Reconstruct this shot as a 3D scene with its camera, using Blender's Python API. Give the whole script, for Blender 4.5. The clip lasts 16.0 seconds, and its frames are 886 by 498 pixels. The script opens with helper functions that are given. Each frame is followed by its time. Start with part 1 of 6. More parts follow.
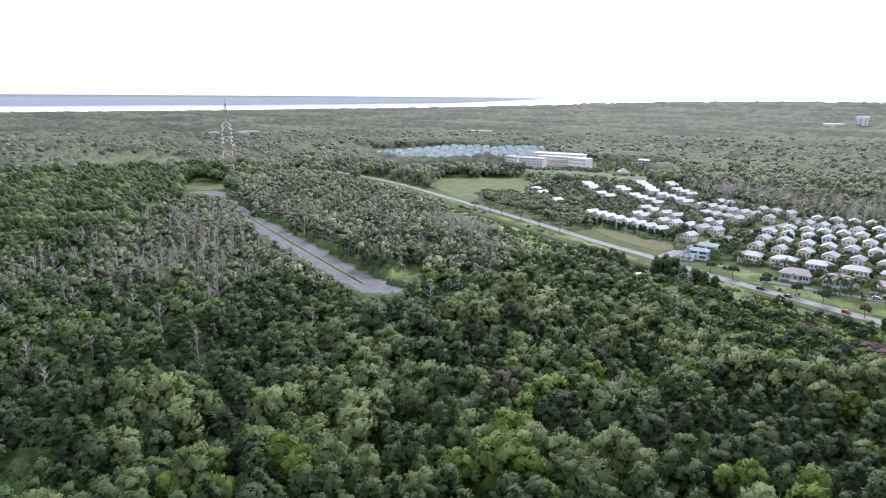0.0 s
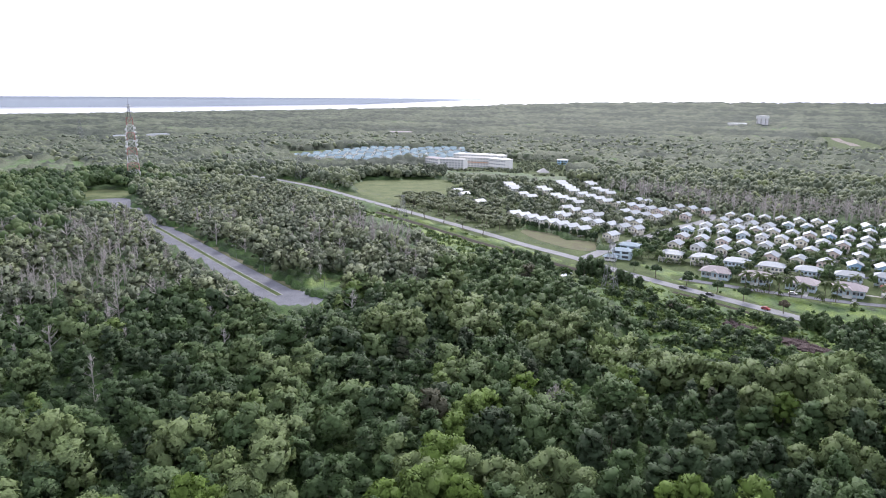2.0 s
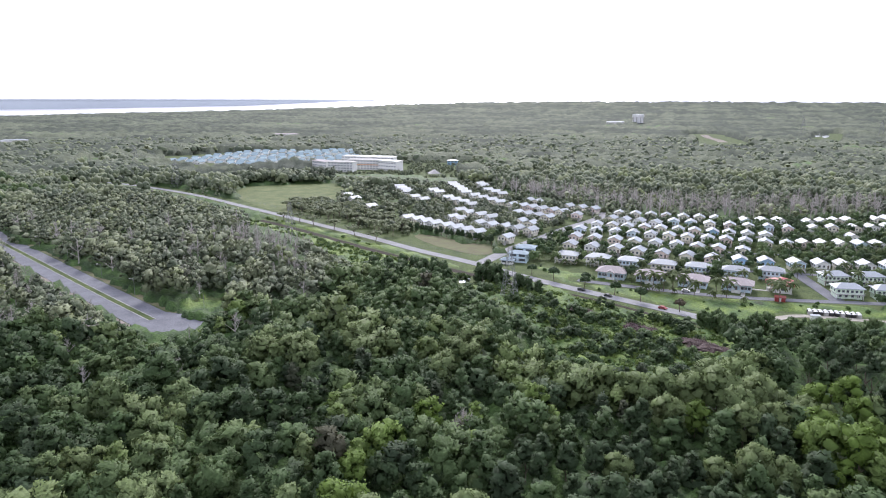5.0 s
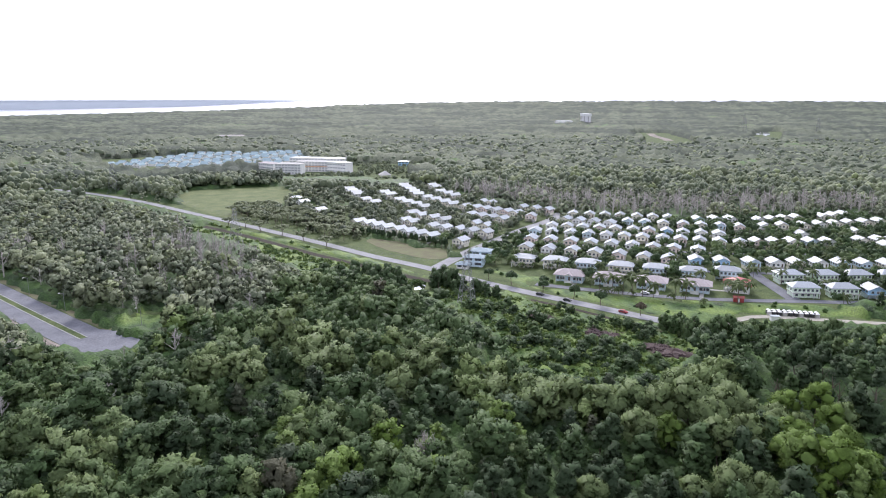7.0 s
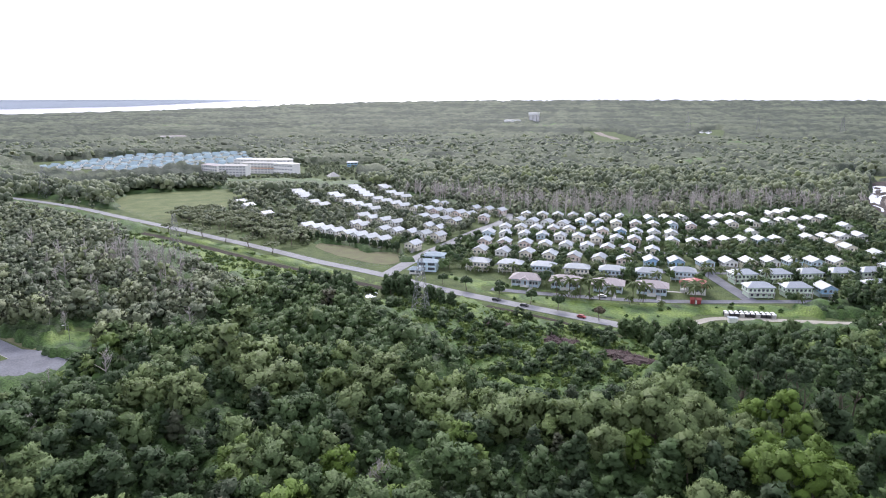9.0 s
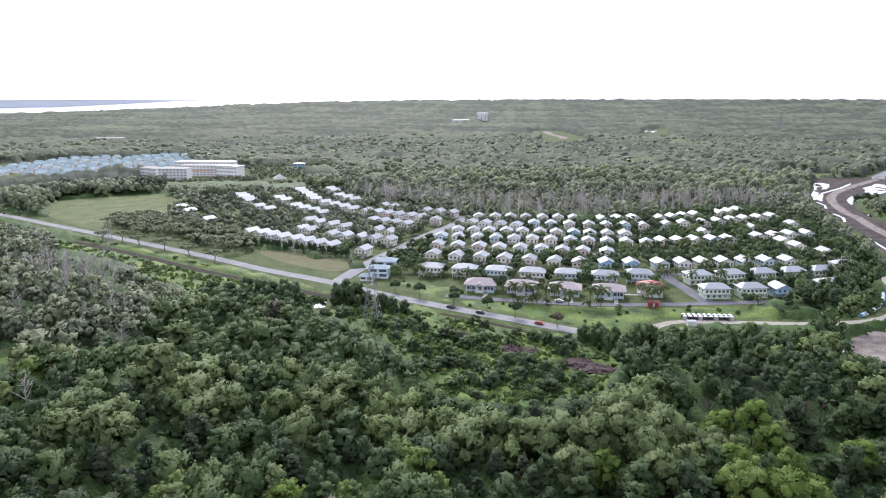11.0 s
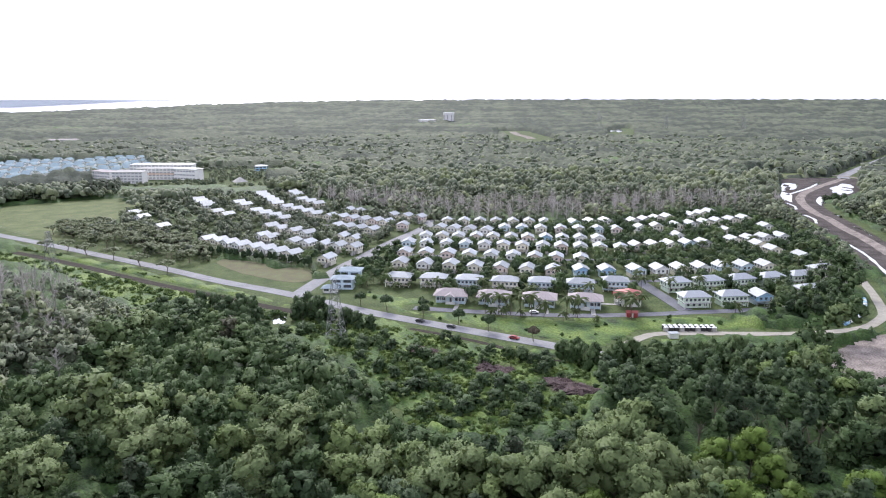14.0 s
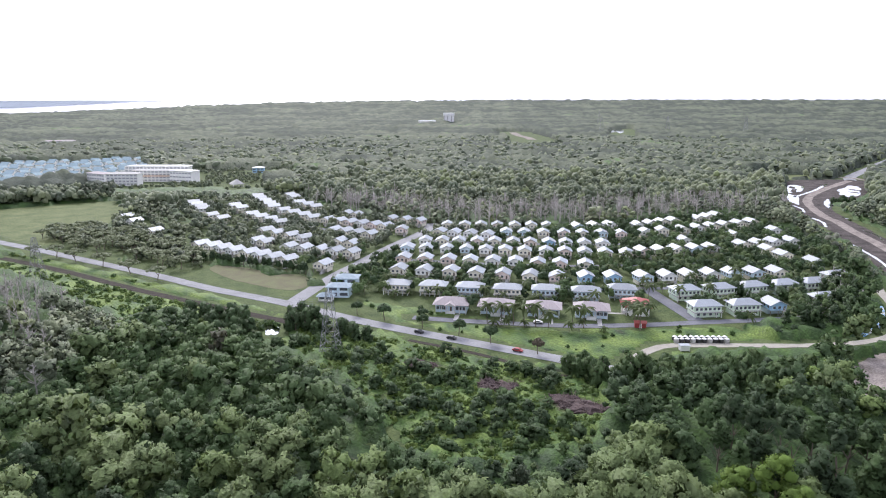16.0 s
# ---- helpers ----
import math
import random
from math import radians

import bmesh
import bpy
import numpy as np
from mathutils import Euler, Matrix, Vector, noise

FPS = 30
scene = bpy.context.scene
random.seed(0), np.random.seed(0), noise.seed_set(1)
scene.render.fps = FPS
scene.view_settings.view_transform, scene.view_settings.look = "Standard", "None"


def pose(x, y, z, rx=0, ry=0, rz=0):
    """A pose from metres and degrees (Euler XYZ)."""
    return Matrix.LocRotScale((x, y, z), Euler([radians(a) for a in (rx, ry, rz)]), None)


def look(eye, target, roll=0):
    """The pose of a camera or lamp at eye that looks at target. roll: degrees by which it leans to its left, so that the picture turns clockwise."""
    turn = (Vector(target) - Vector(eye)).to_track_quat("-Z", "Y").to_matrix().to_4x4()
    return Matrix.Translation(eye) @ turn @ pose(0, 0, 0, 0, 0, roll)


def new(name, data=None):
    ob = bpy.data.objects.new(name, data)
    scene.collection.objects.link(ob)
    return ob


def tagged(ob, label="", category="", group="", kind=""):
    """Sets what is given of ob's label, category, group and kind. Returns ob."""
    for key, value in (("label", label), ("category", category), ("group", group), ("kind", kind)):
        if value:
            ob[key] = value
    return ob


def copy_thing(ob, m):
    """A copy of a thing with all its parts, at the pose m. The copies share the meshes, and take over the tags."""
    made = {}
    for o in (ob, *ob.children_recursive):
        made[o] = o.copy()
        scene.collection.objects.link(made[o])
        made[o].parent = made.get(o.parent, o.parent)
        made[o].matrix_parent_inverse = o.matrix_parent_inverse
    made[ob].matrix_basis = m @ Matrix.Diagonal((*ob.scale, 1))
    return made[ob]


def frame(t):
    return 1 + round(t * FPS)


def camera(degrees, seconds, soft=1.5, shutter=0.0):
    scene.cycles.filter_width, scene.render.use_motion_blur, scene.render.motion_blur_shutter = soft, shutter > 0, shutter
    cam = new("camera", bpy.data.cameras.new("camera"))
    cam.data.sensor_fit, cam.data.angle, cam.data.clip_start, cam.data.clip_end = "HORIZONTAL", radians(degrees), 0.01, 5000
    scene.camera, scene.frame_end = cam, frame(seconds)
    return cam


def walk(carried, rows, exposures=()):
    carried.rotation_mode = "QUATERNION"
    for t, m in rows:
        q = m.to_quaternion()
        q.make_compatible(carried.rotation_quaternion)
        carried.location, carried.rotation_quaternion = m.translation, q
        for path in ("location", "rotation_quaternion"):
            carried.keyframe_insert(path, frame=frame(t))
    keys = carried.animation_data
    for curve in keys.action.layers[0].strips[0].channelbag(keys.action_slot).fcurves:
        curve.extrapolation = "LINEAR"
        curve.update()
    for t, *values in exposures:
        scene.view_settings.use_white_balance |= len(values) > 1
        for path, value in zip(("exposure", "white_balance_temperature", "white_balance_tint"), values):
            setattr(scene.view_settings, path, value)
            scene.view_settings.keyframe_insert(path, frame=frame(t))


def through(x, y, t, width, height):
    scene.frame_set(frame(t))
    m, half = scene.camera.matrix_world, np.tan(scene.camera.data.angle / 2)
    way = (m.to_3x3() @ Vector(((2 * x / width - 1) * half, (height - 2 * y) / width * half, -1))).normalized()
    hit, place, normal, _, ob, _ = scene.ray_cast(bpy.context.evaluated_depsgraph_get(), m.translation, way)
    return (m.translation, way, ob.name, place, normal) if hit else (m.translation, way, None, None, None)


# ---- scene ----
# seconds, place of the eye, heading (left plus), tilt (up plus), lean to the right
EXPOSURE = 0.32
cam = camera(64.6, 16.0, soft=1.05)
ROWS = [
    (0.0, 0.02, 0.01, 100.00, 0.00, -12.50, -0.45),
    (0.5, 0.13, 3.62, 99.81, -1.61, -12.46, -0.45),
    (1.0, 0.20, 7.19, 99.65, -3.23, -12.42, -0.45),
    (1.5, 0.33, 10.85, 99.55, -4.86, -12.38, -0.43),
    (2.0, 0.52, 14.56, 99.51, -6.48, -12.36, -0.40),
    (2.5, 0.69, 17.96, 99.50, -8.11, -12.34, -0.38),
    (3.0, 0.78, 21.22, 99.56, -9.76, -12.32, -0.35),
    (3.5, 1.06, 24.56, 99.57, -11.39, -12.30, -0.31),
    (4.0, 1.88, 27.83, 99.62, -12.94, -12.29, -0.26),
    (6.5, 4.93, 45.07, 99.44, -18.50, -12.27, -0.02),
    (7.0, 5.81, 48.62, 99.39, -19.53, -12.27, 0.01),
    (7.5, 6.77, 52.00, 99.33, -20.56, -12.27, 0.03),
    (8.0, 7.81, 55.30, 99.34, -21.59, -12.29, 0.04),
    (8.5, 8.76, 58.50, 99.41, -22.62, -12.31, 0.04),
    (9.0, 9.80, 61.74, 99.50, -23.64, -12.33, 0.05),
    (11.5, 16.33, 77.86, 99.65, -28.76, -12.38, 0.14),
    (12.0, 17.90, 80.77, 99.64, -29.74, -12.38, 0.15),
    (12.5, 19.15, 83.99, 99.59, -30.55, -12.38, 0.15),
    (13.0, 20.70, 86.98, 99.63, -30.54, -12.39, 0.15),
    (13.5, 22.34, 89.92, 99.70, -30.53, -12.39, 0.14),
    (14.0, 24.09, 92.99, 99.75, -30.53, -12.38, 0.13),
    (14.5, 25.95, 95.97, 99.74, -30.52, -12.36, 0.14),
    (15.0, 27.72, 98.92, 99.73, -30.52, -12.35, 0.14),
    (15.5, 29.45, 101.82, 99.79, -30.52, -12.34, 0.15),
    (16.0, 31.15, 104.83, 99.88, -30.52, -12.34, 0.16),
]


def eye_pose(x, y, z, yaw, pitch, lean):
    a, b = radians(yaw), radians(pitch)
    way = Vector((-math.sin(a) * math.cos(b), math.cos(a) * math.cos(b), math.sin(b)))
    return look((x, y, z), Vector((x, y, z)) + way * 100, -lean)


walk(cam, [(t, eye_pose(*row)) for t, *row in ROWS], exposures=[(0.0, EXPOSURE, 5900, 14)])

# ---- world and light ----
SUN_AZ, SUN_EL = 17.0, 38.0  # degrees right of +y, degrees up
world = bpy.data.worlds.new("world")
scene.world = world
world.use_nodes = True
wn, wl = world.node_tree.nodes, world.node_tree.links
wn.clear()
sky = wn.new("ShaderNodeTexSky")
sky.sky_type, sky.sun_disc = "NISHITA", False
sky.sun_elevation, sky.sun_rotation = radians(SUN_EL), radians(SUN_AZ)
sky.air_density, sky.dust_density, sky.ozone_density = 1.0, 4.0, 1.0
grey = wn.new("ShaderNodeHueSaturation")
grey.inputs["Saturation"].default_value = 0.12
veil = wn.new("ShaderNodeMix")
veil.data_type = "RGBA"
veil.inputs["Factor"].default_value = 0.7
veil.inputs["B"].default_value = (11.8, 11.7, 13.2, 1)  # a closed layer of bright cloud
wbg, wout = wn.new("ShaderNodeBackground"), wn.new("ShaderNodeOutputWorld")
wbg.inputs["Strength"].default_value = 0.1
wl.new(sky.outputs["Color"], grey.inputs["Color"])
wl.new(grey.outputs["Color"], veil.inputs["A"])
wl.new(veil.outputs["Result"], wbg.inputs["Color"])
wl.new(wbg.outputs["Background"], wout.inputs["Surface"])
sun = new("sun", bpy.data.lights.new("sun", "SUN"))
sun.data.energy, sun.data.angle, sun.data.color = 3.0, radians(20), (1.0, 0.93, 0.82)
_a, _e = radians(SUN_AZ), radians(SUN_EL)
sun.matrix_world = look((0, 0, 200), (-math.sin(_a) * math.cos(_e) * 100, -math.cos(_a) * math.cos(_e) * 100, 200 - math.sin(_e) * 100))

rng = np.random.default_rng(7)


# ---- materials ----
def material(name, colour, rough=0.7, metal=0.0, vary=0.25, size=1.0, bump=0.2, second=None, streak=None, spec=0.5, each=0.0):
    """A surface with two scales of variation; size is that of the coarse stains in metres."""
    m = bpy.data.materials.new(name)
    m.use_nodes = True
    n, l = m.node_tree.nodes, m.node_tree.links
    b = n["Principled BSDF"]
    b.inputs["Roughness"].default_value, b.inputs["Metallic"].default_value = rough, metal
    b.inputs["Specular IOR Level"].default_value = spec
    tc = n.new("ShaderNodeTexCoord")
    src = tc.outputs["Object"]
    if streak:
        mp = n.new("ShaderNodeMapping")
        mp.inputs["Scale"].default_value = streak
        l.new(src, mp.inputs["Vector"])
        src = mp.outputs["Vector"]
    coarse, fine = n.new("ShaderNodeTexNoise"), n.new("ShaderNodeTexNoise")
    coarse.inputs["Scale"].default_value, coarse.inputs["Detail"].default_value = 1 / size, 5
    fine.inputs["Scale"].default_value, fine.inputs["Detail"].default_value = 9 / size, 3
    l.new(src, coarse.inputs["Vector"])
    l.new(src, fine.inputs["Vector"])
    add = n.new("ShaderNodeMath")
    add.operation = "ADD"
    l.new(coarse.outputs["Fac"], add.inputs[0])
    l.new(fine.outputs["Fac"], add.inputs[1])
    ramp = n.new("ShaderNodeMapRange")
    ramp.inputs["From Min"].default_value, ramp.inputs["From Max"].default_value = 0.7, 1.3
    l.new(add.outputs["Value"], ramp.inputs["Value"])
    mix = n.new("ShaderNodeMix")
    mix.data_type = "RGBA"
    c = np.array(colour)
    s = np.array(second) if second is not None else c * (1 + vary)
    mix.inputs["A"].default_value = (*(c * (1 - vary)), 1)
    mix.inputs["B"].default_value = (*np.minimum(s, 0.95), 1)
    l.new(ramp.outputs["Result"], mix.inputs["Factor"])
    if each:
        info, span, dull = n.new("ShaderNodeObjectInfo"), n.new("ShaderNodeMapRange"), n.new("ShaderNodeMix")
        span.inputs["To Min"].default_value, span.inputs["To Max"].default_value = 1 - each, 1 + each * 0.4
        dull.data_type, dull.blend_type = "RGBA", "MULTIPLY"
        dull.inputs["Factor"].default_value = 1
        l.new(info.outputs["Random"], span.inputs["Value"])
        l.new(mix.outputs["Result"], dull.inputs["A"])
        l.new(span.outputs["Result"], dull.inputs["B"])
        mix = dull
    l.new(mix.outputs["Result"], b.inputs["Base Color"])
    if bump:
        bp = n.new("ShaderNodeBump")
        bp.inputs["Strength"].default_value, bp.inputs["Distance"].default_value = bump, 0.1 * size
        l.new(fine.outputs["Fac"], bp.inputs["Height"])
        l.new(bp.outputs["Normal"], b.inputs["Normal"])
    return m


def foliage(name, stops, rough=0.65, leaf=0.8, through=0.2, island=0.5, spec=0.2, sheen=0.0):
    """Leaves whose hue follows the plant's own tint, with variation from clump to clump."""
    m = bpy.data.materials.new(name)
    m.use_nodes = True
    n, l = m.node_tree.nodes, m.node_tree.links
    b = n["Principled BSDF"]
    b.inputs["Roughness"].default_value = rough
    b.inputs["Specular IOR Level"].default_value = spec
    b.inputs["Sheen Weight"].default_value, b.inputs["Sheen Roughness"].default_value = sheen, 0.5
    at = n.new("ShaderNodeAttribute")
    at.attribute_name = "tint"
    info = n.new("ShaderNodeObjectInfo")
    nudge = n.new("ShaderNodeMath")
    nudge.operation = "MULTIPLY_ADD"
    nudge.inputs[1].default_value = 0.06
    l.new(info.outputs["Random"], nudge.inputs[0])
    l.new(at.outputs["Fac"], nudge.inputs[2])
    ramp = n.new("ShaderNodeValToRGB")
    e = ramp.color_ramp.elements
    while len(e) < len(stops):
        e.new(0.5)
    for k, (p, c) in enumerate(stops):
        e[k].position, e[k].color = p, (*c, 1)
    l.new(nudge.outputs["Value"], ramp.inputs["Fac"])
    geo, tc, nz = n.new("ShaderNodeNewGeometry"), n.new("ShaderNodeTexCoord"), n.new("ShaderNodeTexNoise")
    nz.inputs["Scale"].default_value, nz.inputs["Detail"].default_value = 1 / leaf, 4
    l.new(tc.outputs["Object"], nz.inputs["Vector"])
    add = n.new("ShaderNodeMath")
    add.operation = "MULTIPLY_ADD"
    add.inputs[1].default_value = island
    l.new(geo.outputs["Random Per Island"], add.inputs[0])
    l.new(nz.outputs["Fac"], add.inputs[2])
    val = n.new("ShaderNodeMapRange")
    val.inputs["From Min"].default_value, val.inputs["From Max"].default_value = 0.3, 0.7 + island
    val.inputs["To Min"].default_value, val.inputs["To Max"].default_value = 0.62, 1.4
    l.new(add.outputs["Value"], val.inputs["Value"])
    mul = n.new("ShaderNodeMix")
    mul.data_type, mul.blend_type = "RGBA", "MULTIPLY"
    mul.inputs["Factor"].default_value = 1
    l.new(ramp.outputs["Color"], mul.inputs["A"])
    l.new(val.outputs["Result"], mul.inputs["B"])
    l.new(mul.outputs["Result"], b.inputs["Base Color"])
    vor = n.new("ShaderNodeTexVoronoi")
    vor.inputs["Scale"].default_value, vor.inputs["Detail"].default_value = 0.8 / leaf, 1.0
    l.new(tc.outputs["Object"], vor.inputs["Vector"])
    hgt = n.new("ShaderNodeMath")
    hgt.operation = "SUBTRACT"
    l.new(nz.outputs["Fac"], hgt.inputs[0])
    l.new(vor.outputs["Distance"], hgt.inputs[1])
    bp = n.new("ShaderNodeBump")
    bp.inputs["Strength"].default_value, bp.inputs["Distance"].default_value = 1.0, 0.22 * leaf
    l.new(hgt.outputs["Value"], bp.inputs["Height"])
    l.new(bp.outputs["Normal"], b.inputs["Normal"])
    if through:
        tr, sh = n.new("ShaderNodeBsdfTranslucent"), n.new("ShaderNodeMixShader")
        sh.inputs["Fac"].default_value = through
        l.new(mul.outputs["Result"], tr.inputs["Color"])
        l.new(b.outputs["BSDF"], sh.inputs[1])
        l.new(tr.outputs["BSDF"], sh.inputs[2])
        l.new(sh.outputs["Shader"], n["Material Output"].inputs["Surface"])
    return m


# tint: 0 dry brown, 0.2 deep green, 0.4 mid green, 0.6 grey-green, 0.8 lime
LEAF_STOPS = [(0.0, (0.15, 0.11, 0.08)), (0.18, (0.045, 0.069, 0.036)), (0.4, (0.08, 0.127, 0.048)), (0.62, (0.16, 0.208, 0.084)), (0.85, (0.122, 0.19, 0.034))]
# far canopy greens pulled towards grey, distance haze painted into the colour
HAZED_CANOPY_STOPS = [(0.0, (0.046, 0.057, 0.043)), (0.3, (0.056, 0.068, 0.05)), (0.5, (0.092, 0.106, 0.072)), (0.8, (0.132, 0.146, 0.098)), (0.95, (0.1, 0.16, 0.06))]
# olive woods round the avenue and behind the village, paled and greyed to paint in haze
HAZE_OLIVE_STOPS = [(0.0, (0.16, 0.13, 0.1)), (0.16, (0.078, 0.1, 0.062)), (0.36, (0.124, 0.15, 0.083)), (0.58, (0.182, 0.208, 0.108)), (0.82, (0.185, 0.228, 0.085))]
M_LEAF = foliage("leaves", LEAF_STOPS, rough=0.6, spec=0.13, island=0.3, through=0.25)
# olive leaves with haze in the colour; a little sheen lifts them further
M_HAZELEAF = foliage("dry_leaves", HAZE_OLIVE_STOPS, rough=0.65, spec=0.25, sheen=0.06, island=0.3, through=0.12)
M_HAZED_CANOPY = foliage("canopy", HAZED_CANOPY_STOPS, rough=0.85, spec=0.12, sheen=0.0, leaf=2.0, through=0.0, island=0.0)
# wooded shore in pale blue-grey: haze over the bay painted as base colour
M_HAZY_SHORE = material("hazed_far_shore", (0.5, 0.54, 0.57), 1.0, size=400, vary=0.03, bump=0, spec=0.1)
SCRUB_STOPS = [(0.0, (0.09, 0.075, 0.045)), (0.18, (0.028, 0.048, 0.021)), (0.42, (0.062, 0.108, 0.031)), (0.85, (0.135, 0.19, 0.045))]
M_UNDER = foliage("undergrowth", SCRUB_STOPS, leaf=0.9, through=0.0, island=0.0, spec=0.1)
M_SHRUB = foliage("shrub_leaves", SCRUB_STOPS, leaf=0.6)
M_BARK = material("bark", (0.16, 0.13, 0.1), 0.9, size=0.6, vary=0.35)
M_PALEROOF = material("pale_blue_roof", (0.3, 0.36, 0.4), 0.8, size=3, vary=0.2, spec=0.15)
M_DEAD = material("dead_wood", (0.42, 0.39, 0.36), 0.9, size=1.5, vary=0.3)
M_PALM = foliage("palm_fronds", [(0.0, (0.06, 0.085, 0.03)), (1.0, (0.1, 0.13, 0.04))], leaf=0.5)
M_GRASS = material("grass", (0.055, 0.09, 0.028), 0.9, size=9, vary=0.4, second=(0.11, 0.138, 0.05), bump=0.4, spec=0.2)
M_MEADOW = material("mown_meadow", (0.095, 0.14, 0.048), 0.9, size=14, vary=0.35, second=(0.165, 0.18, 0.08), spec=0.2)
M_FIELD = material("worn_field", (0.17, 0.145, 0.1), 0.95, size=7, vary=0.3, second=(0.15, 0.165, 0.08), spec=0.2)
M_ASPHALT = material("asphalt", (0.165, 0.168, 0.188), 0.95, size=7, vary=0.25, spec=0.15)
M_ROAD = material("worn_road", (0.25, 0.25, 0.26), 0.9, size=8, vary=0.2, spec=0.25)
M_TRACK = material("gravel_track", (0.32, 0.3, 0.26), 0.95, size=3, vary=0.2, spec=0.2)
M_SAND = material("bare_sand", (0.22, 0.19, 0.168), 0.95, size=6, vary=0.5, second=(0.36, 0.315, 0.285), spec=0.1)
M_MUD = material("wet_mud", (0.06, 0.052, 0.05), 0.95, size=9, vary=0.45, second=(0.13, 0.113, 0.106), bump=0.5, spec=0.08)
M_DITCH = material("ditch_mud", (0.045, 0.038, 0.032), 0.9, size=3, vary=0.4, spec=0.1)
M_WATER = material("still_water", (0.8, 0.82, 0.84), 0.08, metal=1.0, size=30, vary=0.1, bump=0.0, spec=1.0)
# near-white base stands in for the sky mirrored in the bay
M_SEA_WHITE = material("sky_white_bay", (0.82, 0.83, 0.85), 0.4, size=200, vary=0.05, bump=0.0, spec=0.5)
M_ROOF = material("white_metal_roof", (0.31, 0.338, 0.368), 0.5, size=2.5, vary=0.14, streak=(6, 1, 1), each=0.22)
M_ROOF_PINK = material("faded_pink_roof", (0.33, 0.29, 0.295), 0.75, size=3, vary=0.15, streak=(6, 1, 1), each=0.15)
M_ROOF_RED = material("red_roof", (0.32, 0.075, 0.065), 0.55, size=3, vary=0.15)
M_ROOF_BLUE = material("blue_grey_roof", (0.27, 0.35, 0.38), 0.85, size=3, vary=0.25, spec=0.15)
M_GLASS = material("window_glass", (0.09, 0.1, 0.115), 0.15, size=2, vary=0.3, bump=0)
# distant school panes, lightened so their colour carries the haze
M_HAZEGLASS = material("hazed_glass", (0.34, 0.35, 0.37), 0.3, size=3, vary=0.4, bump=0, spec=0.3)
# red of the far mast, desaturated to put haze into the paint
M_HAZED_RED = material("hazed_red_paint", (0.4, 0.2, 0.17), 0.7, size=2, vary=0.2)
M_CONC = material("concrete", (0.42, 0.41, 0.39), 0.85, size=2, vary=0.2)
M_WHITE = material("white_paint", (0.74, 0.74, 0.72), 0.5, size=2, vary=0.1)
M_STEEL = material("galvanised_steel", (0.24, 0.245, 0.25), 0.6, metal=0.4, size=1, vary=0.2)
M_RED = material("red_paint", (0.3, 0.045, 0.045), 0.5, size=1, vary=0.15)
M_ORANGE = material("orange_paint", (0.62, 0.36, 0.2), 0.6, size=2, vary=0.1)
M_BLACK = material("black_plastic", (0.035, 0.035, 0.038), 0.4, size=1, vary=0.3)
M_BLUE = material("blue_paint", (0.1, 0.22, 0.42), 0.5, size=1, vary=0.2)
M_TYRE = material("tyre_rubber", (0.03, 0.03, 0.03), 0.8, size=0.3)
M_TWIG = material("dry_twigs", (0.2, 0.15, 0.14), 0.95, size=1.5, vary=0.35)
M_BRUSH = material("dead_brush", (0.075, 0.052, 0.05), 0.95, size=2.5, vary=0.4, bump=0.5)
WALLS = {k: material("wall_" + k, c, 0.75, size=2.2, vary=0.1) for k, c in
         dict(cream=(0.84, 0.79, 0.67), white=(0.86, 0.85, 0.82), rose=(0.8, 0.67, 0.61), blue=(0.36, 0.56, 0.76), sky=(0.64, 0.76, 0.84), green=(0.73, 0.84, 0.69)).items()}


# ---- mesh helpers ----
def np_mesh(name, v, f, mat, tint=None, smooth=False, normals=None):
    """A mesh from arrays: vertices (n, 3), faces (m, k), one face size."""
    me = bpy.data.meshes.new(name)
    v, f = np.asarray(v, np.float32), np.asarray(f, np.int32)
    k = f.shape[1]
    me.vertices.add(len(v))
    me.vertices.foreach_set("co", v.ravel())
    me.loops.add(f.size)
    me.loops.foreach_set("vertex_index", f.ravel())
    me.polygons.add(len(f))
    me.polygons.foreach_set("loop_start", np.arange(0, f.size, k, dtype=np.int32))
    me.polygons.foreach_set("use_smooth", np.full(len(f), smooth))
    me.update(calc_edges=True)
    if tint is not None:
        me.attributes.new("tint", "FLOAT", "POINT").data.foreach_set("value", np.broadcast_to(np.asarray(tint, np.float32), len(v)).copy())
    if normals is not None:
        me.attributes.new("custom_normal", "FLOAT_VECTOR", "POINT").data.foreach_set("vector", np.asarray(normals, np.float32).ravel())
    me.materials.append(mat)
    return me


def part(name, bm, mat, parent=None, label=""):
    """One mesh object from a bmesh, under a thing or a part."""
    me = bpy.data.meshes.new(name)
    bm.to_mesh(me)
    bm.free()
    me.materials.append(mat)
    ob = new(name, me)
    ob.parent = parent
    return tagged(ob, label)


def shared(name, me, parent=None, m=None):
    ob = new(name, me)
    ob.parent = parent
    if m is not None:
        ob.matrix_local = m
    return ob


def thing(name, label, category, group="", m=None, kind=""):
    ob = new(name)
    ob.empty_display_size = 0.5
    if m is not None:
        ob.matrix_world = m
    return tagged(ob, label, category, group, kind)


def box(bm, x0, x1, y0, y1, z0, z1):
    v = [bm.verts.new(p) for p in ((x0, y0, z0), (x1, y0, z0), (x1, y1, z0), (x0, y1, z0), (x0, y0, z1), (x1, y0, z1), (x1, y1, z1), (x0, y1, z1))]
    for q in ((3, 2, 1, 0), (4, 5, 6, 7), (0, 1, 5, 4), (1, 2, 6, 5), (2, 3, 7, 6), (3, 0, 4, 7)):
        bm.faces.new([v[i] for i in q])
    return bm


def boxes(*dims):
    bm = bmesh.new()
    for d in dims:
        box(bm, *d)
    return bm


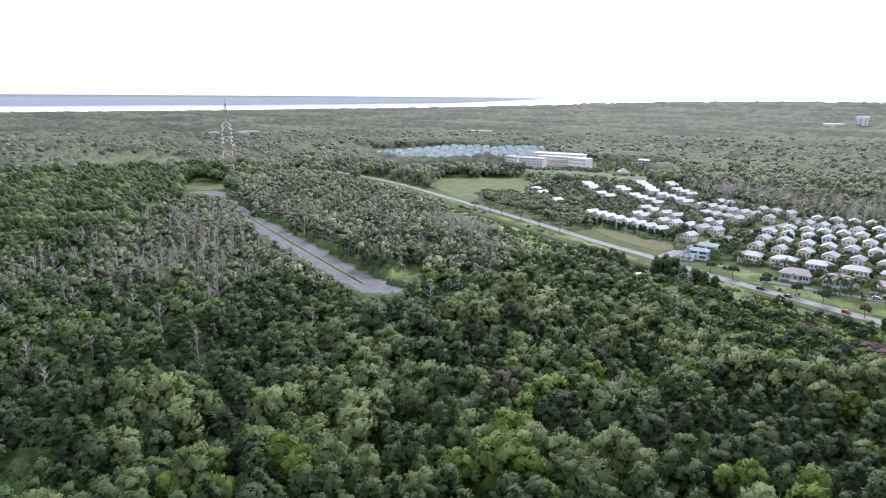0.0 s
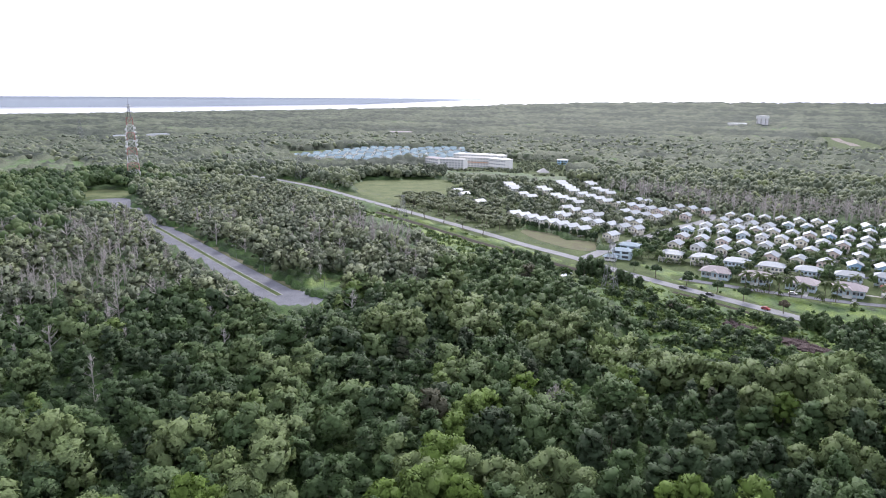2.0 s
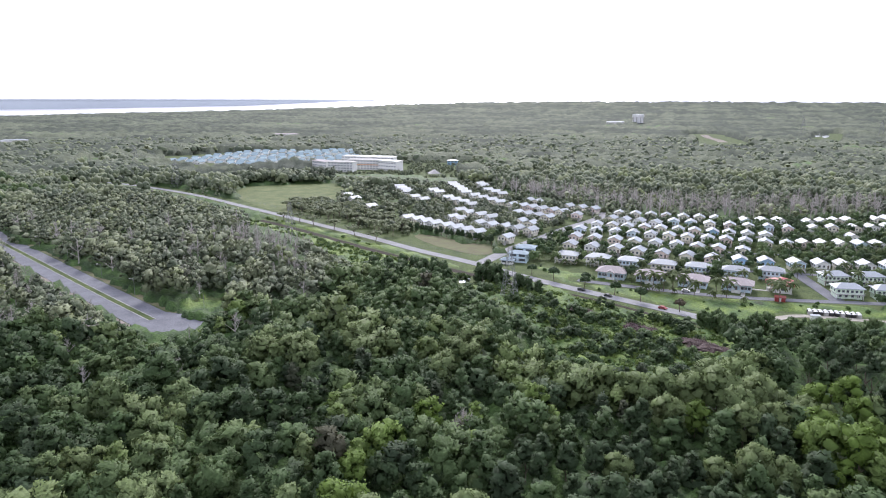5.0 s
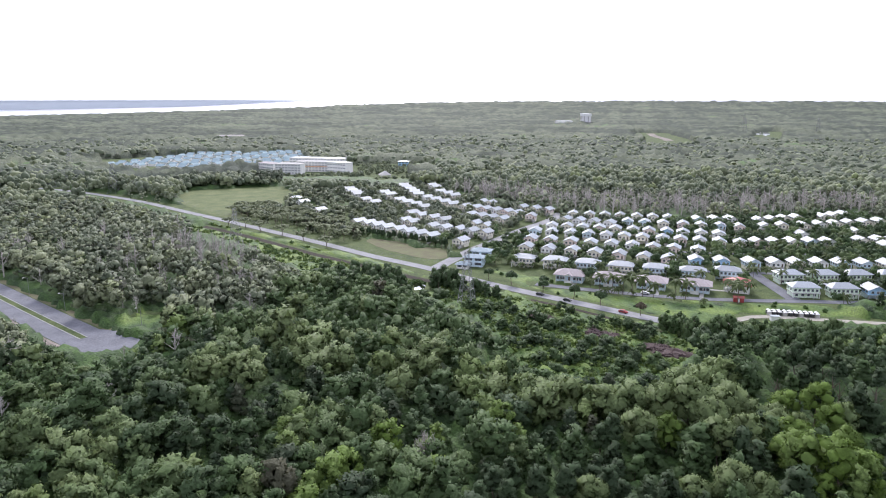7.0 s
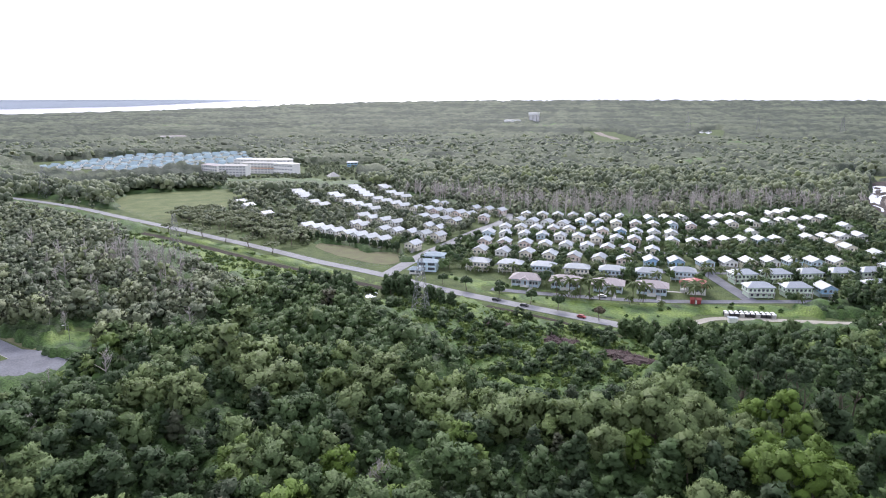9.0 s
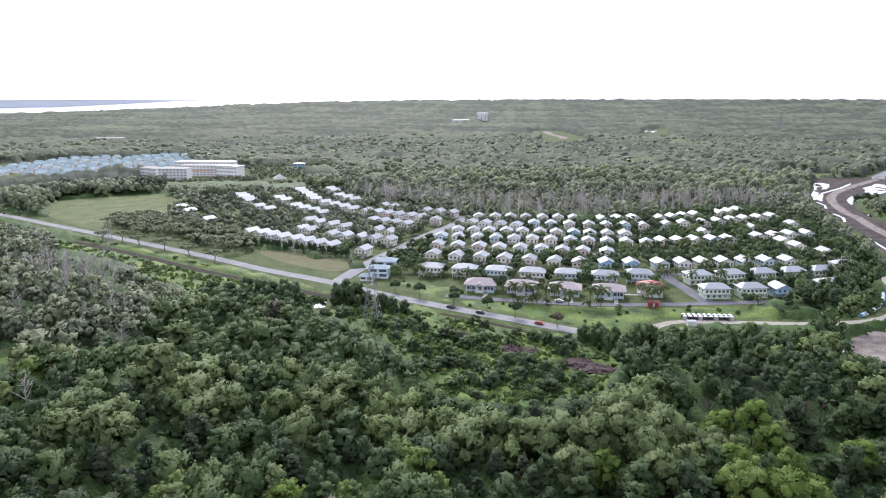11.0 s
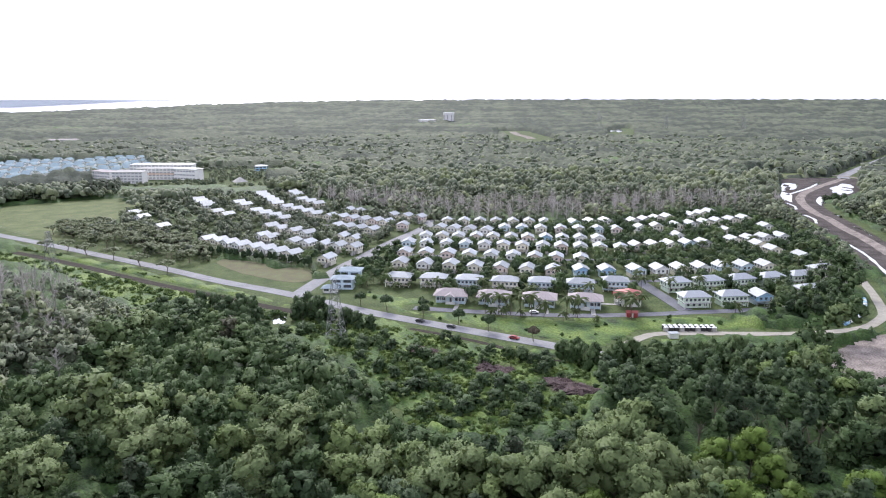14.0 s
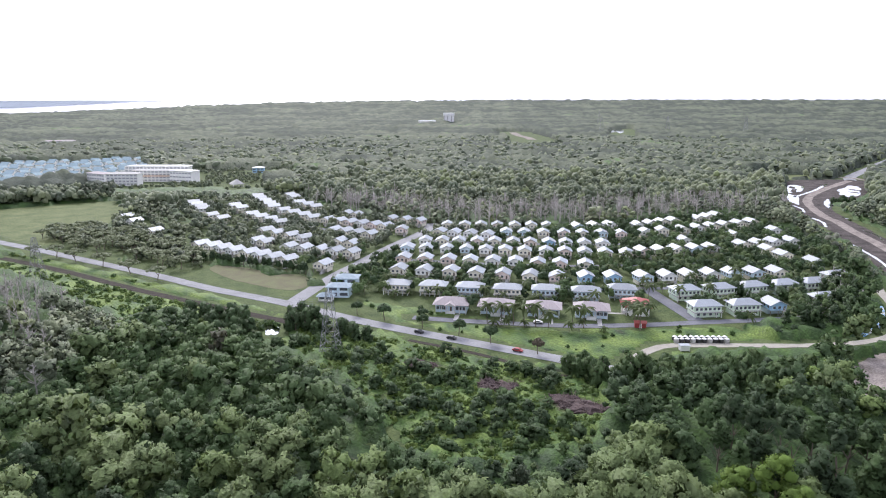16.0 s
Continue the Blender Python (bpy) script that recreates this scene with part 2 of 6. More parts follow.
def bar(bm, a, b, w, w2=None, sides=4):
    """A tapered bar from a to b."""
    a, b = Vector(a), Vector(b)
    q = (b - a).to_track_quat("Z", "Y")
    w2 = w if w2 is None else w2
    ring = []
    for p, r in ((a, w), (b, w2)):
        ring.append([bm.verts.new(p + q @ Vector((r * math.cos(2 * math.pi * (i + 0.5) / sides), r * math.sin(2 * math.pi * (i + 0.5) / sides), 0))) for i in range(sides)])
    for i in range(sides):
        j = (i + 1) % sides
        bm.faces.new((ring[0][i], ring[0][j], ring[1][j], ring[1][i]))
    bm.faces.new(ring[0][::-1])
    bm.faces.new(ring[1])


def sheet(name, pts, z, mat, label, category="ground", smooth=2, wobble=0.0, depth=0.3):
    """A patch of ground with a soft, uneven outline and thickness, laid over the ground."""
    p = [Vector(q) for q in pts]
    for _ in range(smooth):
        p = [w for i in range(len(p)) for w in (p[i].lerp(p[(i + 1) % len(p)], 0.25), p[i].lerp(p[(i + 1) % len(p)], 0.75))]
    if wobble:
        q = []
        for i in range(len(p)):
            a, b = p[i], p[(i + 1) % len(p)]
            k = max(1, int((b - a).length / (wobble * 2)))
            q += [a.lerp(b, j / k) for j in range(k)]
        p = [w + Vector((noise.noise((w.x / 7, w.y / 7, 1)), noise.noise((w.x / 7, w.y / 7, 9)))) * wobble for w in q]
    bm = bmesh.new()
    top = [bm.verts.new((w.x, w.y, z)) for w in p]
    low = [bm.verts.new((w.x, w.y, z - depth)) for w in p]
    bm.faces.new(top)
    for i in range(len(p)):
        j = (i + 1) % len(p)
        bm.faces.new((top[i], low[i], low[j], top[j]))
    bmesh.ops.recalc_face_normals(bm, faces=bm.faces)
    bmesh.ops.triangulate(bm, faces=bm.faces)
    return tagged(part(name, bm, mat), label, category, kind="structure")


def curve_points(pts, step=6.0):
    """A smooth line through the points (Catmull-Rom), at about even steps."""
    p = [Vector(q) for q in pts]
    p = [p[0] * 2 - p[1]] + p + [p[-1] * 2 - p[-2]]
    out = []
    for i in range(1, len(p) - 2):
        k = max(2, int((p[i + 1] - p[i]).length / step))
        for j in range(k):
            t = j / k
            out.append(0.5 * ((2 * p[i]) + (p[i + 1] - p[i - 1]) * t + (2 * p[i - 1] - 5 * p[i] + 4 * p[i + 1] - p[i + 2]) * t * t + (3 * p[i] - p[i - 1] - 3 * p[i + 1] + p[i + 2]) * t ** 3))
    return out + [p[-2]]


def ribbon(name, pts, width, z, mat, label, category="road", uneven=0.0, depth=0.3):
    """A road: a strip of that width along a smooth line, with thickness."""
    line = curve_points(pts)
    bm, last = bmesh.new(), None
    for i, c in enumerate(line):
        d = (line[min(i + 1, len(line) - 1)] - line[max(i - 1, 0)]).normalized()
        s = Vector((-d.y, d.x))
        w0 = width / 2 + uneven * noise.noise((c.x / 9, c.y / 9, 3))
        w1 = width / 2 + uneven * noise.noise((c.x / 9, c.y / 9, 7))
        a, b = c + s * w0, c - s * w1
        row = [bm.verts.new((a.x, a.y, z - depth)), bm.verts.new((a.x, a.y, z)), bm.verts.new((b.x, b.y, z)), bm.verts.new((b.x, b.y, z - depth))]
        if last:
            for k in range(3):
                bm.faces.new((last[k], last[k + 1], row[k + 1], row[k]))
        last = row
    bmesh.ops.recalc_face_normals(bm, faces=bm.faces)
    return tagged(part(name, bm, mat), label, category, kind="structure")


# ---- plan of the place ----
MAIN = [(216, 273), (202, 299), (171, 353), (152, 388), (131, 434), (108, 476), (86, 524), (60, 576), (30, 636), (-6, 705), (-40, 772), (-78, 832), (-130, 900), (-215, 985)]
CANAL = [(138, 380), (122, 406), (109, 429), (75, 492), (44, 557), (18, 606), (-20, 672)]
AVENUE = [(-34, 350), (-43, 363), (-66, 402), (-88, 440), (-115, 487), (-142, 534), (-170, 583), (-228, 692)]
STREET = [(134, 427), (147, 441), (176, 470), (195, 486), (236, 522), (281, 557), (305, 585)]
LANE = [(176, 378), (193, 362), (228, 333), (258, 316), (281, 306), (301, 297), (330, 285)]
SIDE = [(284, 308), (295, 335), (305, 359)]
TRACK = [(212, 281), (222, 287), (244, 292), (266, 281), (288, 267), (310, 256), (332, 251), (356, 256), (373, 267), (392, 281), (410, 296)]
DIRT = [(420, 262), (462, 297), (514, 346), (561, 397), (585, 421), (602, 443), (651, 487), (698, 517), (768, 544), (820, 560), (875, 576)]
FARROAD = [(868, 573), (909, 596), (1036, 642), (1157, 685), (1500, 800)]
CROSSROAD = [(892, 659), (883, 630), (885, 611), (896, 590), (889, 566)]
ORCHARDS = [[(-562, 1049), (-506, 1126), (-382, 1051), (-320, 898), (-375, 861), (-468, 912)], [(-648, 1115), (-624, 1151), (-569, 1049), (-583, 1002)], [(-255, 1216), (-213, 1219), (-197, 1125), (-236, 1122)]]
GLEBE = [(792, 682), (852, 678), (886, 640), (850, 607), (808, 630)]
VILLAGE = [(150, 440), (205, 372), (290, 292), (335, 282), (400, 300), (440, 330), (485, 370), (525, 445), (520, 490), (400, 505), (330, 545), (280, 620), (255, 700), (262, 800), (200, 810), (140, 790), (140, 690), (88, 735), (80, 690), (95, 640), (110, 585), (150, 505), (165, 475)]
MEADOW = [(38, 630), (78, 705), (106, 800), (100, 856), (0, 858), (-14, 800), (-4, 730)]
FIELD = [(114, 520), (124, 534), (136, 514), (147, 490), (161, 479), (157, 460), (144, 447), (126, 477)]
SCHOOL = [(75, 985), (125, 930), (200, 900), (212, 865), (256, 862), (268, 925), (285, 965), (330, 990), (345, 1040), (325, 1075), (120, 1130)]
ESTATE = [(-60, 1010), (10, 1040), (100, 1075), (170, 1120), (190, 1330), (-40, 1350), (-165, 1290)]
SAND = [(262, 214), (276, 236), (301, 243), (340, 240), (372, 262), (412, 240), (400, 190), (330, 160), (275, 190)]
WORKS = [(395, 262), (464, 326), (523, 380), (560, 420), (606, 467), (638, 499), (700, 553), (747, 578), (812, 618), (856, 600), (893, 566), (842, 540), (785, 506), (730, 484), (700, 486), (670, 476), (640, 460), (611, 430), (586, 404), (543, 358), (470, 296)]
ROUGH = [(24, 668), (78, 572), (102, 526), (124, 535), (114, 590), (94, 642), (66, 694), (38, 694)]
CREEK = [(160, 352), (171, 333), (180, 314), (187, 294), (196, 282)]
CLEARING = [(116, 270), (121, 256), (138, 247), (164, 247), (180, 255), (190, 262), (192, 280), (200, 292), (166, 362), (130, 404), (104, 470), (66, 545), (18, 628), (-14, 612), (20, 560), (38, 520), (50, 470), (61, 446), (82, 446), (99, 412), (112, 372), (121, 345), (122, 300)]
VERGE = [(166, 376), (205, 305), (222, 284), (240, 281), (262, 274), (284, 262), (296, 276), (288, 296), (275, 303), (200, 368), (165, 420)]
BELT = [(305, 279), (322, 268), (336, 263), (352, 268), (374, 282), (394, 298), (394, 314), (366, 300), (344, 284), (322, 288)]
LANES = ([(195, 436), (228, 408), (262, 382), (305, 358), (345, 338), (392, 322)], [(228, 482), (262, 450), (300, 420), (350, 394), (400, 378)], [(270, 524), (310, 490), (366, 452), (420, 436), (470, 428)], [(204, 700), (206, 650), (222, 605), (250, 560)])
POOL = [(1568, 1690), (1610, 1650), (1540, 1570), (1225, 1262), (1175, 1305), (1490, 1625)]
FARTRACK = [(915, 1245), (1040, 1408), (1080, 1480), (1120, 1570), (1160, 1640), (1193, 1695)]
ROADSIDE = [(80, 580), (86, 528), (112, 474), (150, 402), (172, 376), (184, 394), (166, 445), (150, 458), (130, 482), (120, 524), (112, 562)]
LANESIDE = [(148, 440), (164, 374), (205, 303), (222, 284), (284, 288), (296, 300), (206, 384), (166, 444)]
MASTYARD = [(-276, 790), (-232, 768), (-222, 690), (-262, 690), (-290, 770)]
NOOK = [(-24, 366), (-34, 372), (-22, 396), (-10, 388), (-8, 370)]


def inside(poly, x, y):
    hit = np.zeros(np.shape(x), bool)
    for (x0, y0), (x1, y1) in zip(poly, poly[1:] + poly[:1]):
        cross = (y0 > y) != (y1 > y)
        hit ^= cross & (x < (x1 - x0) * (y - y0) / ((y1 - y0) or 1e-9) + x0)
    return hit


def near_line(pts, x, y, w):
    best = np.full(np.shape(x), 1e9)
    for (x0, y0), (x1, y1) in zip(pts, pts[1:]):
        dx, dy = x1 - x0, y1 - y0
        t = np.clip(((x - x0) * dx + (y - y0) * dy) / (dx * dx + dy * dy), 0, 1)
        best = np.minimum(best, np.hypot(x - x0 - t * dx, y - y0 - t * dy))
    return best < w


def wave(x, y, size, seed):
    """Cheap smooth noise, about -1 to 1."""
    r = np.random.default_rng(seed)
    out = 0
    for k in range(6):
        a, p, s = r.uniform(0, 6.28), r.uniform(0, 6.28), size * r.uniform(0.6, 1.6)
        out = out + np.sin((x * math.cos(a) + y * math.sin(a)) * 6.28 / s + p)
    return out / 2.6


def is_open(x, y, margin=0.0):
    """Where no forest stands."""
    x = x + wave(x, y, 30, 5) * 3
    o = near_line(MAIN, x, y, 13 + margin) | near_line(AVENUE[:6], x, y, 12.0 + margin) | near_line(AVENUE[5:], x, y, 8.0 + margin) | near_line(TRACK, x, y, 7 + margin) | near_line(DIRT, x, y, 21) | near_line(FARROAD, x, y, 16)
    for poly in (VILLAGE, MEADOW, FIELD, SCHOOL, ESTATE, SAND, WORKS, CLEARING, VERGE, MASTYARD, NOOK, ROUGH, GLEBE, POOL, ROADSIDE, LANESIDE):
        o = o | inside(poly, x, y)
    o = o | near_line(FARTRACK, x, y, 55)
    o = o | (np.hypot((x - 114) / 9, (y - 393) / 12) < 1)
    return o


FRONT = [(166, 376), (205, 305), (222, 288), (250, 291), (275, 303), (200, 368)]
TANKS = [(240, 282), (262, 272), (288, 260), (303, 262), (300, 280), (262, 300)]
GLADE = [(120, 272), (138, 258), (165, 254), (182, 258), (190, 264), (192, 280), (196, 290), (160, 360), (122, 400), (98, 468), (58, 543), (12, 622), (-8, 610), (24, 558), (42, 520), (54, 472), (64, 454), (84, 454), (101, 420), (113, 374), (123, 346), (125, 300)]
TURN = [(-68, 414), (-50, 398), (-20, 359), (-14, 352), (-24, 342), (-38, 332), (-59, 364)]
BARE_SAND = [(278, 238), (301, 243), (340, 240), (372, 262), (335, 222), (292, 220)]
SEEN = [TANKS, TURN, BARE_SAND, GLADE, ROUGH, FRONT, MEADOW, FIELD, NOOK, SCHOOL, ESTATE, WORKS, MASTYARD, VILLAGE]
LOOKOUT = (10.0, 50.0)  # the open ground shows from the south-west, so the trees before it are low


def screens(x, y, h):
    """Trees whose tops would stand before open ground."""
    out = np.zeros(len(x), bool)
    dx, dy = x - LOOKOUT[0], y - LOOKOUT[1]
    for s in (0.5, 0.8, 1.0):
        k = s * (h / (100 - h))
        qx, qy = x + dx * k, y + dy * k
        for poly in SEEN:
            out |= inside(poly, qx, qy)
        out |= near_line(MAIN[1:], qx, qy, 9) | near_line(AVENUE[:6], qx, qy, 12) | near_line(DIRT[1:], qx, qy, 12) | near_line(TRACK[1:], qx, qy, 3.5)
        out |= np.hypot((qx - 114) / 7, (qy - 393) / 10) < 1
    return out


# far shore: degrees left of +y, and the angles below the eye level at which land and water end there
SHORE = ((-180, -30, -24, -19, -15, -12, -8, 0, 13, 32, 60, 180), (-0.47, -0.47, -0.5, -0.56, -0.66, -0.76, -0.94, -1.2, -1.44, -1.68, -1.75, -1.75))
OPPOSITE = ((-180, -19, -10, -8, 0, 13, 32, 60, 180), (-0.26, -0.26, -0.3, -0.34, -0.68, -0.88, -1.0, -1.05, -1.05))
EYE_Z, RISE, EDGE, END = 100.0, 3300.0, 4600.0, 4900.0


def land_z(x, y):
    """The ground: level, and far off gently rising to where the shore shows."""
    r = np.hypot(x, y)
    az = np.degrees(np.arctan2(-x, y))
    top = EYE_Z + EDGE * np.tan(np.radians(np.interp(az, *SHORE)))
    return top * np.clip((r - RISE) / (EDGE - RISE), 0, 1) ** 1.3


# ---- ground, water, distance ----
def polar(r, az):
    rr, aa = np.meshgrid(r, np.radians(az), indexing="ij")
    i = np.arange(len(r) - 1)[:, None] * len(az) + np.arange(len(az) - 1)[None, :]
    f = np.stack([i, i + len(az), i + len(az) + 1, i + 1], -1).reshape(-1, 4)
    return -rr * np.sin(aa), rr * np.cos(aa), f


gx, gy, gf = polar(np.array([0.5, 60, 120, 200, 300, 450, 700, 1000, 1500, 2200, 3300, 3600, 3900, 4200, 4400, EDGE]), np.linspace(-180, 180, 181))
ground = tagged(new("ground", np_mesh("ground", np.stack([gx, gy, land_z(gx, gy)], -1).reshape(-1, 3), gf, M_GRASS, smooth=True)), "green grass and weeds over flat ground", "ground", kind="structure")

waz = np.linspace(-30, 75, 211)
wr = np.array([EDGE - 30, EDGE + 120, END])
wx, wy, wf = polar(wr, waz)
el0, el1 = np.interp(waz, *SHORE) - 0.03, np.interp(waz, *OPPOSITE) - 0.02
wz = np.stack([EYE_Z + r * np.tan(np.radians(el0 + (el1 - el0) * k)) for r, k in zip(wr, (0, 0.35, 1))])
tagged(new("water", np_mesh("water", np.stack([wx, wy, wz], -1).reshape(-1, 3), wf, M_SEA_WHITE, smooth=True)), "pale bright bay, white sky reflection put into its colour", "water", kind="structure")
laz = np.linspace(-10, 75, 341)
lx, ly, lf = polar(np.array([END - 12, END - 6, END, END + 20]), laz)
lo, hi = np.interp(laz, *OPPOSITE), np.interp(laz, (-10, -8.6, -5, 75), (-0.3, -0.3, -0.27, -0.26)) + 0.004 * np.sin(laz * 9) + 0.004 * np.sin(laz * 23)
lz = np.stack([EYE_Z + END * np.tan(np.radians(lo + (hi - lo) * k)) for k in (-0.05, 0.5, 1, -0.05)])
# backdrop strip with the haze already in its colour
tagged(new("backdrop", np_mesh("backdrop", np.stack([lx, ly, lz], -1).reshape(-1, 3), lf, M_HAZY_SHORE, smooth=True)), "low wooded far shore across the bay, paled for haze", "far shore", kind="structure")

sheet("meadow", MEADOW, 0.05, M_MEADOW, "pale mown grass meadow beside the road", wobble=2)
sheet("playing_field", FIELD, 0.06, M_FIELD, "worn brown playing field with sparse grass", wobble=1)
sheet("sand_ground", SAND, 0.05, M_SAND, "bare pinkish sand and cleared soil", wobble=3)
sheet("works_ground", WORKS, 0.05, M_MUD, "dark wet churned mud along the new road", wobble=3)
ribbon("road", MAIN, 7.4, 0.14, M_ROAD, "pale grey worn asphalt main road")
ribbon("road_street", STREET, 8.5, 0.1, M_ROAD, "grey asphalt village street")
ribbon("road_lane", LANE, 5.5, 0.1, M_ASPHALT, "grey asphalt lane in front of the houses")
ribbon("road_side", SIDE, 7.0, 0.13, M_ASPHALT, "short grey asphalt side street")
ribbon("road_track", TRACK, 4.6, 0.1, M_TRACK, "pale gravel track curving round the village", uneven=0.6)
ribbon("road_dirt", DIRT, 8, 0.12, M_SAND, "raw brown earth road under construction", uneven=1.4)
ribbon("road_cross", CROSSROAD, 8, 0.13, M_SAND, "pale earth crossing at the end of the new road", uneven=0.8)
sheet("glebe", GLEBE, 0.05, M_MEADOW, "pale green clearing beyond the new road", wobble=3)
ribbon("road_forest", FARTRACK[1:], 20, 0.12, M_SAND, "pale earth track in the far forest", uneven=3)
ribbon("road_far", FARROAD, 13, 0.12, M_ROAD, "straight grey road running off into the forest")
for k, lane in enumerate(LANES):
    ribbon("road_lane", lane, 4.5, 0.11, M_ASPHALT, "narrow grey lane between rows of houses")
ribbon("canal", CANAL, 5.2, 0.06, M_DITCH, "dark narrow drainage ditch beside the road", "ditch", uneven=0.4)

ribbon("creek", CREEK, 2.4, 0.07, M_DITCH, "narrow dark ditch through the clearing", "ditch", uneven=0.5)

# ---- the plants ----
def ico(sub):
    bm = bmesh.new()
    bmesh.ops.create_icosphere(bm, subdivisions=sub, radius=1)
    bm.verts.ensure_lookup_table()
    v = np.array([p.co for p in bm.verts])
    f = np.array([[p.index for p in q.verts] for q in bm.faces])
    bm.free()
    return v, f


ICO1, ICO2 = ico(1), ico(2)


def crown(seed, lobes, sub, cards, card, flat=0.75, spread=0.62, lobe=(0.3, 0.48), rough=0.1, tall=(0.75, 0.95)):
    """A crown of radius about 1 round the origin: uneven lobes, cut where they meet, under a skin of leaf clumps. Triangles."""
    r = np.random.default_rng(seed)
    v0, f0 = ICO1 if sub == 1 else ICO2
    cs, ss, vs, fs, n = [], [], [], [], 0
    for k in range(lobes):
        z = 1 - 1.5 * (k + 0.5) / lobes
        a = k * 2.4 + r.uniform(-0.5, 0.5)
        h = math.sqrt(max(0, 1 - z * z))
        cs.append(np.array([math.cos(a) * h, math.sin(a) * h, z * flat]) * spread * r.uniform(0.75, 1.2))
        ss.append(r.uniform(*lobe))
    cs, ss = np.array(cs), np.array(ss)
    for k in range(lobes):
        c, s = cs[k], ss[k]
        squash = np.array([1, 1, r.uniform(*tall)])
        v = v0 * (1 + r.normal(0, rough, (len(v0), 1))) * s * squash + c
        mid = v[f0].mean(1)
        d = np.linalg.norm(mid[:, None] - cs[None], axis=2) / ss[None]
        d[:, k] = 9
        f = f0[(d.min(1) > 0.78) & (v0[f0].mean(1)[:, 2] > -0.55)]
        vs.append(v)
        fs.append(f + n)
        n += len(v)
        if cards:
            d = r.normal(0, 1, (cards * 4, 3))
            d /= np.linalg.norm(d, axis=1, keepdims=True)
            p = c + d * s * r.uniform(0.92, 1.3, (cards * 4, 1)) * squash
            q = np.linalg.norm(p[:, None] - cs[None], axis=2) / ss[None]
            q[:, k] = 9
            ok = np.flatnonzero((q.min(1) > 0.85) & (d[:, 2] > -0.35))[:cards]
            d, p, m = d[ok], p[ok], len(ok)
            d = d + r.normal(0, 0.32, (m, 3)) + [0, 0, 0.25]
            d /= np.linalg.norm(d, axis=1, keepdims=True)
            t1 = np.cross(d, r.normal(0, 1, (m, 3)))
            t1 /= np.linalg.norm(t1, axis=1, keepdims=True)
            t2 = np.cross(d, t1)
            w = card * r.uniform(0.6, 1.3, (m, 1))
            q = np.stack([p - t1 * w - t2 * w * 0.7, p + t1 * w - t2 * w * 0.6, p + t1 * w * r.uniform(-0.5, 0.5, (m, 1)) + t2 * w * 1.1], 1).reshape(-1, 3)
            i = np.arange(m)[:, None] * 3 + n
            vs.append(q)
            fs.append(i + [0, 1, 2])
            n += len(q)
    v, f = np.concatenate(vs), np.concatenate(fs)
    used = np.unique(f)
    back = np.zeros(len(v), int)
    back[used] = np.arange(len(used))
    return v[used], back[f]


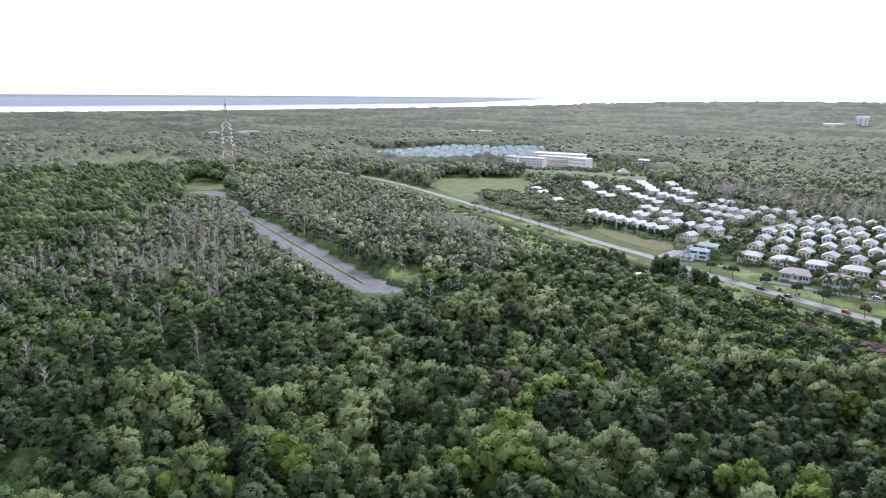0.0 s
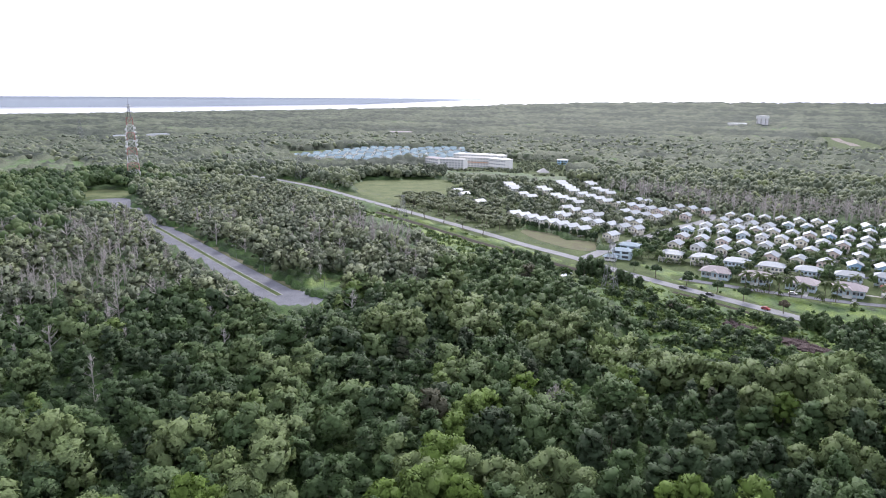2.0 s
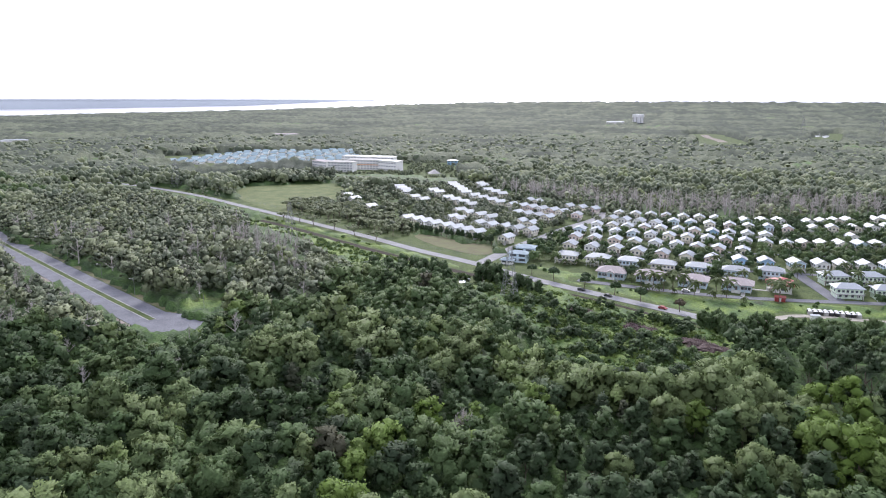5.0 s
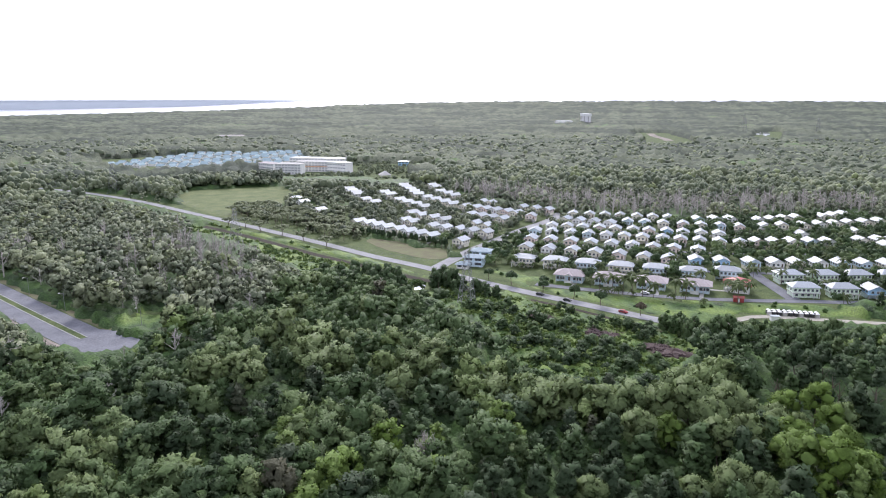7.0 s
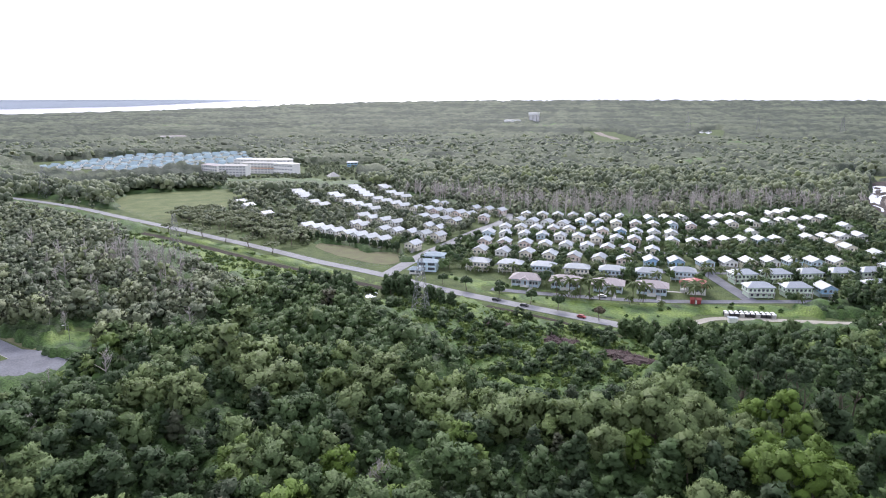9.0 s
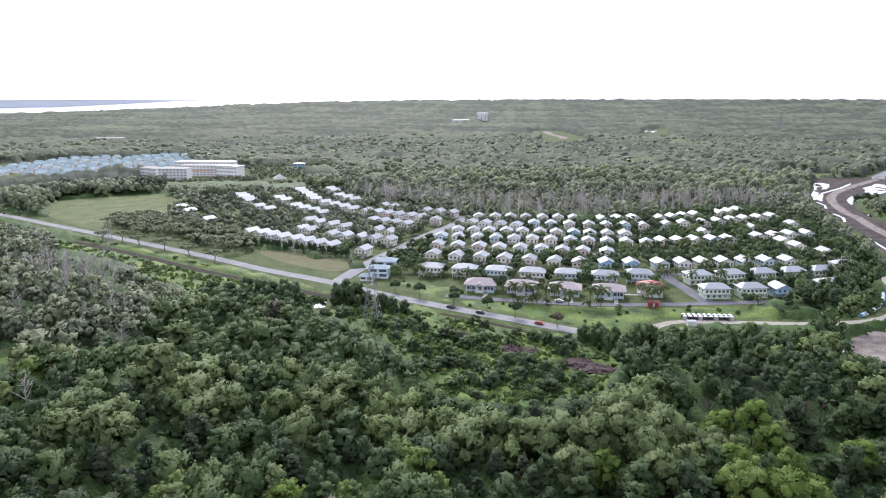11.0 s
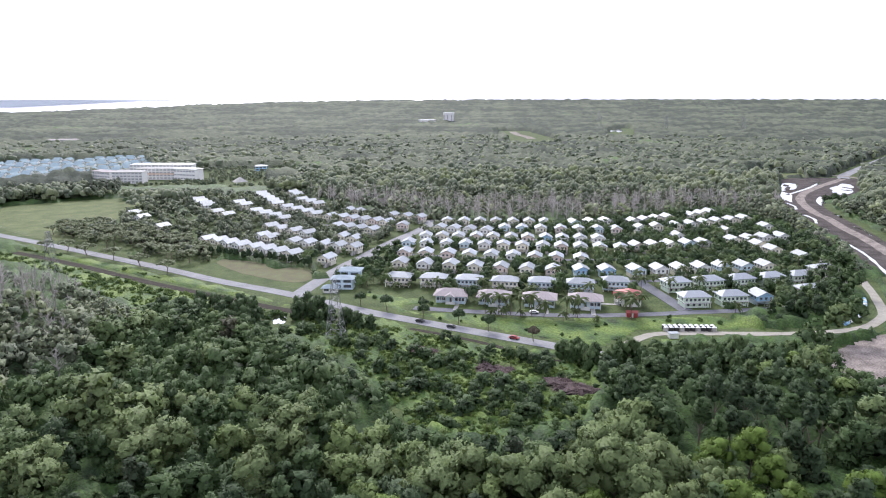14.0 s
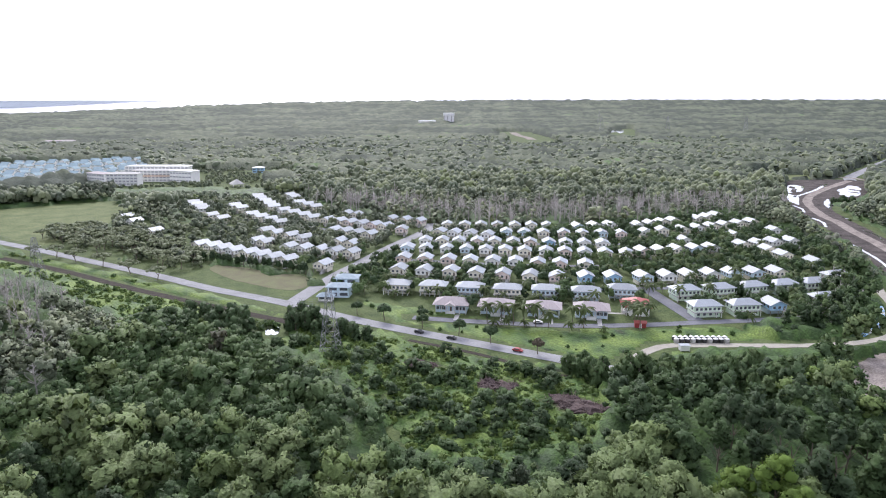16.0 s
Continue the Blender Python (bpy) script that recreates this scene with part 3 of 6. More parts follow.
def billow(seed, masses, cards, card, deep=1.2, size=(0.23, 0.45)):
    """A crown of radius about 1 whose top is at 0.75: boughs heaped round the stem, each covered with loose leaf sprays
    that lie along it. deep: how much taller than wide it is. Points, triangles and soft normals."""
    r = np.random.default_rng(seed)
    vs, fs, ns, n = [], [], [], 0
    cs, ss = [], []
    for k in range(masses):
        u = (k + 0.5) / masses
        z = (1 - 2 * u) * 0.66 * deep
        out = 0.68 * math.sqrt(max(0.0, 1 - (1 - 1.7 * u) ** 2)) if deep < 1.45 else 0.5 * min(1.0, 0.2 + 1.4 * u)
        a = k * 2.4 + r.uniform(-0.5, 0.5)
        cs.append([math.cos(a) * out * r.uniform(0.7, 1.25), math.sin(a) * out * r.uniform(0.7, 1.25), z + r.uniform(-0.14, 0.14)])
        ss.append(r.uniform(*size) * (0.85 + 0.25 * u if deep > 1.45 else 1.0))
    cs, ss = np.array(cs), np.array(ss)

    def blocked(p, k, share):
        q = np.linalg.norm(p[:, None] - cs[None], axis=2) / ss[None]
        q[:, k] = 9
        return q.min(1) < share

    def add(v, f, k, own):
        nonlocal n
        bough = v - (cs[k] - [0, 0, 0.25 * ss[k]])
        bough /= np.linalg.norm(bough, axis=1, keepdims=True)
        whole = v - [0, 0, -0.5 * deep]
        whole /= np.linalg.norm(whole, axis=1, keepdims=True)
        m = own * 0.25 + bough * 0.5 + whole * 0.95
        vs.append(v)
        fs.append(f + n)
        ns.append(m / np.linalg.norm(m, axis=1, keepdims=True))
        n += len(v)

    def bent(d, k):
        """Directions from a bough's middle to points of its uneven, leaning outline."""
        u = d * wide[k]
        return np.stack([u[:, 0] * np.cos(lean[k]) - u[:, 1] * np.sin(lean[k]), u[:, 0] * np.sin(lean[k]) + u[:, 1] * np.cos(lean[k]), u[:, 2] + 0.25 * u[:, 0]], -1)

    wide = r.uniform((0.8, 0.8, 0.6), (1.4, 1.15, 0.95), (masses, 3))
    lean = r.uniform(0, 6.28, masses)
    v0, f0 = ICO1
    for k in range(masses):
        v = bent(v0 * (1 + r.normal(0, 0.22, (len(v0), 1))) * ss[k] * 0.9, k) + cs[k]
        f = f0[~blocked(v[f0].mean(1), k, 0.72) & (v0[f0].mean(1)[:, 2] > -0.7)]
        if len(f):
            add(v, f, k, v0)
        c = int(cards * (ss[k] / np.mean(size)) ** 1.6)
        e = r.normal(0, 1, (c * 3, 3)) + [0, 0, 0.35]
        e /= np.linalg.norm(e, axis=1, keepdims=True)
        q = cs[k] + bent(e * ss[k] * (0.84 + 0.5 * r.random((c * 3, 1)) ** 1.7), k)
        ok = np.flatnonzero(~blocked(q, k, 0.9) & (e[:, 2] > -0.45))[:c]
        e, q, c = e[ok], q[ok], len(ok)
        own = e + r.normal(0, 0.4, (c, 3)) + [0, 0, 0.2]
        own /= np.linalg.norm(own, axis=1, keepdims=True)
        t1 = np.cross(own, r.normal(0, 1, (c, 3)))
        t1 /= np.linalg.norm(t1, axis=1, keepdims=True)
        t2 = np.cross(own, t1)
        w = card * r.uniform(0.5, 1.4, (c, 1))
        add(np.stack([q - t1 * w - t2 * w * 0.7, q + t1 * w - t2 * w * 0.6, q + t1 * w * r.uniform(-0.5, 0.5, (c, 1)) + t2 * w * 1.1], 1).reshape(-1, 3), np.arange(c)[:, None] * 3 + [0, 1, 2], k, np.repeat(own, 3, 0))
    v, f, m = np.concatenate(vs), np.concatenate(fs), np.concatenate(ns)
    used = np.unique(f)
    back = np.zeros(len(v), int)
    back[used] = np.arange(len(used))
    v, m = v[used], m[used]
    v[:, 2] += 0.75 - np.quantile(v[:, 2], 0.995)
    v[:, :2] /= np.quantile(np.hypot(v[:, 0], v[:, 1]), 0.97)
    return v, back[f], m


def leafy(tpl, mat, tint):
    """The mesh of one crown."""
    v, f, m = tpl
    return np_mesh("crown", v, f, mat, np.full(len(v), tint), smooth=True, normals=m)


def limb(a, b, w0, w1, sides=5):
    a, b = np.array(a, float), np.array(b, float)
    d = (b - a) / np.linalg.norm(b - a)
    u = np.cross(d, [0.3, 0.9, 0.2])
    u /= np.linalg.norm(u)
    w = np.cross(d, u)
    t = np.arange(sides) * 2 * math.pi / sides
    ring = np.cos(t)[:, None] * u + np.sin(t)[:, None] * w
    v = np.concatenate([a + ring * w0, b + ring * w1])
    i = np.arange(sides)
    j = (i + 1) % sides
    return v, np.concatenate([np.stack([i, j, j + sides], 1), np.stack([i, j + sides, i + sides], 1)])


def joined(pieces):
    n, vs, fs = 0, [], []
    for v, f in pieces:
        vs.append(v)
        fs.append(f + n)
        n += len(v)
    return np.concatenate(vs), np.concatenate(fs)


def trunk(seed, height, wide):
    """A tapered bent trunk with limbs that reach into the crown."""
    r = np.random.default_rng(seed)
    p0, p1 = np.array([0, 0, -0.3]), np.array([r.uniform(-0.5, 0.5), r.uniform(-0.5, 0.5), height * 0.55])
    p2 = p1 + [r.uniform(-0.5, 0.5), r.uniform(-0.5, 0.5), height * 0.3]
    out = [limb(p0, p1, wide, wide * 0.7, 7), limb(p1, p2, wide * 0.7, wide * 0.35, 6)]
    for k in range(5):
        a = k * 1.26 + r.uniform(-0.4, 0.4)
        s = p0 + (p1 - p0) * r.uniform(0.75, 1)
        out.append(limb(s, s + [math.cos(a) * height * 0.2, math.sin(a) * height * 0.2, height * r.uniform(0.15, 0.3)], wide * 0.4, wide * 0.12))
    return joined(out)


def bare_tree(seed, limbs=16, twigs=3, stout=1.0):
    """A dead tree of height 1: grey trunk, limbs and a haze of twigs."""
    r = np.random.default_rng(seed)
    out = [limb((0, 0, -0.02), (0.02, 0, 0.6), 0.024 * stout, 0.017 * stout, 5), limb((0.02, 0, 0.6), (0, 0.02, 1), 0.017 * stout, 0.006 * stout, 4)]
    for k in range(limbs):
        z, a = r.uniform(0.3, 0.92), r.uniform(0, 6.28)
        n = (1.05 - z) * r.uniform(0.25, 0.5)
        s, e = np.array([0.01, 0, z]), np.array([math.cos(a) * n, math.sin(a) * n, z + n * r.uniform(0.5, 1.2)])
        out.append(limb(s, e, 0.011 * stout, 0.005 * stout, 3))
        for _ in range(twigs):
            q = s + (e - s) * r.uniform(0.4, 1)
            out.append(limb(q, q + r.normal(0, 0.05, 3) + [0, 0, 0.06], 0.006 * stout, 0.003 * stout, 3))
    return joined(out)


def scatter(template, place, size, spin, lift):
    """Copies of one template joined into arrays. place (n, 3), size (n, 3)."""
    v, f = template[:2]
    c, s = np.cos(spin)[:, None], np.sin(spin)[:, None]
    x, y = v[None, :, 0] * size[:, :1], v[None, :, 1] * size[:, 1:2]
    out = np.stack([x * c - y * s + place[:, :1], x * s + y * c + place[:, 1:2], (v[None, :, 2] + lift) * size[:, 2:3] + place[:, 2:3]], -1)
    faces = (f[None] + (np.arange(len(place)) * len(v))[:, None, None]).reshape(-1, 3)
    if len(template) < 3:
        return out.reshape(-1, 3), faces, None
    m = template[2][None]
    turned = np.stack([m[..., 0] * c - m[..., 1] * s, m[..., 0] * s + m[..., 1] * c, np.broadcast_to(m[..., 2], x.shape)], -1)
    return out.reshape(-1, 3), faces, turned.reshape(-1, 3)


def wood(name, templates, x, y, rad, high, tint, mat, label, category="trees", seed=1, lift=0.8, slender=None):
    """One object of many plants, too many to count. high: the height of the tops."""
    r = np.random.default_rng(seed)
    which = r.integers(0, len(templates), len(x))
    if slender is not None:
        half = len(templates) // 2
        which = np.where(slender, half + which % (len(templates) - half), which % half)
    vs, fs, ts, ns, n = [], [], [], [], 0
    for k, tpl in enumerate(templates):
        m = which == k
        if not m.any():
            continue
        zs = rad[m] * (r.uniform(1.0, 1.45, m.sum()) if slender is None else r.uniform(0.88, 1.16, m.sum()))
        place = np.stack([x[m], y[m], high[m] - zs * (lift + 0.75) + land_z(x[m], y[m])], -1)
        v, f, soft = scatter(tpl, place, np.stack([rad[m] * r.uniform(0.85, 1.15, m.sum()), rad[m], zs], -1), r.uniform(0, 6.28, m.sum()), lift)
        vs.append(v)
        fs.append(f + n)
        ts.append(np.repeat(tint[m], len(tpl[0])))
        ns.append(soft)
        n += len(v)
    return tagged(new(name, np_mesh(name, np.concatenate(vs), np.concatenate(fs), mat, np.concatenate(ts), smooth=True, normals=None if ns[0] is None else np.concatenate(ns))), label, category, kind="stuff")


def jitter(x0, x1, y0, y1, step, seed):
    r = np.random.default_rng(seed)
    x, y = np.meshgrid(np.arange(x0, x1, step), np.arange(y0, y1, step * 0.87))
    x = x + (np.arange(x.shape[0]) % 2)[:, None] * step / 2
    x, y = x.ravel() + r.uniform(-0.36, 0.36, x.size) * step, y.ravel() + r.uniform(-0.36, 0.36, x.size) * step
    return x, y


GROVES = []


def grove(x, y, r, tint, wide, high=0.0):
    """A stand of one kind of tree: its middle, reach, hue, crown radius and, where it is unusual, height."""
    GROVES.append((x, y, r, tint, wide, high))


PALE, LIME, FRESH, GREY, SOFT, MIDG, CREEP, TALL, DEEP, DARK = 0.6, 0.8, 0.7, 0.53, 0.48, 0.36, 0.5, 0.26, 0.23, 0.19
grove(-60, 160, 5, LIME, 4.8)
grove(-40, 158, 7, LIME, 5.5)
grove(-57, 146, 7, LIME, 4.6)
grove(29, 201, 8, LIME, 5.1)
grove(50, 220, 5, LIME, 4.0)
grove(59, 215, 5, LIME, 4.0)
grove(84, 218, 5, LIME, 4.0)
grove(67, 204, 5, LIME, 4.0)
grove(25, 147, 6, LIME, 4.8)
grove(73, 152, 7, LIME, 5.1)
grove(88, 148, 6, LIME, 4.8)
grove(14, 166, 11, FRESH, 6.8)
grove(26, 237, 7, LIME, 5.1)
grove(33, 206, 7, LIME, 5.1)
grove(49, 216, 5, LIME, 4.2)
grove(60, 217, 5, LIME, 4.2)
grove(46, 234, 7, FRESH, 4.6)
grove(66, 203, 6, LIME, 4.6)
grove(81, 210, 5, LIME, 4.4)
grove(167, 191, 15, FRESH, 4.4)
grove(150, 162, 10, LIME, 4.8)
grove(141, 171, 10, FRESH, 4.6)
grove(95, 238, 8, PALE, 5.1)
grove(-84, 166, 8, PALE, 5.9)
grove(-83, 189, 11, PALE, 6.6)
grove(-49, 200, 9, PALE, 6.4)
grove(-26, 179, 10, PALE, 6.6)
grove(-8, 156, 7, PALE, 6.6)
grove(-24, 236, 6, PALE, 5.1)
grove(-37, 218, 6, PALE, 5.1)
grove(-136, 252, 11, SOFT, 5.1)
grove(-152, 246, 12, SOFT, 5.1)
grove(-112, 247, 9, SOFT, 4.6)
grove(38, 310, 12, PALE, 6.1)
grove(67, 265, 7, PALE, 5.5)
grove(79, 259, 8, PALE, 5.5)
grove(88, 249, 8, PALE, 5.5)
grove(100, 231, 10, PALE, 6.1)
grove(127, 205, 12, PALE, 6.6)
grove(44, 166, 9, PALE, 6.8)
grove(109, 224, 9, PALE, 6.1)
grove(16, 278, 9, PALE, 5.5)
grove(37, 306, 10, PALE, 7.2)
grove(46, 282, 9, PALE, 7.2)
grove(9, 284, 8, PALE, 5.5)
grove(58, 387, 7, PALE, 5.7)
grove(47, 344, 6, GREY, 5.3)
grove(62, 301, 5, GREY, 4.4)
grove(-22, 240, 8, GREY, 5.5)
grove(-8, 277, 8, SOFT, 5.1)
grove(-17, 276, 8, SOFT, 4.8)
grove(27, 332, 12, SOFT, 5.1)
grove(11, 299, 8, SOFT, 4.8)
grove(102, 229, 12, PALE, 6.6)
grove(95, 240, 7, PALE, 5.9)
grove(159, 226, 9, PALE, 6.6)
grove(141, 204, 9, PALE, 6.6)
grove(137, 190, 8, PALE, 6.6)
grove(160, 206, 9, PALE, 6.1)
grove(122, 168, 7, PALE, 6.6)
grove(38, 309, 11, PALE, 7.0)
grove(48, 288, 8, PALE, 6.6)
grove(62, 303, 5, GREY, 4.4)
grove(74, 271, 6, GREY, 5.5)
grove(69, 257, 7, PALE, 6.2)
grove(80, 248, 7, PALE, 6.2)
grove(158, 224, 9, PALE, 6.6)
grove(143, 215, 7, PALE, 6.6)
grove(159, 206, 8, PALE, 6.2)
grove(79, 319, 8, MIDG, 4.6)
grove(86, 292, 10, MIDG, 4.2)
grove(130, 232, 4, MIDG, 4.0)
grove(181, 226, 8, MIDG, 4.0)
grove(-109, 163, 9, CREEP, 1.8, 3.5)
grove(5, 252, 7, CREEP, 1.8, 4.0)
grove(29, 273, 7, CREEP, 2.0, 5)
grove(134, 272, 15, CREEP, 2.2, 4.5)
grove(141, 239, 8, CREEP, 1.8, 3.2)
grove(101, 270, 10, CREEP, 1.8, 3.2)
grove(136, 256, 8, CREEP, 1.8, 3.2)
grove(161, 264, 9, CREEP, 1.8, 3.0)
grove(129, 293, 8, CREEP, 1.6, 3.0)
grove(-113, 181, 11, DEEP, 3.2)
grove(-74, 226, 10, DEEP, 3.2)
grove(75, 185, 14, DARK, 3.2)
grove(95, 169, 10, DARK, 3.2)
grove(101, 204, 11, DARK, 3.2)
grove(20, 277, 5, DARK, 3.0)
grove(7, 221, 9, DEEP, 3.4)
grove(21, 288, 8, DARK, 3.4)
grove(99, 319, 10, DEEP, 3.4)
grove(189, 229, 8, TALL, 3.0, 17)
grove(195, 219, 11, TALL, 3.0, 17)
grove(204, 210, 11, TALL, 3.0, 17)
grove(208, 200, 12, TALL, 3.0, 17)
grove(182, 205, 10, TALL, 3.0, 17)
grove(194, 241, 7, TALL, 3.2, 17)
grove(203, 212, 13, TALL, 3.0, 17)
grove(119, 227, 10, DARK, 3.4)
grove(185, 179, 6, DEEP, 3.2)
grove(13, 311, 16, DEEP, 3.6)
grove(23, 264, 15, DARK, 3.4)
grove(43, 246, 8, DEEP, 3.6)
grove(176, 166, 13, DEEP, 3.2)
grove(202, 174, 9, DARK, 3.2)
grove(97, 179, 11, DARK, 3.2)
grove(108, 166, 11, DARK, 3.2)
grove(-104, 163, 9, DEEP, 3.4)
grove(-103, 197, 8, DARK, 3.4)
grove(-61, 185, 13, DEEP, 3.6)
grove(93, 155, 9, DARK, 3.4)
grove(118, 153, 10, DEEP, 3.4)
grove(205, 235, 40, TALL, 3.2, 13.5)
grove(60, 290, 22, MIDG, 3.8)
grove(72, 350, 38, 0.42, 4.0)
grove(-110, 240, 40, DEEP, 3.4)


def species(x, y, seed):
    """Kind of tree by stand: tint, radius and height; between the named stands a mixture."""
    r = np.random.default_rng(seed)
    n = len(x)
    pick = wave(x, y, 42, 11) + r.normal(0, 0.35, n)
    tint = np.where(pick > 0.7, 0.5, np.where(pick > -0.35, 0.36, 0.27)) + r.normal(0, 0.06, n)
    tint = np.where(r.random(n) < 0.07, r.uniform(0.62, 0.76, n), tint)
    rad = np.where(pick > 0.7, r.uniform(4.2, 6.2, n), r.uniform(3.2, 5.3, n))
    top = np.zeros(n)
    for cx, cy, reach, hue, wide, tall in reversed(GROVES):
        m = (np.hypot(x - cx, y - cy) < reach * (1 + 0.25 * wave(x, y, 14, 12))) & (r.random(n) < 0.88)
        tint = np.where(m, hue + r.normal(0, 0.035, n), tint)
        rad = np.where(m, wide * r.uniform(0.72, 1.12, n), rad)
        top = np.where(m, tall, top)
    high = 6.4 + rad * 1.5 + r.normal(0, 1.9, n) + 2.0 * wave(x, y, 40, 13)
    high = np.where(top > 0, top * r.uniform(0.82, 1.14, n), high)
    return np.clip(tint, 0.1, 0.84), rad, high


def dead_zone(x, y):
    """Where bare grey trees stand among the green ones."""
    left = np.exp(-(((x + 150) / 75) ** 2 + ((y - 400) / 110) ** 2)) * 0.5
    mid = np.exp(-(((x - 18) / 34) ** 2 + ((y - 492) / 55) ** 2)) * 0.75
    rim = np.exp(-((near_dist(RIM, x, y) / 36) ** 2)) * 0.62
    return left + mid + rim


RIM = [(275, 700), (298, 636), (342, 575), (408, 532), (480, 514), (545, 506)]


def near_dist(pts, x, y):
    best = np.full(np.shape(x), 1e9)
    for (x0, y0), (x1, y1) in zip(pts, pts[1:]):
        dx, dy = x1 - x0, y1 - y0
        t = np.clip(((x - x0) * dx + (y - y0) * dy) / (dx * dx + dy * dy), 0, 1)
        best = np.minimum(best, np.hypot(x - x0 - t * dx, y - y0 - t * dy))
    return best


def haze_zone(x, y):
    """The woods on both sides of the avenue and beyond the road whose olive leaves are greyed for haze."""
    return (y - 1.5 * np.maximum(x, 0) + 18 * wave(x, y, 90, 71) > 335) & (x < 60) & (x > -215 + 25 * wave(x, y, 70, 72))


# sector of the forest that stands tree by tree
def sector(x, y):
    az = np.degrees(np.arctan2(-(x - 10), y - 20))
    return (az < 42) & (az > -76)


NEAR = [billow(20 + k, 18, 96, 0.054, deep=0.95 + 0.08 * k) for k in range(4)] + [billow(30 + k, 19, 80, 0.06, deep=1.5 + 0.1 * k) for k in range(4)]
MID = [billow(40 + k, 12, 36, 0.085, deep=0.95 + 0.08 * k, size=(0.26, 0.47)) for k in range(3)] + [billow(45 + k, 13, 31, 0.085, deep=1.5 + 0.12 * k) for k in range(3)]
SLIM = [billow(50 + k, 8, 17, 0.115, deep=0.95 + 0.1 * k, size=(0.32, 0.52)) for k in range(3)] + [billow(53 + k, 9, 15, 0.115, deep=1.45 + 0.15 * k, size=(0.28, 0.5)) for k in range(2)]
LITE = [crown(55 + k, 6, 1, 12, 0.15, lobe=(0.36, 0.54), rough=0.14) for k in range(4)]
TUFT = [crown(85 + k, 5, 1, 7, 0.2, lobe=(0.36, 0.56), rough=0.16) for k in range(4)]
FLANK = [billow(120 + k, 6, 7, 0.14, deep=1.2 + 0.2 * k, size=(0.28, 0.46)) for k in range(4)]
FAR = [crown(60 + k, 4, 1, 0, 0, lobe=(0.42, 0.6), rough=0.15) for k in range(4)]
BARE = [bare_tree(80 + k, 16, 2) for k in range(4)]

tx, ty = jitter(-330, 420, 95, 470, 7.6, 3)
keep = sector(tx, ty) & ~is_open(tx, ty, 3.0)
tx, ty = tx[keep], ty[keep]
tt, trad, thigh = species(tx, ty, 4)
for lower in (10.0, 8.0, 6.2, 4.6, 3.2):
    cover = screens(tx, ty, thigh) & (thigh > lower)
    trad = np.where(cover, np.clip(trad, 2.0, max(2.6, lower * 0.4)), trad)
    thigh = np.where(cover, lower, thigh)
# a great crown leaves no room for stems below it
order = np.argsort(-trad)
gone = np.zeros(len(tx), bool)
for i in order:
    if not gone[i] and trad[i] > 3.2:
        near = (np.hypot(tx - tx[i], ty - ty[i]) < 0.85 * trad[i]) & (trad <= trad[i])
        near[i] = False
        gone |= near
tx, ty, tt, trad, thigh = (a[~gone] for a in (tx, ty, tt, trad, thigh))
cover = screens(tx, ty, thigh)
lx_, ly_, lr_ = tx[cover], ty[cover], trad[cover]
tx, ty, tt, trad, thigh = (a[~cover] for a in (tx, ty, tt, trad, thigh))
dz = dead_zone(tx, ty) > rng.random(len(tx)) * 0.8
# the front stretch: each tree a thing of its own, along a line across the plan
front = near_dist([(-95, 132), (0, 150), (95, 175), (190, 195)], tx, ty)
order = np.argsort(front + dz * 1e6)[:262]
is_front = np.zeros(len(tx), bool)
is_front[order] = True
is_bare = dz & ~is_front

NAMES = [("deep green", 0.21), ("mid green", 0.35), ("pale grey-green", 0.57), ("bright lime-green", 0.78)]
protos = {}
for s, (word, tint) in enumerate(NAMES):
    for k in range(3):
        protos[s, k] = (leafy(NEAR[(s * 3 + k) % 4 + (4 if s < 2 else 0)], M_LEAF, tint), np_mesh("trunk", *trunk(100 + s * 3 + k, 9, 0.24), M_BARK))
for i in order:
    s = int(np.argmin([abs(tt[i] - t) for _, t in NAMES]))
    k = int(rng.integers(0, 3))
    top, stem = protos[s, k]
    wide, high = float(trad[i]), float(thigh[i])
    t = thing("tree", NAMES[s][0] + " broadleaf tree with a lobed crown in dense forest", "tree", "trees of the near forest", pose(float(tx[i]), float(ty[i]), 0, 0, 0, float(rng.uniform(0, 360))))
    shared("trunk", stem, t, Matrix.Diagonal((high / 14, high / 14, high / 13, 1)))
    tall = wide * float(rng.uniform(0.9, 1.15))
    shared("crown", top, t, Matrix.Translation((0, 0, high - 0.75 * tall)) @ Matrix.Diagonal((wide, wide, tall, 1)))

m = ~is_front & ~is_bare
lw = np.clip(lr_ * 0.55, 1.0, 2.2)
lk = ~screens(lx_, ly_, lw * 1.7)
wood("thicket", LITE, lx_[lk], ly_[lk], lw[lk], lw[lk] * 1.7, np.random.default_rng(17).uniform(0.2, 0.6, lk.sum()), M_SHRUB, "low green thicket before open ground", "shrubs", seed=18)
back = np.hypot(tx - 10, ty - 50) > 250
for nm, tpl, q in (("forest_trees", MID, m & ~back), ("forest_trees_behind", SLIM, m & back)):
    # woods here wear the leaves with haze painted into the colour
    hazed = haze_zone(tx, ty) & q
    wood(nm, tpl, tx[q & ~hazed], ty[q & ~hazed], trad[q & ~hazed], thigh[q & ~hazed], tt[q & ~hazed], M_LEAF, "dense mixed green broadleaf forest", seed=5, slender=trad[q & ~hazed] < 4.3)
    if hazed.any():
        wood("dry_" + nm, tpl, tx[hazed], ty[hazed], trad[hazed], thigh[hazed], tt[hazed], M_HAZELEAF, "olive broadleaf woods near the avenue, greyed for haze", seed=6, slender=trad[hazed] < 3.9)


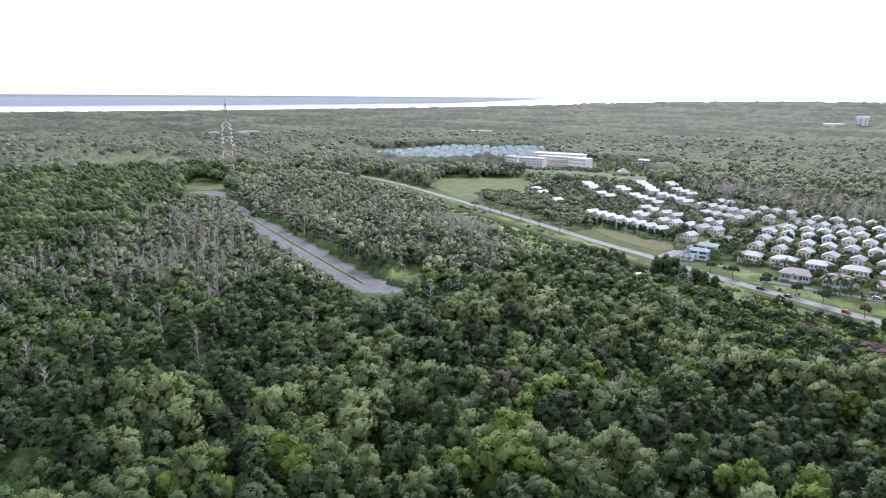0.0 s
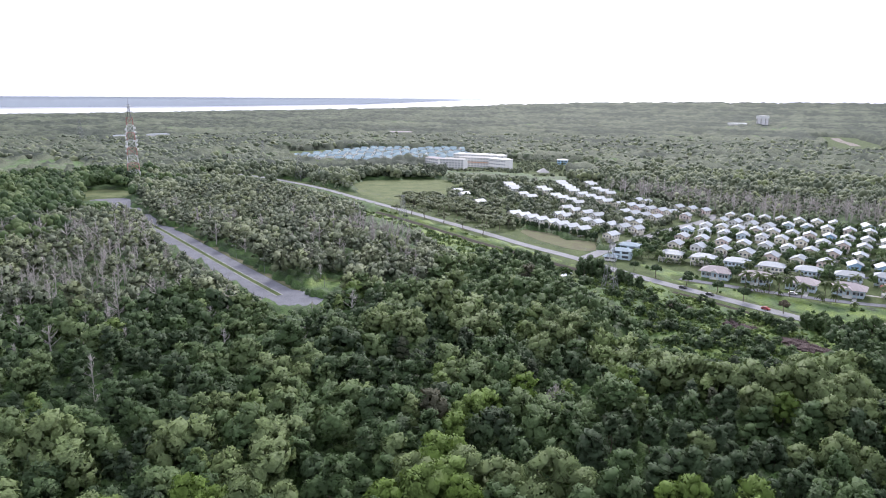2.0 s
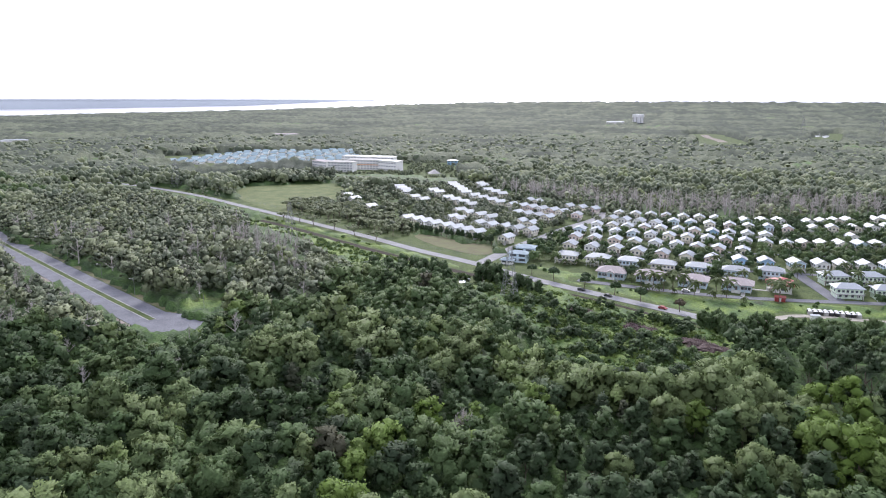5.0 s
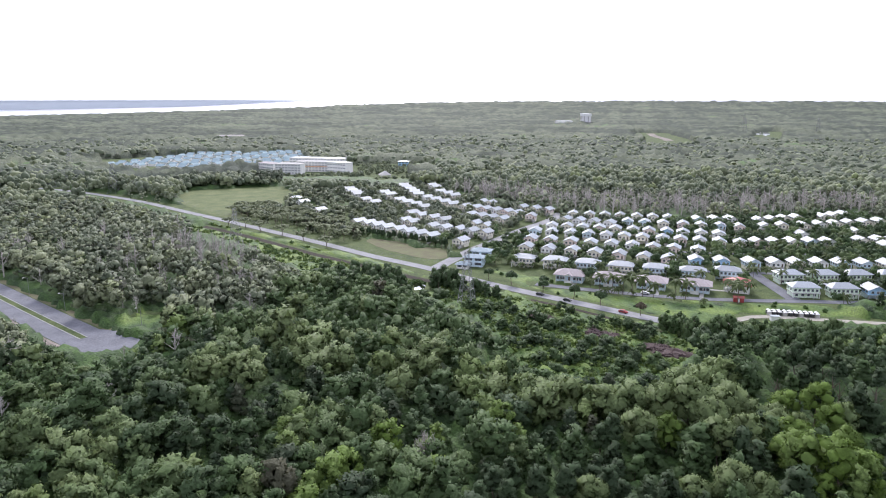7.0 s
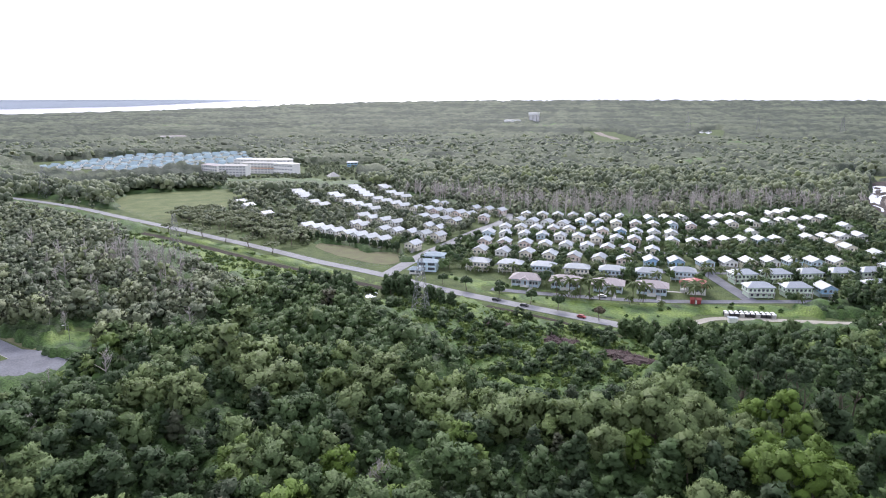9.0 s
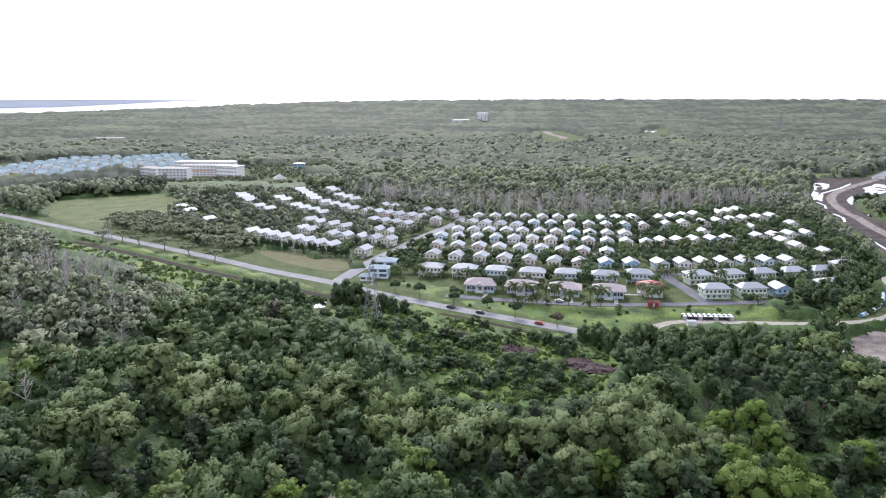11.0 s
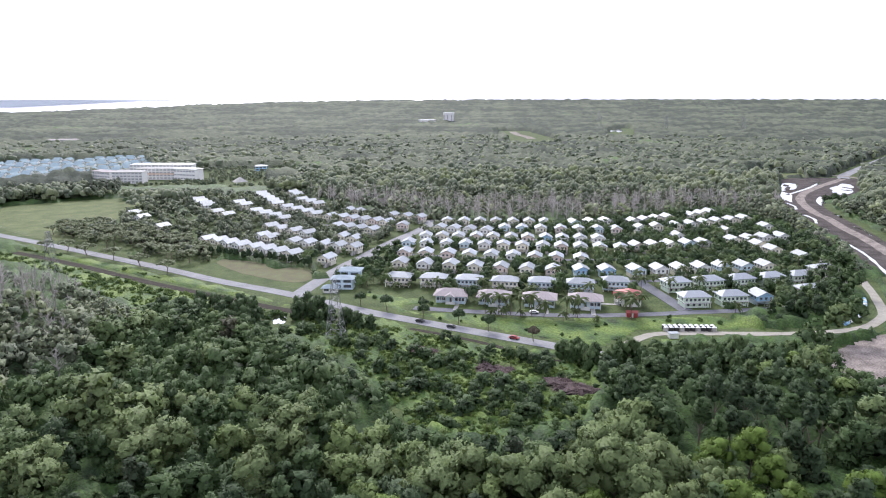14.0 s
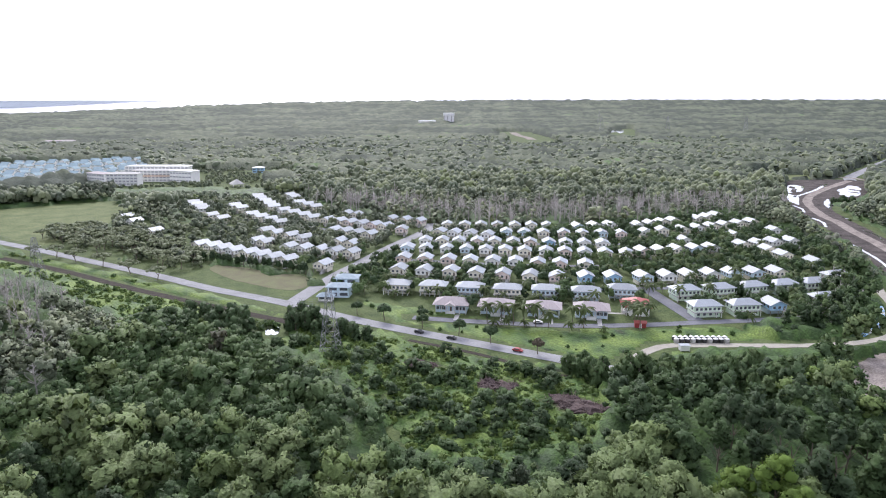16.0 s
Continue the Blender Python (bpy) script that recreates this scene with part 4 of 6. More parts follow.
def bare_wood(name, x, y, high, label, seed):
    r = np.random.default_rng(seed)
    vs, fs, n = [], [], 0
    which = r.integers(0, len(BARE), len(x))
    for k, tpl in enumerate(BARE):
        q = which == k
        h = high[q]
        v, f, _ = scatter(tpl, np.stack([x[q], y[q], 0 * x[q]], -1), np.stack([h, h, h], -1), r.uniform(0, 6.28, q.sum()), 0)
        vs.append(v)
        fs.append(f + n)
        n += len(v)
    return tagged(new(name, np_mesh(name, np.concatenate(vs), np.concatenate(fs), M_DEAD)), label, "dead trees", kind="stuff")


bare_wood("dead_trees", tx[is_bare], ty[is_bare], np.clip(thigh[is_bare], 8, 15), "grey leafless dead trees among the forest", 8)

# the forest farther off, tree by tree but simpler
fx, fy = jitter(-820, 1000, 300, 1000, 8.2, 9)
r = np.hypot(fx, fy)
inner = (fx > -330) & (fx < 420) & (fy < 470)
keep = sector(fx, fy) & ~inner & ~is_open(fx, fy, 2.0) & (r < 950)
fx, fy = fx[keep], fy[keep]
ft, frad, fhigh = species(fx, fy, 10)
cover = screens(fx, fy, fhigh)
frad, fhigh = np.where(cover, np.minimum(frad, 3.0), frad), np.where(cover, 8.0, fhigh)
cover = screens(fx, fy, fhigh)
fx, fy, ft, frad, fhigh = (a[~cover] for a in (fx, fy, ft, frad, fhigh))
fd = dead_zone(fx, fy) > rng.random(len(fx)) * 0.8
frad = frad * np.random.default_rng(15).uniform(0.75, 1.6, len(fx))
lush = ~fd & (fx < -225 + 30 * wave(fx, fy, 90, 73))
dull = ~fd & ~lush
_rim = dull & (np.hypot(fx - 20, fy - 60) < 700)
dull &= ~_rim
# haze put into these crowns: paler, greyer leaves than the near forest
wood("forest_edge_trees", FLANK, fx[_rim], fy[_rim], frad[_rim] * 0.9, fhigh[_rim], ft[_rim], M_HAZELEAF, "olive-green trees at the forest edge behind the houses", seed=11, slender=frad[_rim] < 4.0)
wood("far_forest_trees", FAR, fx[dull], fy[dull], frad[dull], fhigh[dull], ft[dull], M_HAZELEAF, "wide olive lowland forest stretching away, greyed for haze", seed=12)
wood("far_forest_trees_west", FAR, fx[lush], fy[lush], frad[lush], fhigh[lush], np.clip(ft[lush] + 0.02, 0.2, 0.55), M_LEAF, "wide deep green lowland forest stretching away", seed=13)
BARE = [bare_tree(90 + k, 15, 1, 1.15) for k in range(3)]
bare_wood("dead_trees_far", fx[fd], fy[fd], np.clip(fhigh[fd] + 3.5, 12, 19), "pale grey bare trees at the forest edge", 14)

DOME = [crown(110 + k, 2, 1, 0, 0, lobe=(0.6, 0.8), spread=0.4, rough=0.2) for k in range(5)]
hx_, hy_ = jitter(-1150, 1700, 380, 1750, 13.5, 111)
hr = np.hypot(hx_, hy_)
keep = sector(hx_, hy_) & (hr > 935) & (hr < 1750) & ~is_open(hx_, hy_, 4.0) & ~np.any([inside(q, hx_, hy_) for q in ORCHARDS], axis=0)
keep &= np.random.default_rng(112).random(len(hx_)) < np.interp(hr, (935, 1300, 1750), (1.0, 0.9, 0.35))
hx_, hy_ = hx_[keep], hy_[keep]
hw = np.random.default_rng(113).uniform(4.5, 9.0, len(hx_))
hh = 9.5 + 0.4 * hw + np.random.default_rng(114).normal(0, 1.6, len(hx_))
cover = screens(hx_, hy_, hh)
ht, _, _ = species(hx_, hy_, 115)
wood("distant_trees", DOME, hx_[~cover], hy_[~cover], hw[~cover], hh[~cover], np.clip(ht[~cover] - 0.08, 0.1, 0.6), M_HAZELEAF, "distant olive forest crowns, greyed for haze", seed=116)

snag = np_mesh("branches", *bare_tree(140, 34, 4, 0.8), M_DEAD)
for x, y, h in ((58, 210, 13.5), (-31, 402, 10), (-24, 392, 9)):
    t = thing("dead_tree", "pale grey leafless tree with a haze of twigs", "dead tree", "single dead trees", pose(x, y, 0, 0, 0, x))
    shared("branches", snag, t, Matrix.Scale(h, 4))

PILES = [(177, 268, 11, 6.5, -50), (152, 322, 9, 4, -40), (165, 293, 8, 4.5, -40), (187, 256, 6, 5, -40)]


def piles(x, y, grow):
    """Where dead brush lies."""
    out = np.zeros(np.shape(x), bool)
    for cx, cy, rx, ry, a in PILES:
        c, s = math.cos(radians(a)), math.sin(radians(a))
        u, v = (x - cx) * c + (y - cy) * s, -(x - cx) * s + (y - cy) * c
        out |= (u / rx) ** 2 + (v / ry) ** 2 < grow
    return out


# the undergrowth below the nearer trees and the closed canopy in the distance
def cover_sheet(name, mat, radii, azimuths, word, planted):
    """A sheet of crowns (or, where trees are planted, of low growth) over all that is not open."""
    x, y, f = polar(np.array(radii), np.array(azimuths))
    px, py = x.ravel(), y.ravel()
    shut = ~is_open(px, py, 0.0)
    cell = 9.0 if planted else 13.0
    gi, gj = np.floor(px / cell).astype(int), np.floor(py / cell).astype(int)
    dome = np.zeros(len(px))
    hue = np.zeros(len(px))
    for di in (-1, 0, 1):
        for dj in (-1, 0, 1):
            i, j = gi + di, gj + dj
            h1 = (np.sin(i * 127.1 + j * 311.7) * 43758.5453) % 1
            h2 = (np.sin(i * 269.5 + j * 183.3) * 43758.5453) % 1
            h3 = (np.sin(i * 419.2 + j * 371.9) * 43758.5453) % 1
            d = np.hypot(px - (i + h1) * cell, py - (j + h2) * cell) / ((3.6 + 3.4 * h3) * cell / 9.0)
            z = np.sqrt(np.clip(1 - d * d, 0, 1)) * (4 + 6 * h3)
            hue = np.where(z > dome, h3, hue)
            dome = np.maximum(dome, z)
    tall = 6.0 + dome * 0.75 + 2.2 * wave(px, py, 70, 21) + 1.2 * wave(px, py, 24, 36)
    rag = np.random.default_rng(77).normal(0, 1, len(px))
    tall = np.where(is_open(px, py, 22.0) | inside([(q[0] * 0.98, q[1] * 0.96) for q in GLEBE], px, py), 0.45 * tall, tall)
    orchard = np.any([inside(q, px + 12 * wave(px, py, 70, 32), py + 12 * wave(px, py, 60, 33)) for q in ORCHARDS], axis=0) & (wave(px, py, 50, 34) > -0.7)
    tall = np.where(orchard, 0.4 * tall, tall)
    low = 1.3 + dome * 0.25 + 0.5 * wave(px, py, 17, 22) + 0.55 * rag
    scrub = (inside(CLEARING, px, py) | inside(NOOK, px, py)) & ~near_line(MAIN, px, py, 7) & ~near_line(CANAL, px, py, 5.0) & ~near_line(CREEK, px, py, 2.6) & (np.hypot((px - 114) / 8, (py - 393) / 12) > 1) & ~piles(px, py, 0.9)
    lawn = inside(VERGE, px, py) & ~near_line(MAIN, px, py, 6) & ~near_line(LANE, px, py, 5) & ~near_line(TRACK, px, py, 5) & ~near_line(SIDE, px, py, 6)
    cz = np.where(shut, (low if planted else tall), np.where(scrub, 0.3 + dome * 0.1 + 0.25 * wave(px, py, 9, 25) + 0.28 * rag, np.where(lawn, 0.12 + dome * 0.035 + 0.1 * wave(px, py, 8, 27), -2.0))) + land_z(px, py)
    tint = np.where(scrub, 0.52 + 0.1 * (py > 420) + 0.16 * wave(px, py, 14, 26) + 0.16 * wave(px, py, 27, 28) + 0.08 * rag, np.where(lawn, 0.55 + 0.1 * rag + 0.24 * wave(px, py, 17, 29), 0.27 + 0.08 * wave(px, py, 12, 24) + 0.06 * rag)) if planted else 0.36 + 0.16 * wave(px, py, 420, 23) + 0.15 * wave(px, py, 130, 30) + 0.1 * wave(px, py, 45, 31) + 0.34 * (hue - 0.5)
    if not planted:
        tint = np.where(orchard, 0.84 + 0.1 * wave(px, py, 30, 35), tint)
        cz[: len(azimuths)] = -0.5
    f = f[cz[f].max(1) > -1.5]
    used, back = np.unique(f, return_inverse=True)
    me = np_mesh(name, np.stack([px, py, cz], -1)[used], back.reshape(f.shape), mat, np.clip(tint, 0.08, 0.95 if not planted else 0.85)[used], smooth=True)
    return tagged(new(name, me), word, "forest", kind="stuff")


def steps(a, b, least, grow):
    out = [a]
    while out[-1] < b:
        out.append(out[-1] + max(least, out[-1] * grow))
    return out[:-1] + [b]


cover_sheet("undergrowth", M_UNDER, steps(70.0, 950.0, 2.2, 0.01), np.arange(-80, 46, 0.36), "dense dark green undergrowth and creepers", True)
cover_sheet("undergrowth_behind", M_UNDER, steps(1.0, 150.0, 3.0, 0.02), np.arange(-180, 181, 2.0), "dense dark green undergrowth and creepers", True)
# the canopy sheets carry haze in their greyed base colour
cover_sheet("forest_canopy", M_HAZED_CANOPY, steps(940.0, EDGE, 10.0, 0.012), np.arange(-70, 40, 0.2), "endless closed forest canopy, its green greyed for haze", False)
cover_sheet("forest_beyond", M_HAZED_CANOPY, steps(150.0, EDGE, 4.0, 0.035), np.arange(46, 281, 1.4), "closed green forest canopy behind", False)
# the forest below and behind the start of the flight
ox, oy = jitter(-180, 260, -110, 260, 12.5, 19)
mo = (~sector(ox, oy) | (oy < 97)) & ~is_open(ox, oy, 2.0) & (np.hypot(ox, oy) < 175)
ot, orad, oh = species(ox[mo], oy[mo], 20)
wood("forest_trees_beneath", SLIM, ox[mo], oy[mo], orad * 1.25, oh, ot, M_LEAF, "dense mixed green broadleaf forest", seed=22, slender=orad < 4.0)

# ---- the avenue, ponds and yards ----
def offset(pts, d):
    """The line moved sideways by d metres (left plus)."""
    out = []
    for i, p in enumerate(pts):
        a, b = Vector(pts[max(i - 1, 0)]), Vector(pts[min(i + 1, len(pts) - 1)])
        s = (b - a).normalized()
        out.append((p[0] - s.y * d, p[1] + s.x * d))
    return out


ribbon("road_avenue_west", offset(AVENUE, 5.6), 8.2, 0.12, M_ASPHALT, "unused grey asphalt avenue, one carriageway")
ribbon("road_avenue_east", offset(AVENUE, -5.6), 8.2, 0.12, M_ASPHALT, "unused grey asphalt avenue, one carriageway")
ribbon("median", offset(AVENUE[1:], 0.0), 2.9, 0.2, M_GRASS, "narrow grassy median with kerbs between carriageways", "median")
for side in (1.55, -1.55):
    ribbon("kerb", offset(AVENUE[1:], side), 0.25, 0.26, M_CONC, "grey concrete kerb", "kerb")
ribbon("shoulder_west", offset(AVENUE, 12.2), 4.5, 0.06, M_SAND, "sandy road shoulder with weeds", "ground", uneven=1.2)
ribbon("shoulder_east", offset(AVENUE, -12.2), 3.4, 0.06, M_FIELD, "gravelly road shoulder with rubble", "ground", uneven=1.0)
sheet("turning_circle", [(-46, 356), (-60, 372), (-48, 380), (-36, 372), (-22, 364), (-14, 354), (-22, 344), (-36, 330), (-46, 342)], 0.135, M_ASPHALT, "grey asphalt turning area at the avenue's end", "road", wobble=0.6)
sheet("road_crossing", [(-262, 712), (-224, 722), (-214, 690), (-254, 682)], 0.14, M_ASPHALT, "grey asphalt crossing at the avenue's far end", "road")
sheet("yard_grass", [(-282, 790), (-236, 770), (-230, 728), (-268, 722), (-290, 760)], 0.06, M_MEADOW, "bright mown grass beside the mast")


def pond(name, cx, cy, rx, ry, spin, label, mat=None):
    pts = []
    for k in range(24):
        a = k * 2 * math.pi / 24
        s = 1 + 0.75 * noise.noise((cx + math.cos(a) * 1.3, cy + math.sin(a) * 1.3, 4)) + 0.3 * noise.noise((cx + math.cos(a) * 3.7, cy + math.sin(a) * 3.7, 9))
        x, y = rx * s * math.cos(a), ry * s * math.sin(a)
        pts.append((cx + x * math.cos(spin) - y * math.sin(spin), cy + x * math.sin(spin) + y * math.cos(spin)))
    return sheet(name, pts, 0.1, mat or M_WATER, label, "water", smooth=1)


pond("pond", 114.5, 393, 3.0, 6.6, -0.3, "small bright pond among trees")
pond("pond_north", 742, 562, 38, 9.5, 0.48, "shallow bright pond beside the earth road")
pond("pond_bend", 670, 516, 32, 5.5, 0.65, "narrow bright puddle beside the earth road")
pond("pond_south", 775, 520, 48, 11, 0.44, "shallow bright pond beside the earth road")
pond("pond_west", 673, 482, 24, 4, 0.62, "narrow bright puddle beside the earth road")
pond("pond_far", 1500, 1604, 110, 17, 0.79, "distant bright pond in the forest")
for a, b, w in (((634, 491), (606, 463), 2.2), ((585, 442), (556, 413), 2.4), ((508, 365), (436, 296), 2.0), ((684, 524), (812, 568), 3.0), ((611, 433), (597, 418), 2.4), ((566, 390), (540, 362), 1.2)):
    ribbon("puddle_line", [a, ((a[0] + b[0]) / 2 + 2, (a[1] + b[1]) / 2 - 2), b], w, 0.1, M_WATER, "thin strip of standing water along the earth road", "water", uneven=w * 0.4)
for k, (x, y) in enumerate(((733, 556), (752, 571), (718, 545), (790, 524), (770, 512))):
    pond("mud_bank", x, y, 11 - k, 3.2, 0.5 + 0.2 * k, "low bank of wet mud in the shallow pond", M_MUD).location.z += 0.06



# ---- houses ----
def gable_roof(w, d, z0, z1, over=0.7, thick=0.16):
    """Two slopes with thickness; the ridge runs along y."""
    bm = bmesh.new()
    x, y = w / 2 + over, d / 2 + over
    drop = (z1 - z0) / (w / 2) * over
    prof = [(-x, z0 - drop), (0, z1), (x, z0 - drop), (x, z0 - drop - thick), (0, z1 - thick), (-x, z0 - drop - thick)]
    a, b = [bm.verts.new((p, -y, q)) for p, q in prof], [bm.verts.new((p, y, q)) for p, q in prof]
    for i in range(6):
        j = (i + 1) % 6
        bm.faces.new((a[i], a[j], b[j], b[i]))
    for q in ((0, 1, 4, 5), (1, 2, 3, 4)):
        bm.faces.new([a[i] for i in q][::-1])
        bm.faces.new([b[i] for i in q])
    bmesh.ops.recalc_face_normals(bm, faces=bm.faces)
    return bm


def hip_roof(w, d, z0, z1, over=0.8, thick=0.18, hip=0.85):
    """Four slopes with a fascia; the ridge runs along x."""
    bm = bmesh.new()
    x, y = w / 2 + over, d / 2 + over
    r = max(0.3, x - y * hip)
    e = [bm.verts.new(p) for p in ((-x, -y, z0), (x, -y, z0), (x, y, z0), (-x, y, z0))]
    u = [bm.verts.new((p.co.x, p.co.y, z0 - thick)) for p in e]
    g = [bm.verts.new((-r, 0, z1)), bm.verts.new((r, 0, z1))]
    bm.faces.new((e[0], e[1], g[1], g[0]))
    bm.faces.new((e[1], e[2], g[1]))
    bm.faces.new((e[2], e[3], g[0], g[1]))
    bm.faces.new((e[3], e[0], g[0]))
    for i in range(4):
        bm.faces.new((e[i], u[i], u[(i + 1) % 4], e[(i + 1) % 4]))
    bm.faces.new(u)
    bmesh.ops.recalc_face_normals(bm, faces=bm.faces)
    return bm


def gable_body(w, d, z0, z1, z2):
    """Walls with gable ends at front and back."""
    bm = bmesh.new()
    prof = [(-w / 2, z0), (w / 2, z0), (w / 2, z1), (0, z2), (-w / 2, z1)]
    a, b = [bm.verts.new((p, -d / 2, q)) for p, q in prof], [bm.verts.new((p, d / 2, q)) for p, q in prof]
    for i in range(5):
        j = (i + 1) % 5
        bm.faces.new((a[i], a[j], b[j], b[i]))
    bm.faces.new(a[::-1])
    bm.faces.new(b)
    bmesh.ops.recalc_face_normals(bm, faces=bm.faces)
    return bm


def window(name, x, y, z, w, h, face, parent, wall):
    """A framed pane set on a wall; face is the side it looks to."""
    t, g = 0.07, 0.08
    if face in "-y +y":
        s = -1 if face == "-y" else 1
        fr = part(name, boxes((x - w / 2 - g, x + w / 2 + g, *sorted((y, y + s * t)), z - g, z + h + g)), M_WHITE, parent)
        part("pane", boxes((x - w / 2, x + w / 2, *sorted((y + s * t, y + s * (t + 0.02))), z, z + h)), M_GLASS, fr)
    else:
        s = -1 if face == "-x" else 1
        fr = part(name, boxes((*sorted((x, x + s * t)), y - w / 2 - g, y + w / 2 + g, z - g, z + h + g)), M_WHITE, parent)
        part("pane", boxes((*sorted((x + s * t, x + s * (t + 0.02))), y - w / 2, y + w / 2, z, z + h)), M_GLASS, fr)


def small_house(wall, word, roof=None):
    """A raised timber house with a gable to the street, posts, a stair and a porch."""
    w, d = 7.8, 9.6
    roof = roof or M_ROOF
    t = thing("house", word, "house", "village houses")
    part("roof", gable_roof(w, d, 5.3, 7.1), roof, t, "white corrugated metal roof")
    part("upper_wall", gable_body(w, d, 2.5, 5.2, 6.9), WALLS[wall], t)
    part("lower_wall", boxes((-w / 2 + 0.3, w / 2 - 0.3, -d / 2 + 3.2, d / 2 - 0.3, 0, 2.5)), WALLS["cream" if wall != "blue" else "sky"], t)
    part("floor_slab", boxes((-w / 2 - 0.1, w / 2 + 0.1, -d / 2 - 0.1, d / 2 + 0.1, 2.36, 2.52)), M_CONC, t)
    for x in (-w / 2 + 0.15, 0.0, w / 2 - 0.15):
        part("post", boxes((x - 0.14, x + 0.14, -d / 2 + 0.1, -d / 2 + 0.38, -0.1, 2.4)), M_CONC, t)
    for x in (-2.2, 0.3):
        window("window", x, -d / 2, 3.35, 1.2, 1.15, "-y", t, wall)
    for y in (-2.6, 0.4, 3.2):
        window("window", w / 2, y, 3.35, 1.2, 1.15, "+x", t, wall)
        window("window", -w / 2, y, 3.35, 1.2, 1.15, "-x", t, wall)
    part("door", boxes((2.2, 3.1, -d / 2 - 0.06, -d / 2 + 0.02, 2.52, 4.5)), M_BARK, t, "brown timber door")
    bm = bmesh.new()
    prof = [(-d / 2 - 0.32 * (8 - (k + 1) // 2), 0.31 * ((k + 2) // 2)) for k in range(16)] + [(-d / 2, 0), (-d / 2 - 2.56, 0)]
    a, b = [bm.verts.new((2.0, *p)) for p in prof], [bm.verts.new((3.3, *p)) for p in prof]
    for k in range(len(prof)):
        j = (k + 1) % len(prof)
        bm.faces.new((a[k], a[j], b[j], b[k]))
    bm.faces.new(a[::-1])
    bm.faces.new(b)
    bmesh.ops.recalc_face_normals(bm, faces=bm.faces)
    part("stair", bm, M_CONC, t)
    return t


def long_house(wall, word, w=13.0, stilts=True):
    """A long raised house with a hipped roof, a row of windows and an open ground floor."""
    d = 8.2
    t = thing("long_house", word, "house", "long village houses")
    part("roof", hip_roof(w, d, 5.5, 7.6), M_ROOF, t, "white metal hipped roof")
    part("upper_wall", boxes((-w / 2, w / 2, -d / 2, d / 2, 2.6, 5.35)), WALLS[wall], t)
    y0 = -d / 2 + (2.2 if stilts else 0.15)
    part("lower_wall", boxes((-w / 2 + 0.4, w / 2 - 0.4, y0, d / 2 - 0.4, 0, 2.6)), WALLS[wall], t)
    part("floor_slab", boxes((-w / 2 - 0.3, w / 2 + 0.3, -d / 2 - 1.2, d / 2 + 0.1, 2.42, 2.62)), M_CONC, t)
    for k in range(6) if stilts else (0, 4, 5):
        x = -w / 2 + 0.3 + k * (w - 0.6) / 5
        part("post", boxes((x - 0.15, x + 0.15, -d / 2 - 1.05, -d / 2 - 0.75, -0.1, 2.44)), M_WHITE, t)
    bm = bmesh.new()
    box(bm, -w / 2 - 0.2, w / 2 + 0.2, -d / 2 - 1.15, -d / 2 - 1.08, 3.45, 3.53)
    for k in range(25):
        x = -w / 2 - 0.1 + k * (w + 0.2) / 24
        box(bm, x - 0.03, x + 0.03, -d / 2 - 1.14, -d / 2 - 1.09, 2.62, 3.45)
    part("railing", bm, M_WHITE, t)
    for k in range(6):
        window("window", -w / 2 + 1.3 + k * (w - 2.6) / 5, -d / 2, 3.4, 1.15, 1.2, "-y", t, wall)
    for k in range(4):
        window("lower_window", -w / 2 + 2.2 + k * (w - 4.4) / 3, y0, 0.95, 1.2, 1.1, "-y", t, wall)
    for y in (-2, 2):
        window("window", w / 2, y, 3.4, 1.2, 1.2, "+x", t, wall)
        window("window", -w / 2, y, 3.4, 1.2, 1.2, "-x", t, wall)
    return t


def porch_house(word, roof, wall="sky", w=15.0):
    """A broad low house with a hipped roof and a gabled porch in the middle of its front."""
    d = 10.5
    t = thing("porch_house", word, "house", "porch houses along the lane")
    part("roof", hip_roof(w, d, 4.4, 7.0, over=1.0), roof, t, "faded hipped metal roof")
    part("wall", boxes((-w / 2 + 0.2, w / 2 - 0.2, -d / 2 + 1.5, d / 2, 0, 4.25)), WALLS[wall], t)
    porch = part("porch", boxes((-2.2, 2.2, -d / 2 - 1.6, -d / 2 + 1.6, 0, 0.9), (-2.2, -1.95, -d / 2 - 1.6, -d / 2 - 1.35, 0.9, 4.3), (1.95, 2.2, -d / 2 - 1.6, -d / 2 - 1.35, 0.9, 4.3), (-2.2, 2.2, -d / 2 - 1.6, -d / 2 - 1.5, 0.9, 1.8)), M_WHITE, t)
    gr = part("porch_roof", gable_roof(4.6, 5.4, 4.5, 5.9, over=0.4), roof, porch)
    gr.location = (0, -d / 2 + 0.6, 0)
    gb = part("porch_gable", gable_body(4.2, 0.2, 4.3, 4.5, 5.7), WALLS["white"], porch)
    gb.location = (0, -d / 2 - 1.7, 0)
    for k in range(6):
        x = -w / 2 + 0.5 + k * (w - 1) / 5
        part("post", boxes((x - 0.13, x + 0.13, -d / 2 + 0.1, -d / 2 + 0.36, 0, 4.3)), M_WHITE, t)
    for x in (-6.2, -4.4, -2.9, 2.9, 4.4, 6.2):
        window("window", x, -d / 2 + 1.5, 1.5, 1.3, 1.5, "-y", t, wall)
    part("door", boxes((-0.5, 0.5, -d / 2 + 1.42, -d / 2 + 1.5, 0.9, 3.0)), M_BARK, t, "brown timber door")
    part("ramp", boxes((2.6, 4.6, -d / 2 - 9, -d / 2 + 0.5, 0.02, 0.12)), M_CONC, t, "pale concrete path to the lane")
    for x in (-w / 2 + 0.2, w / 2 - 0.2):
        window("window", x, 1, 1.6, 1.4, 1.3, "-x" if x < 0 else "+x", t, wall)
    return t


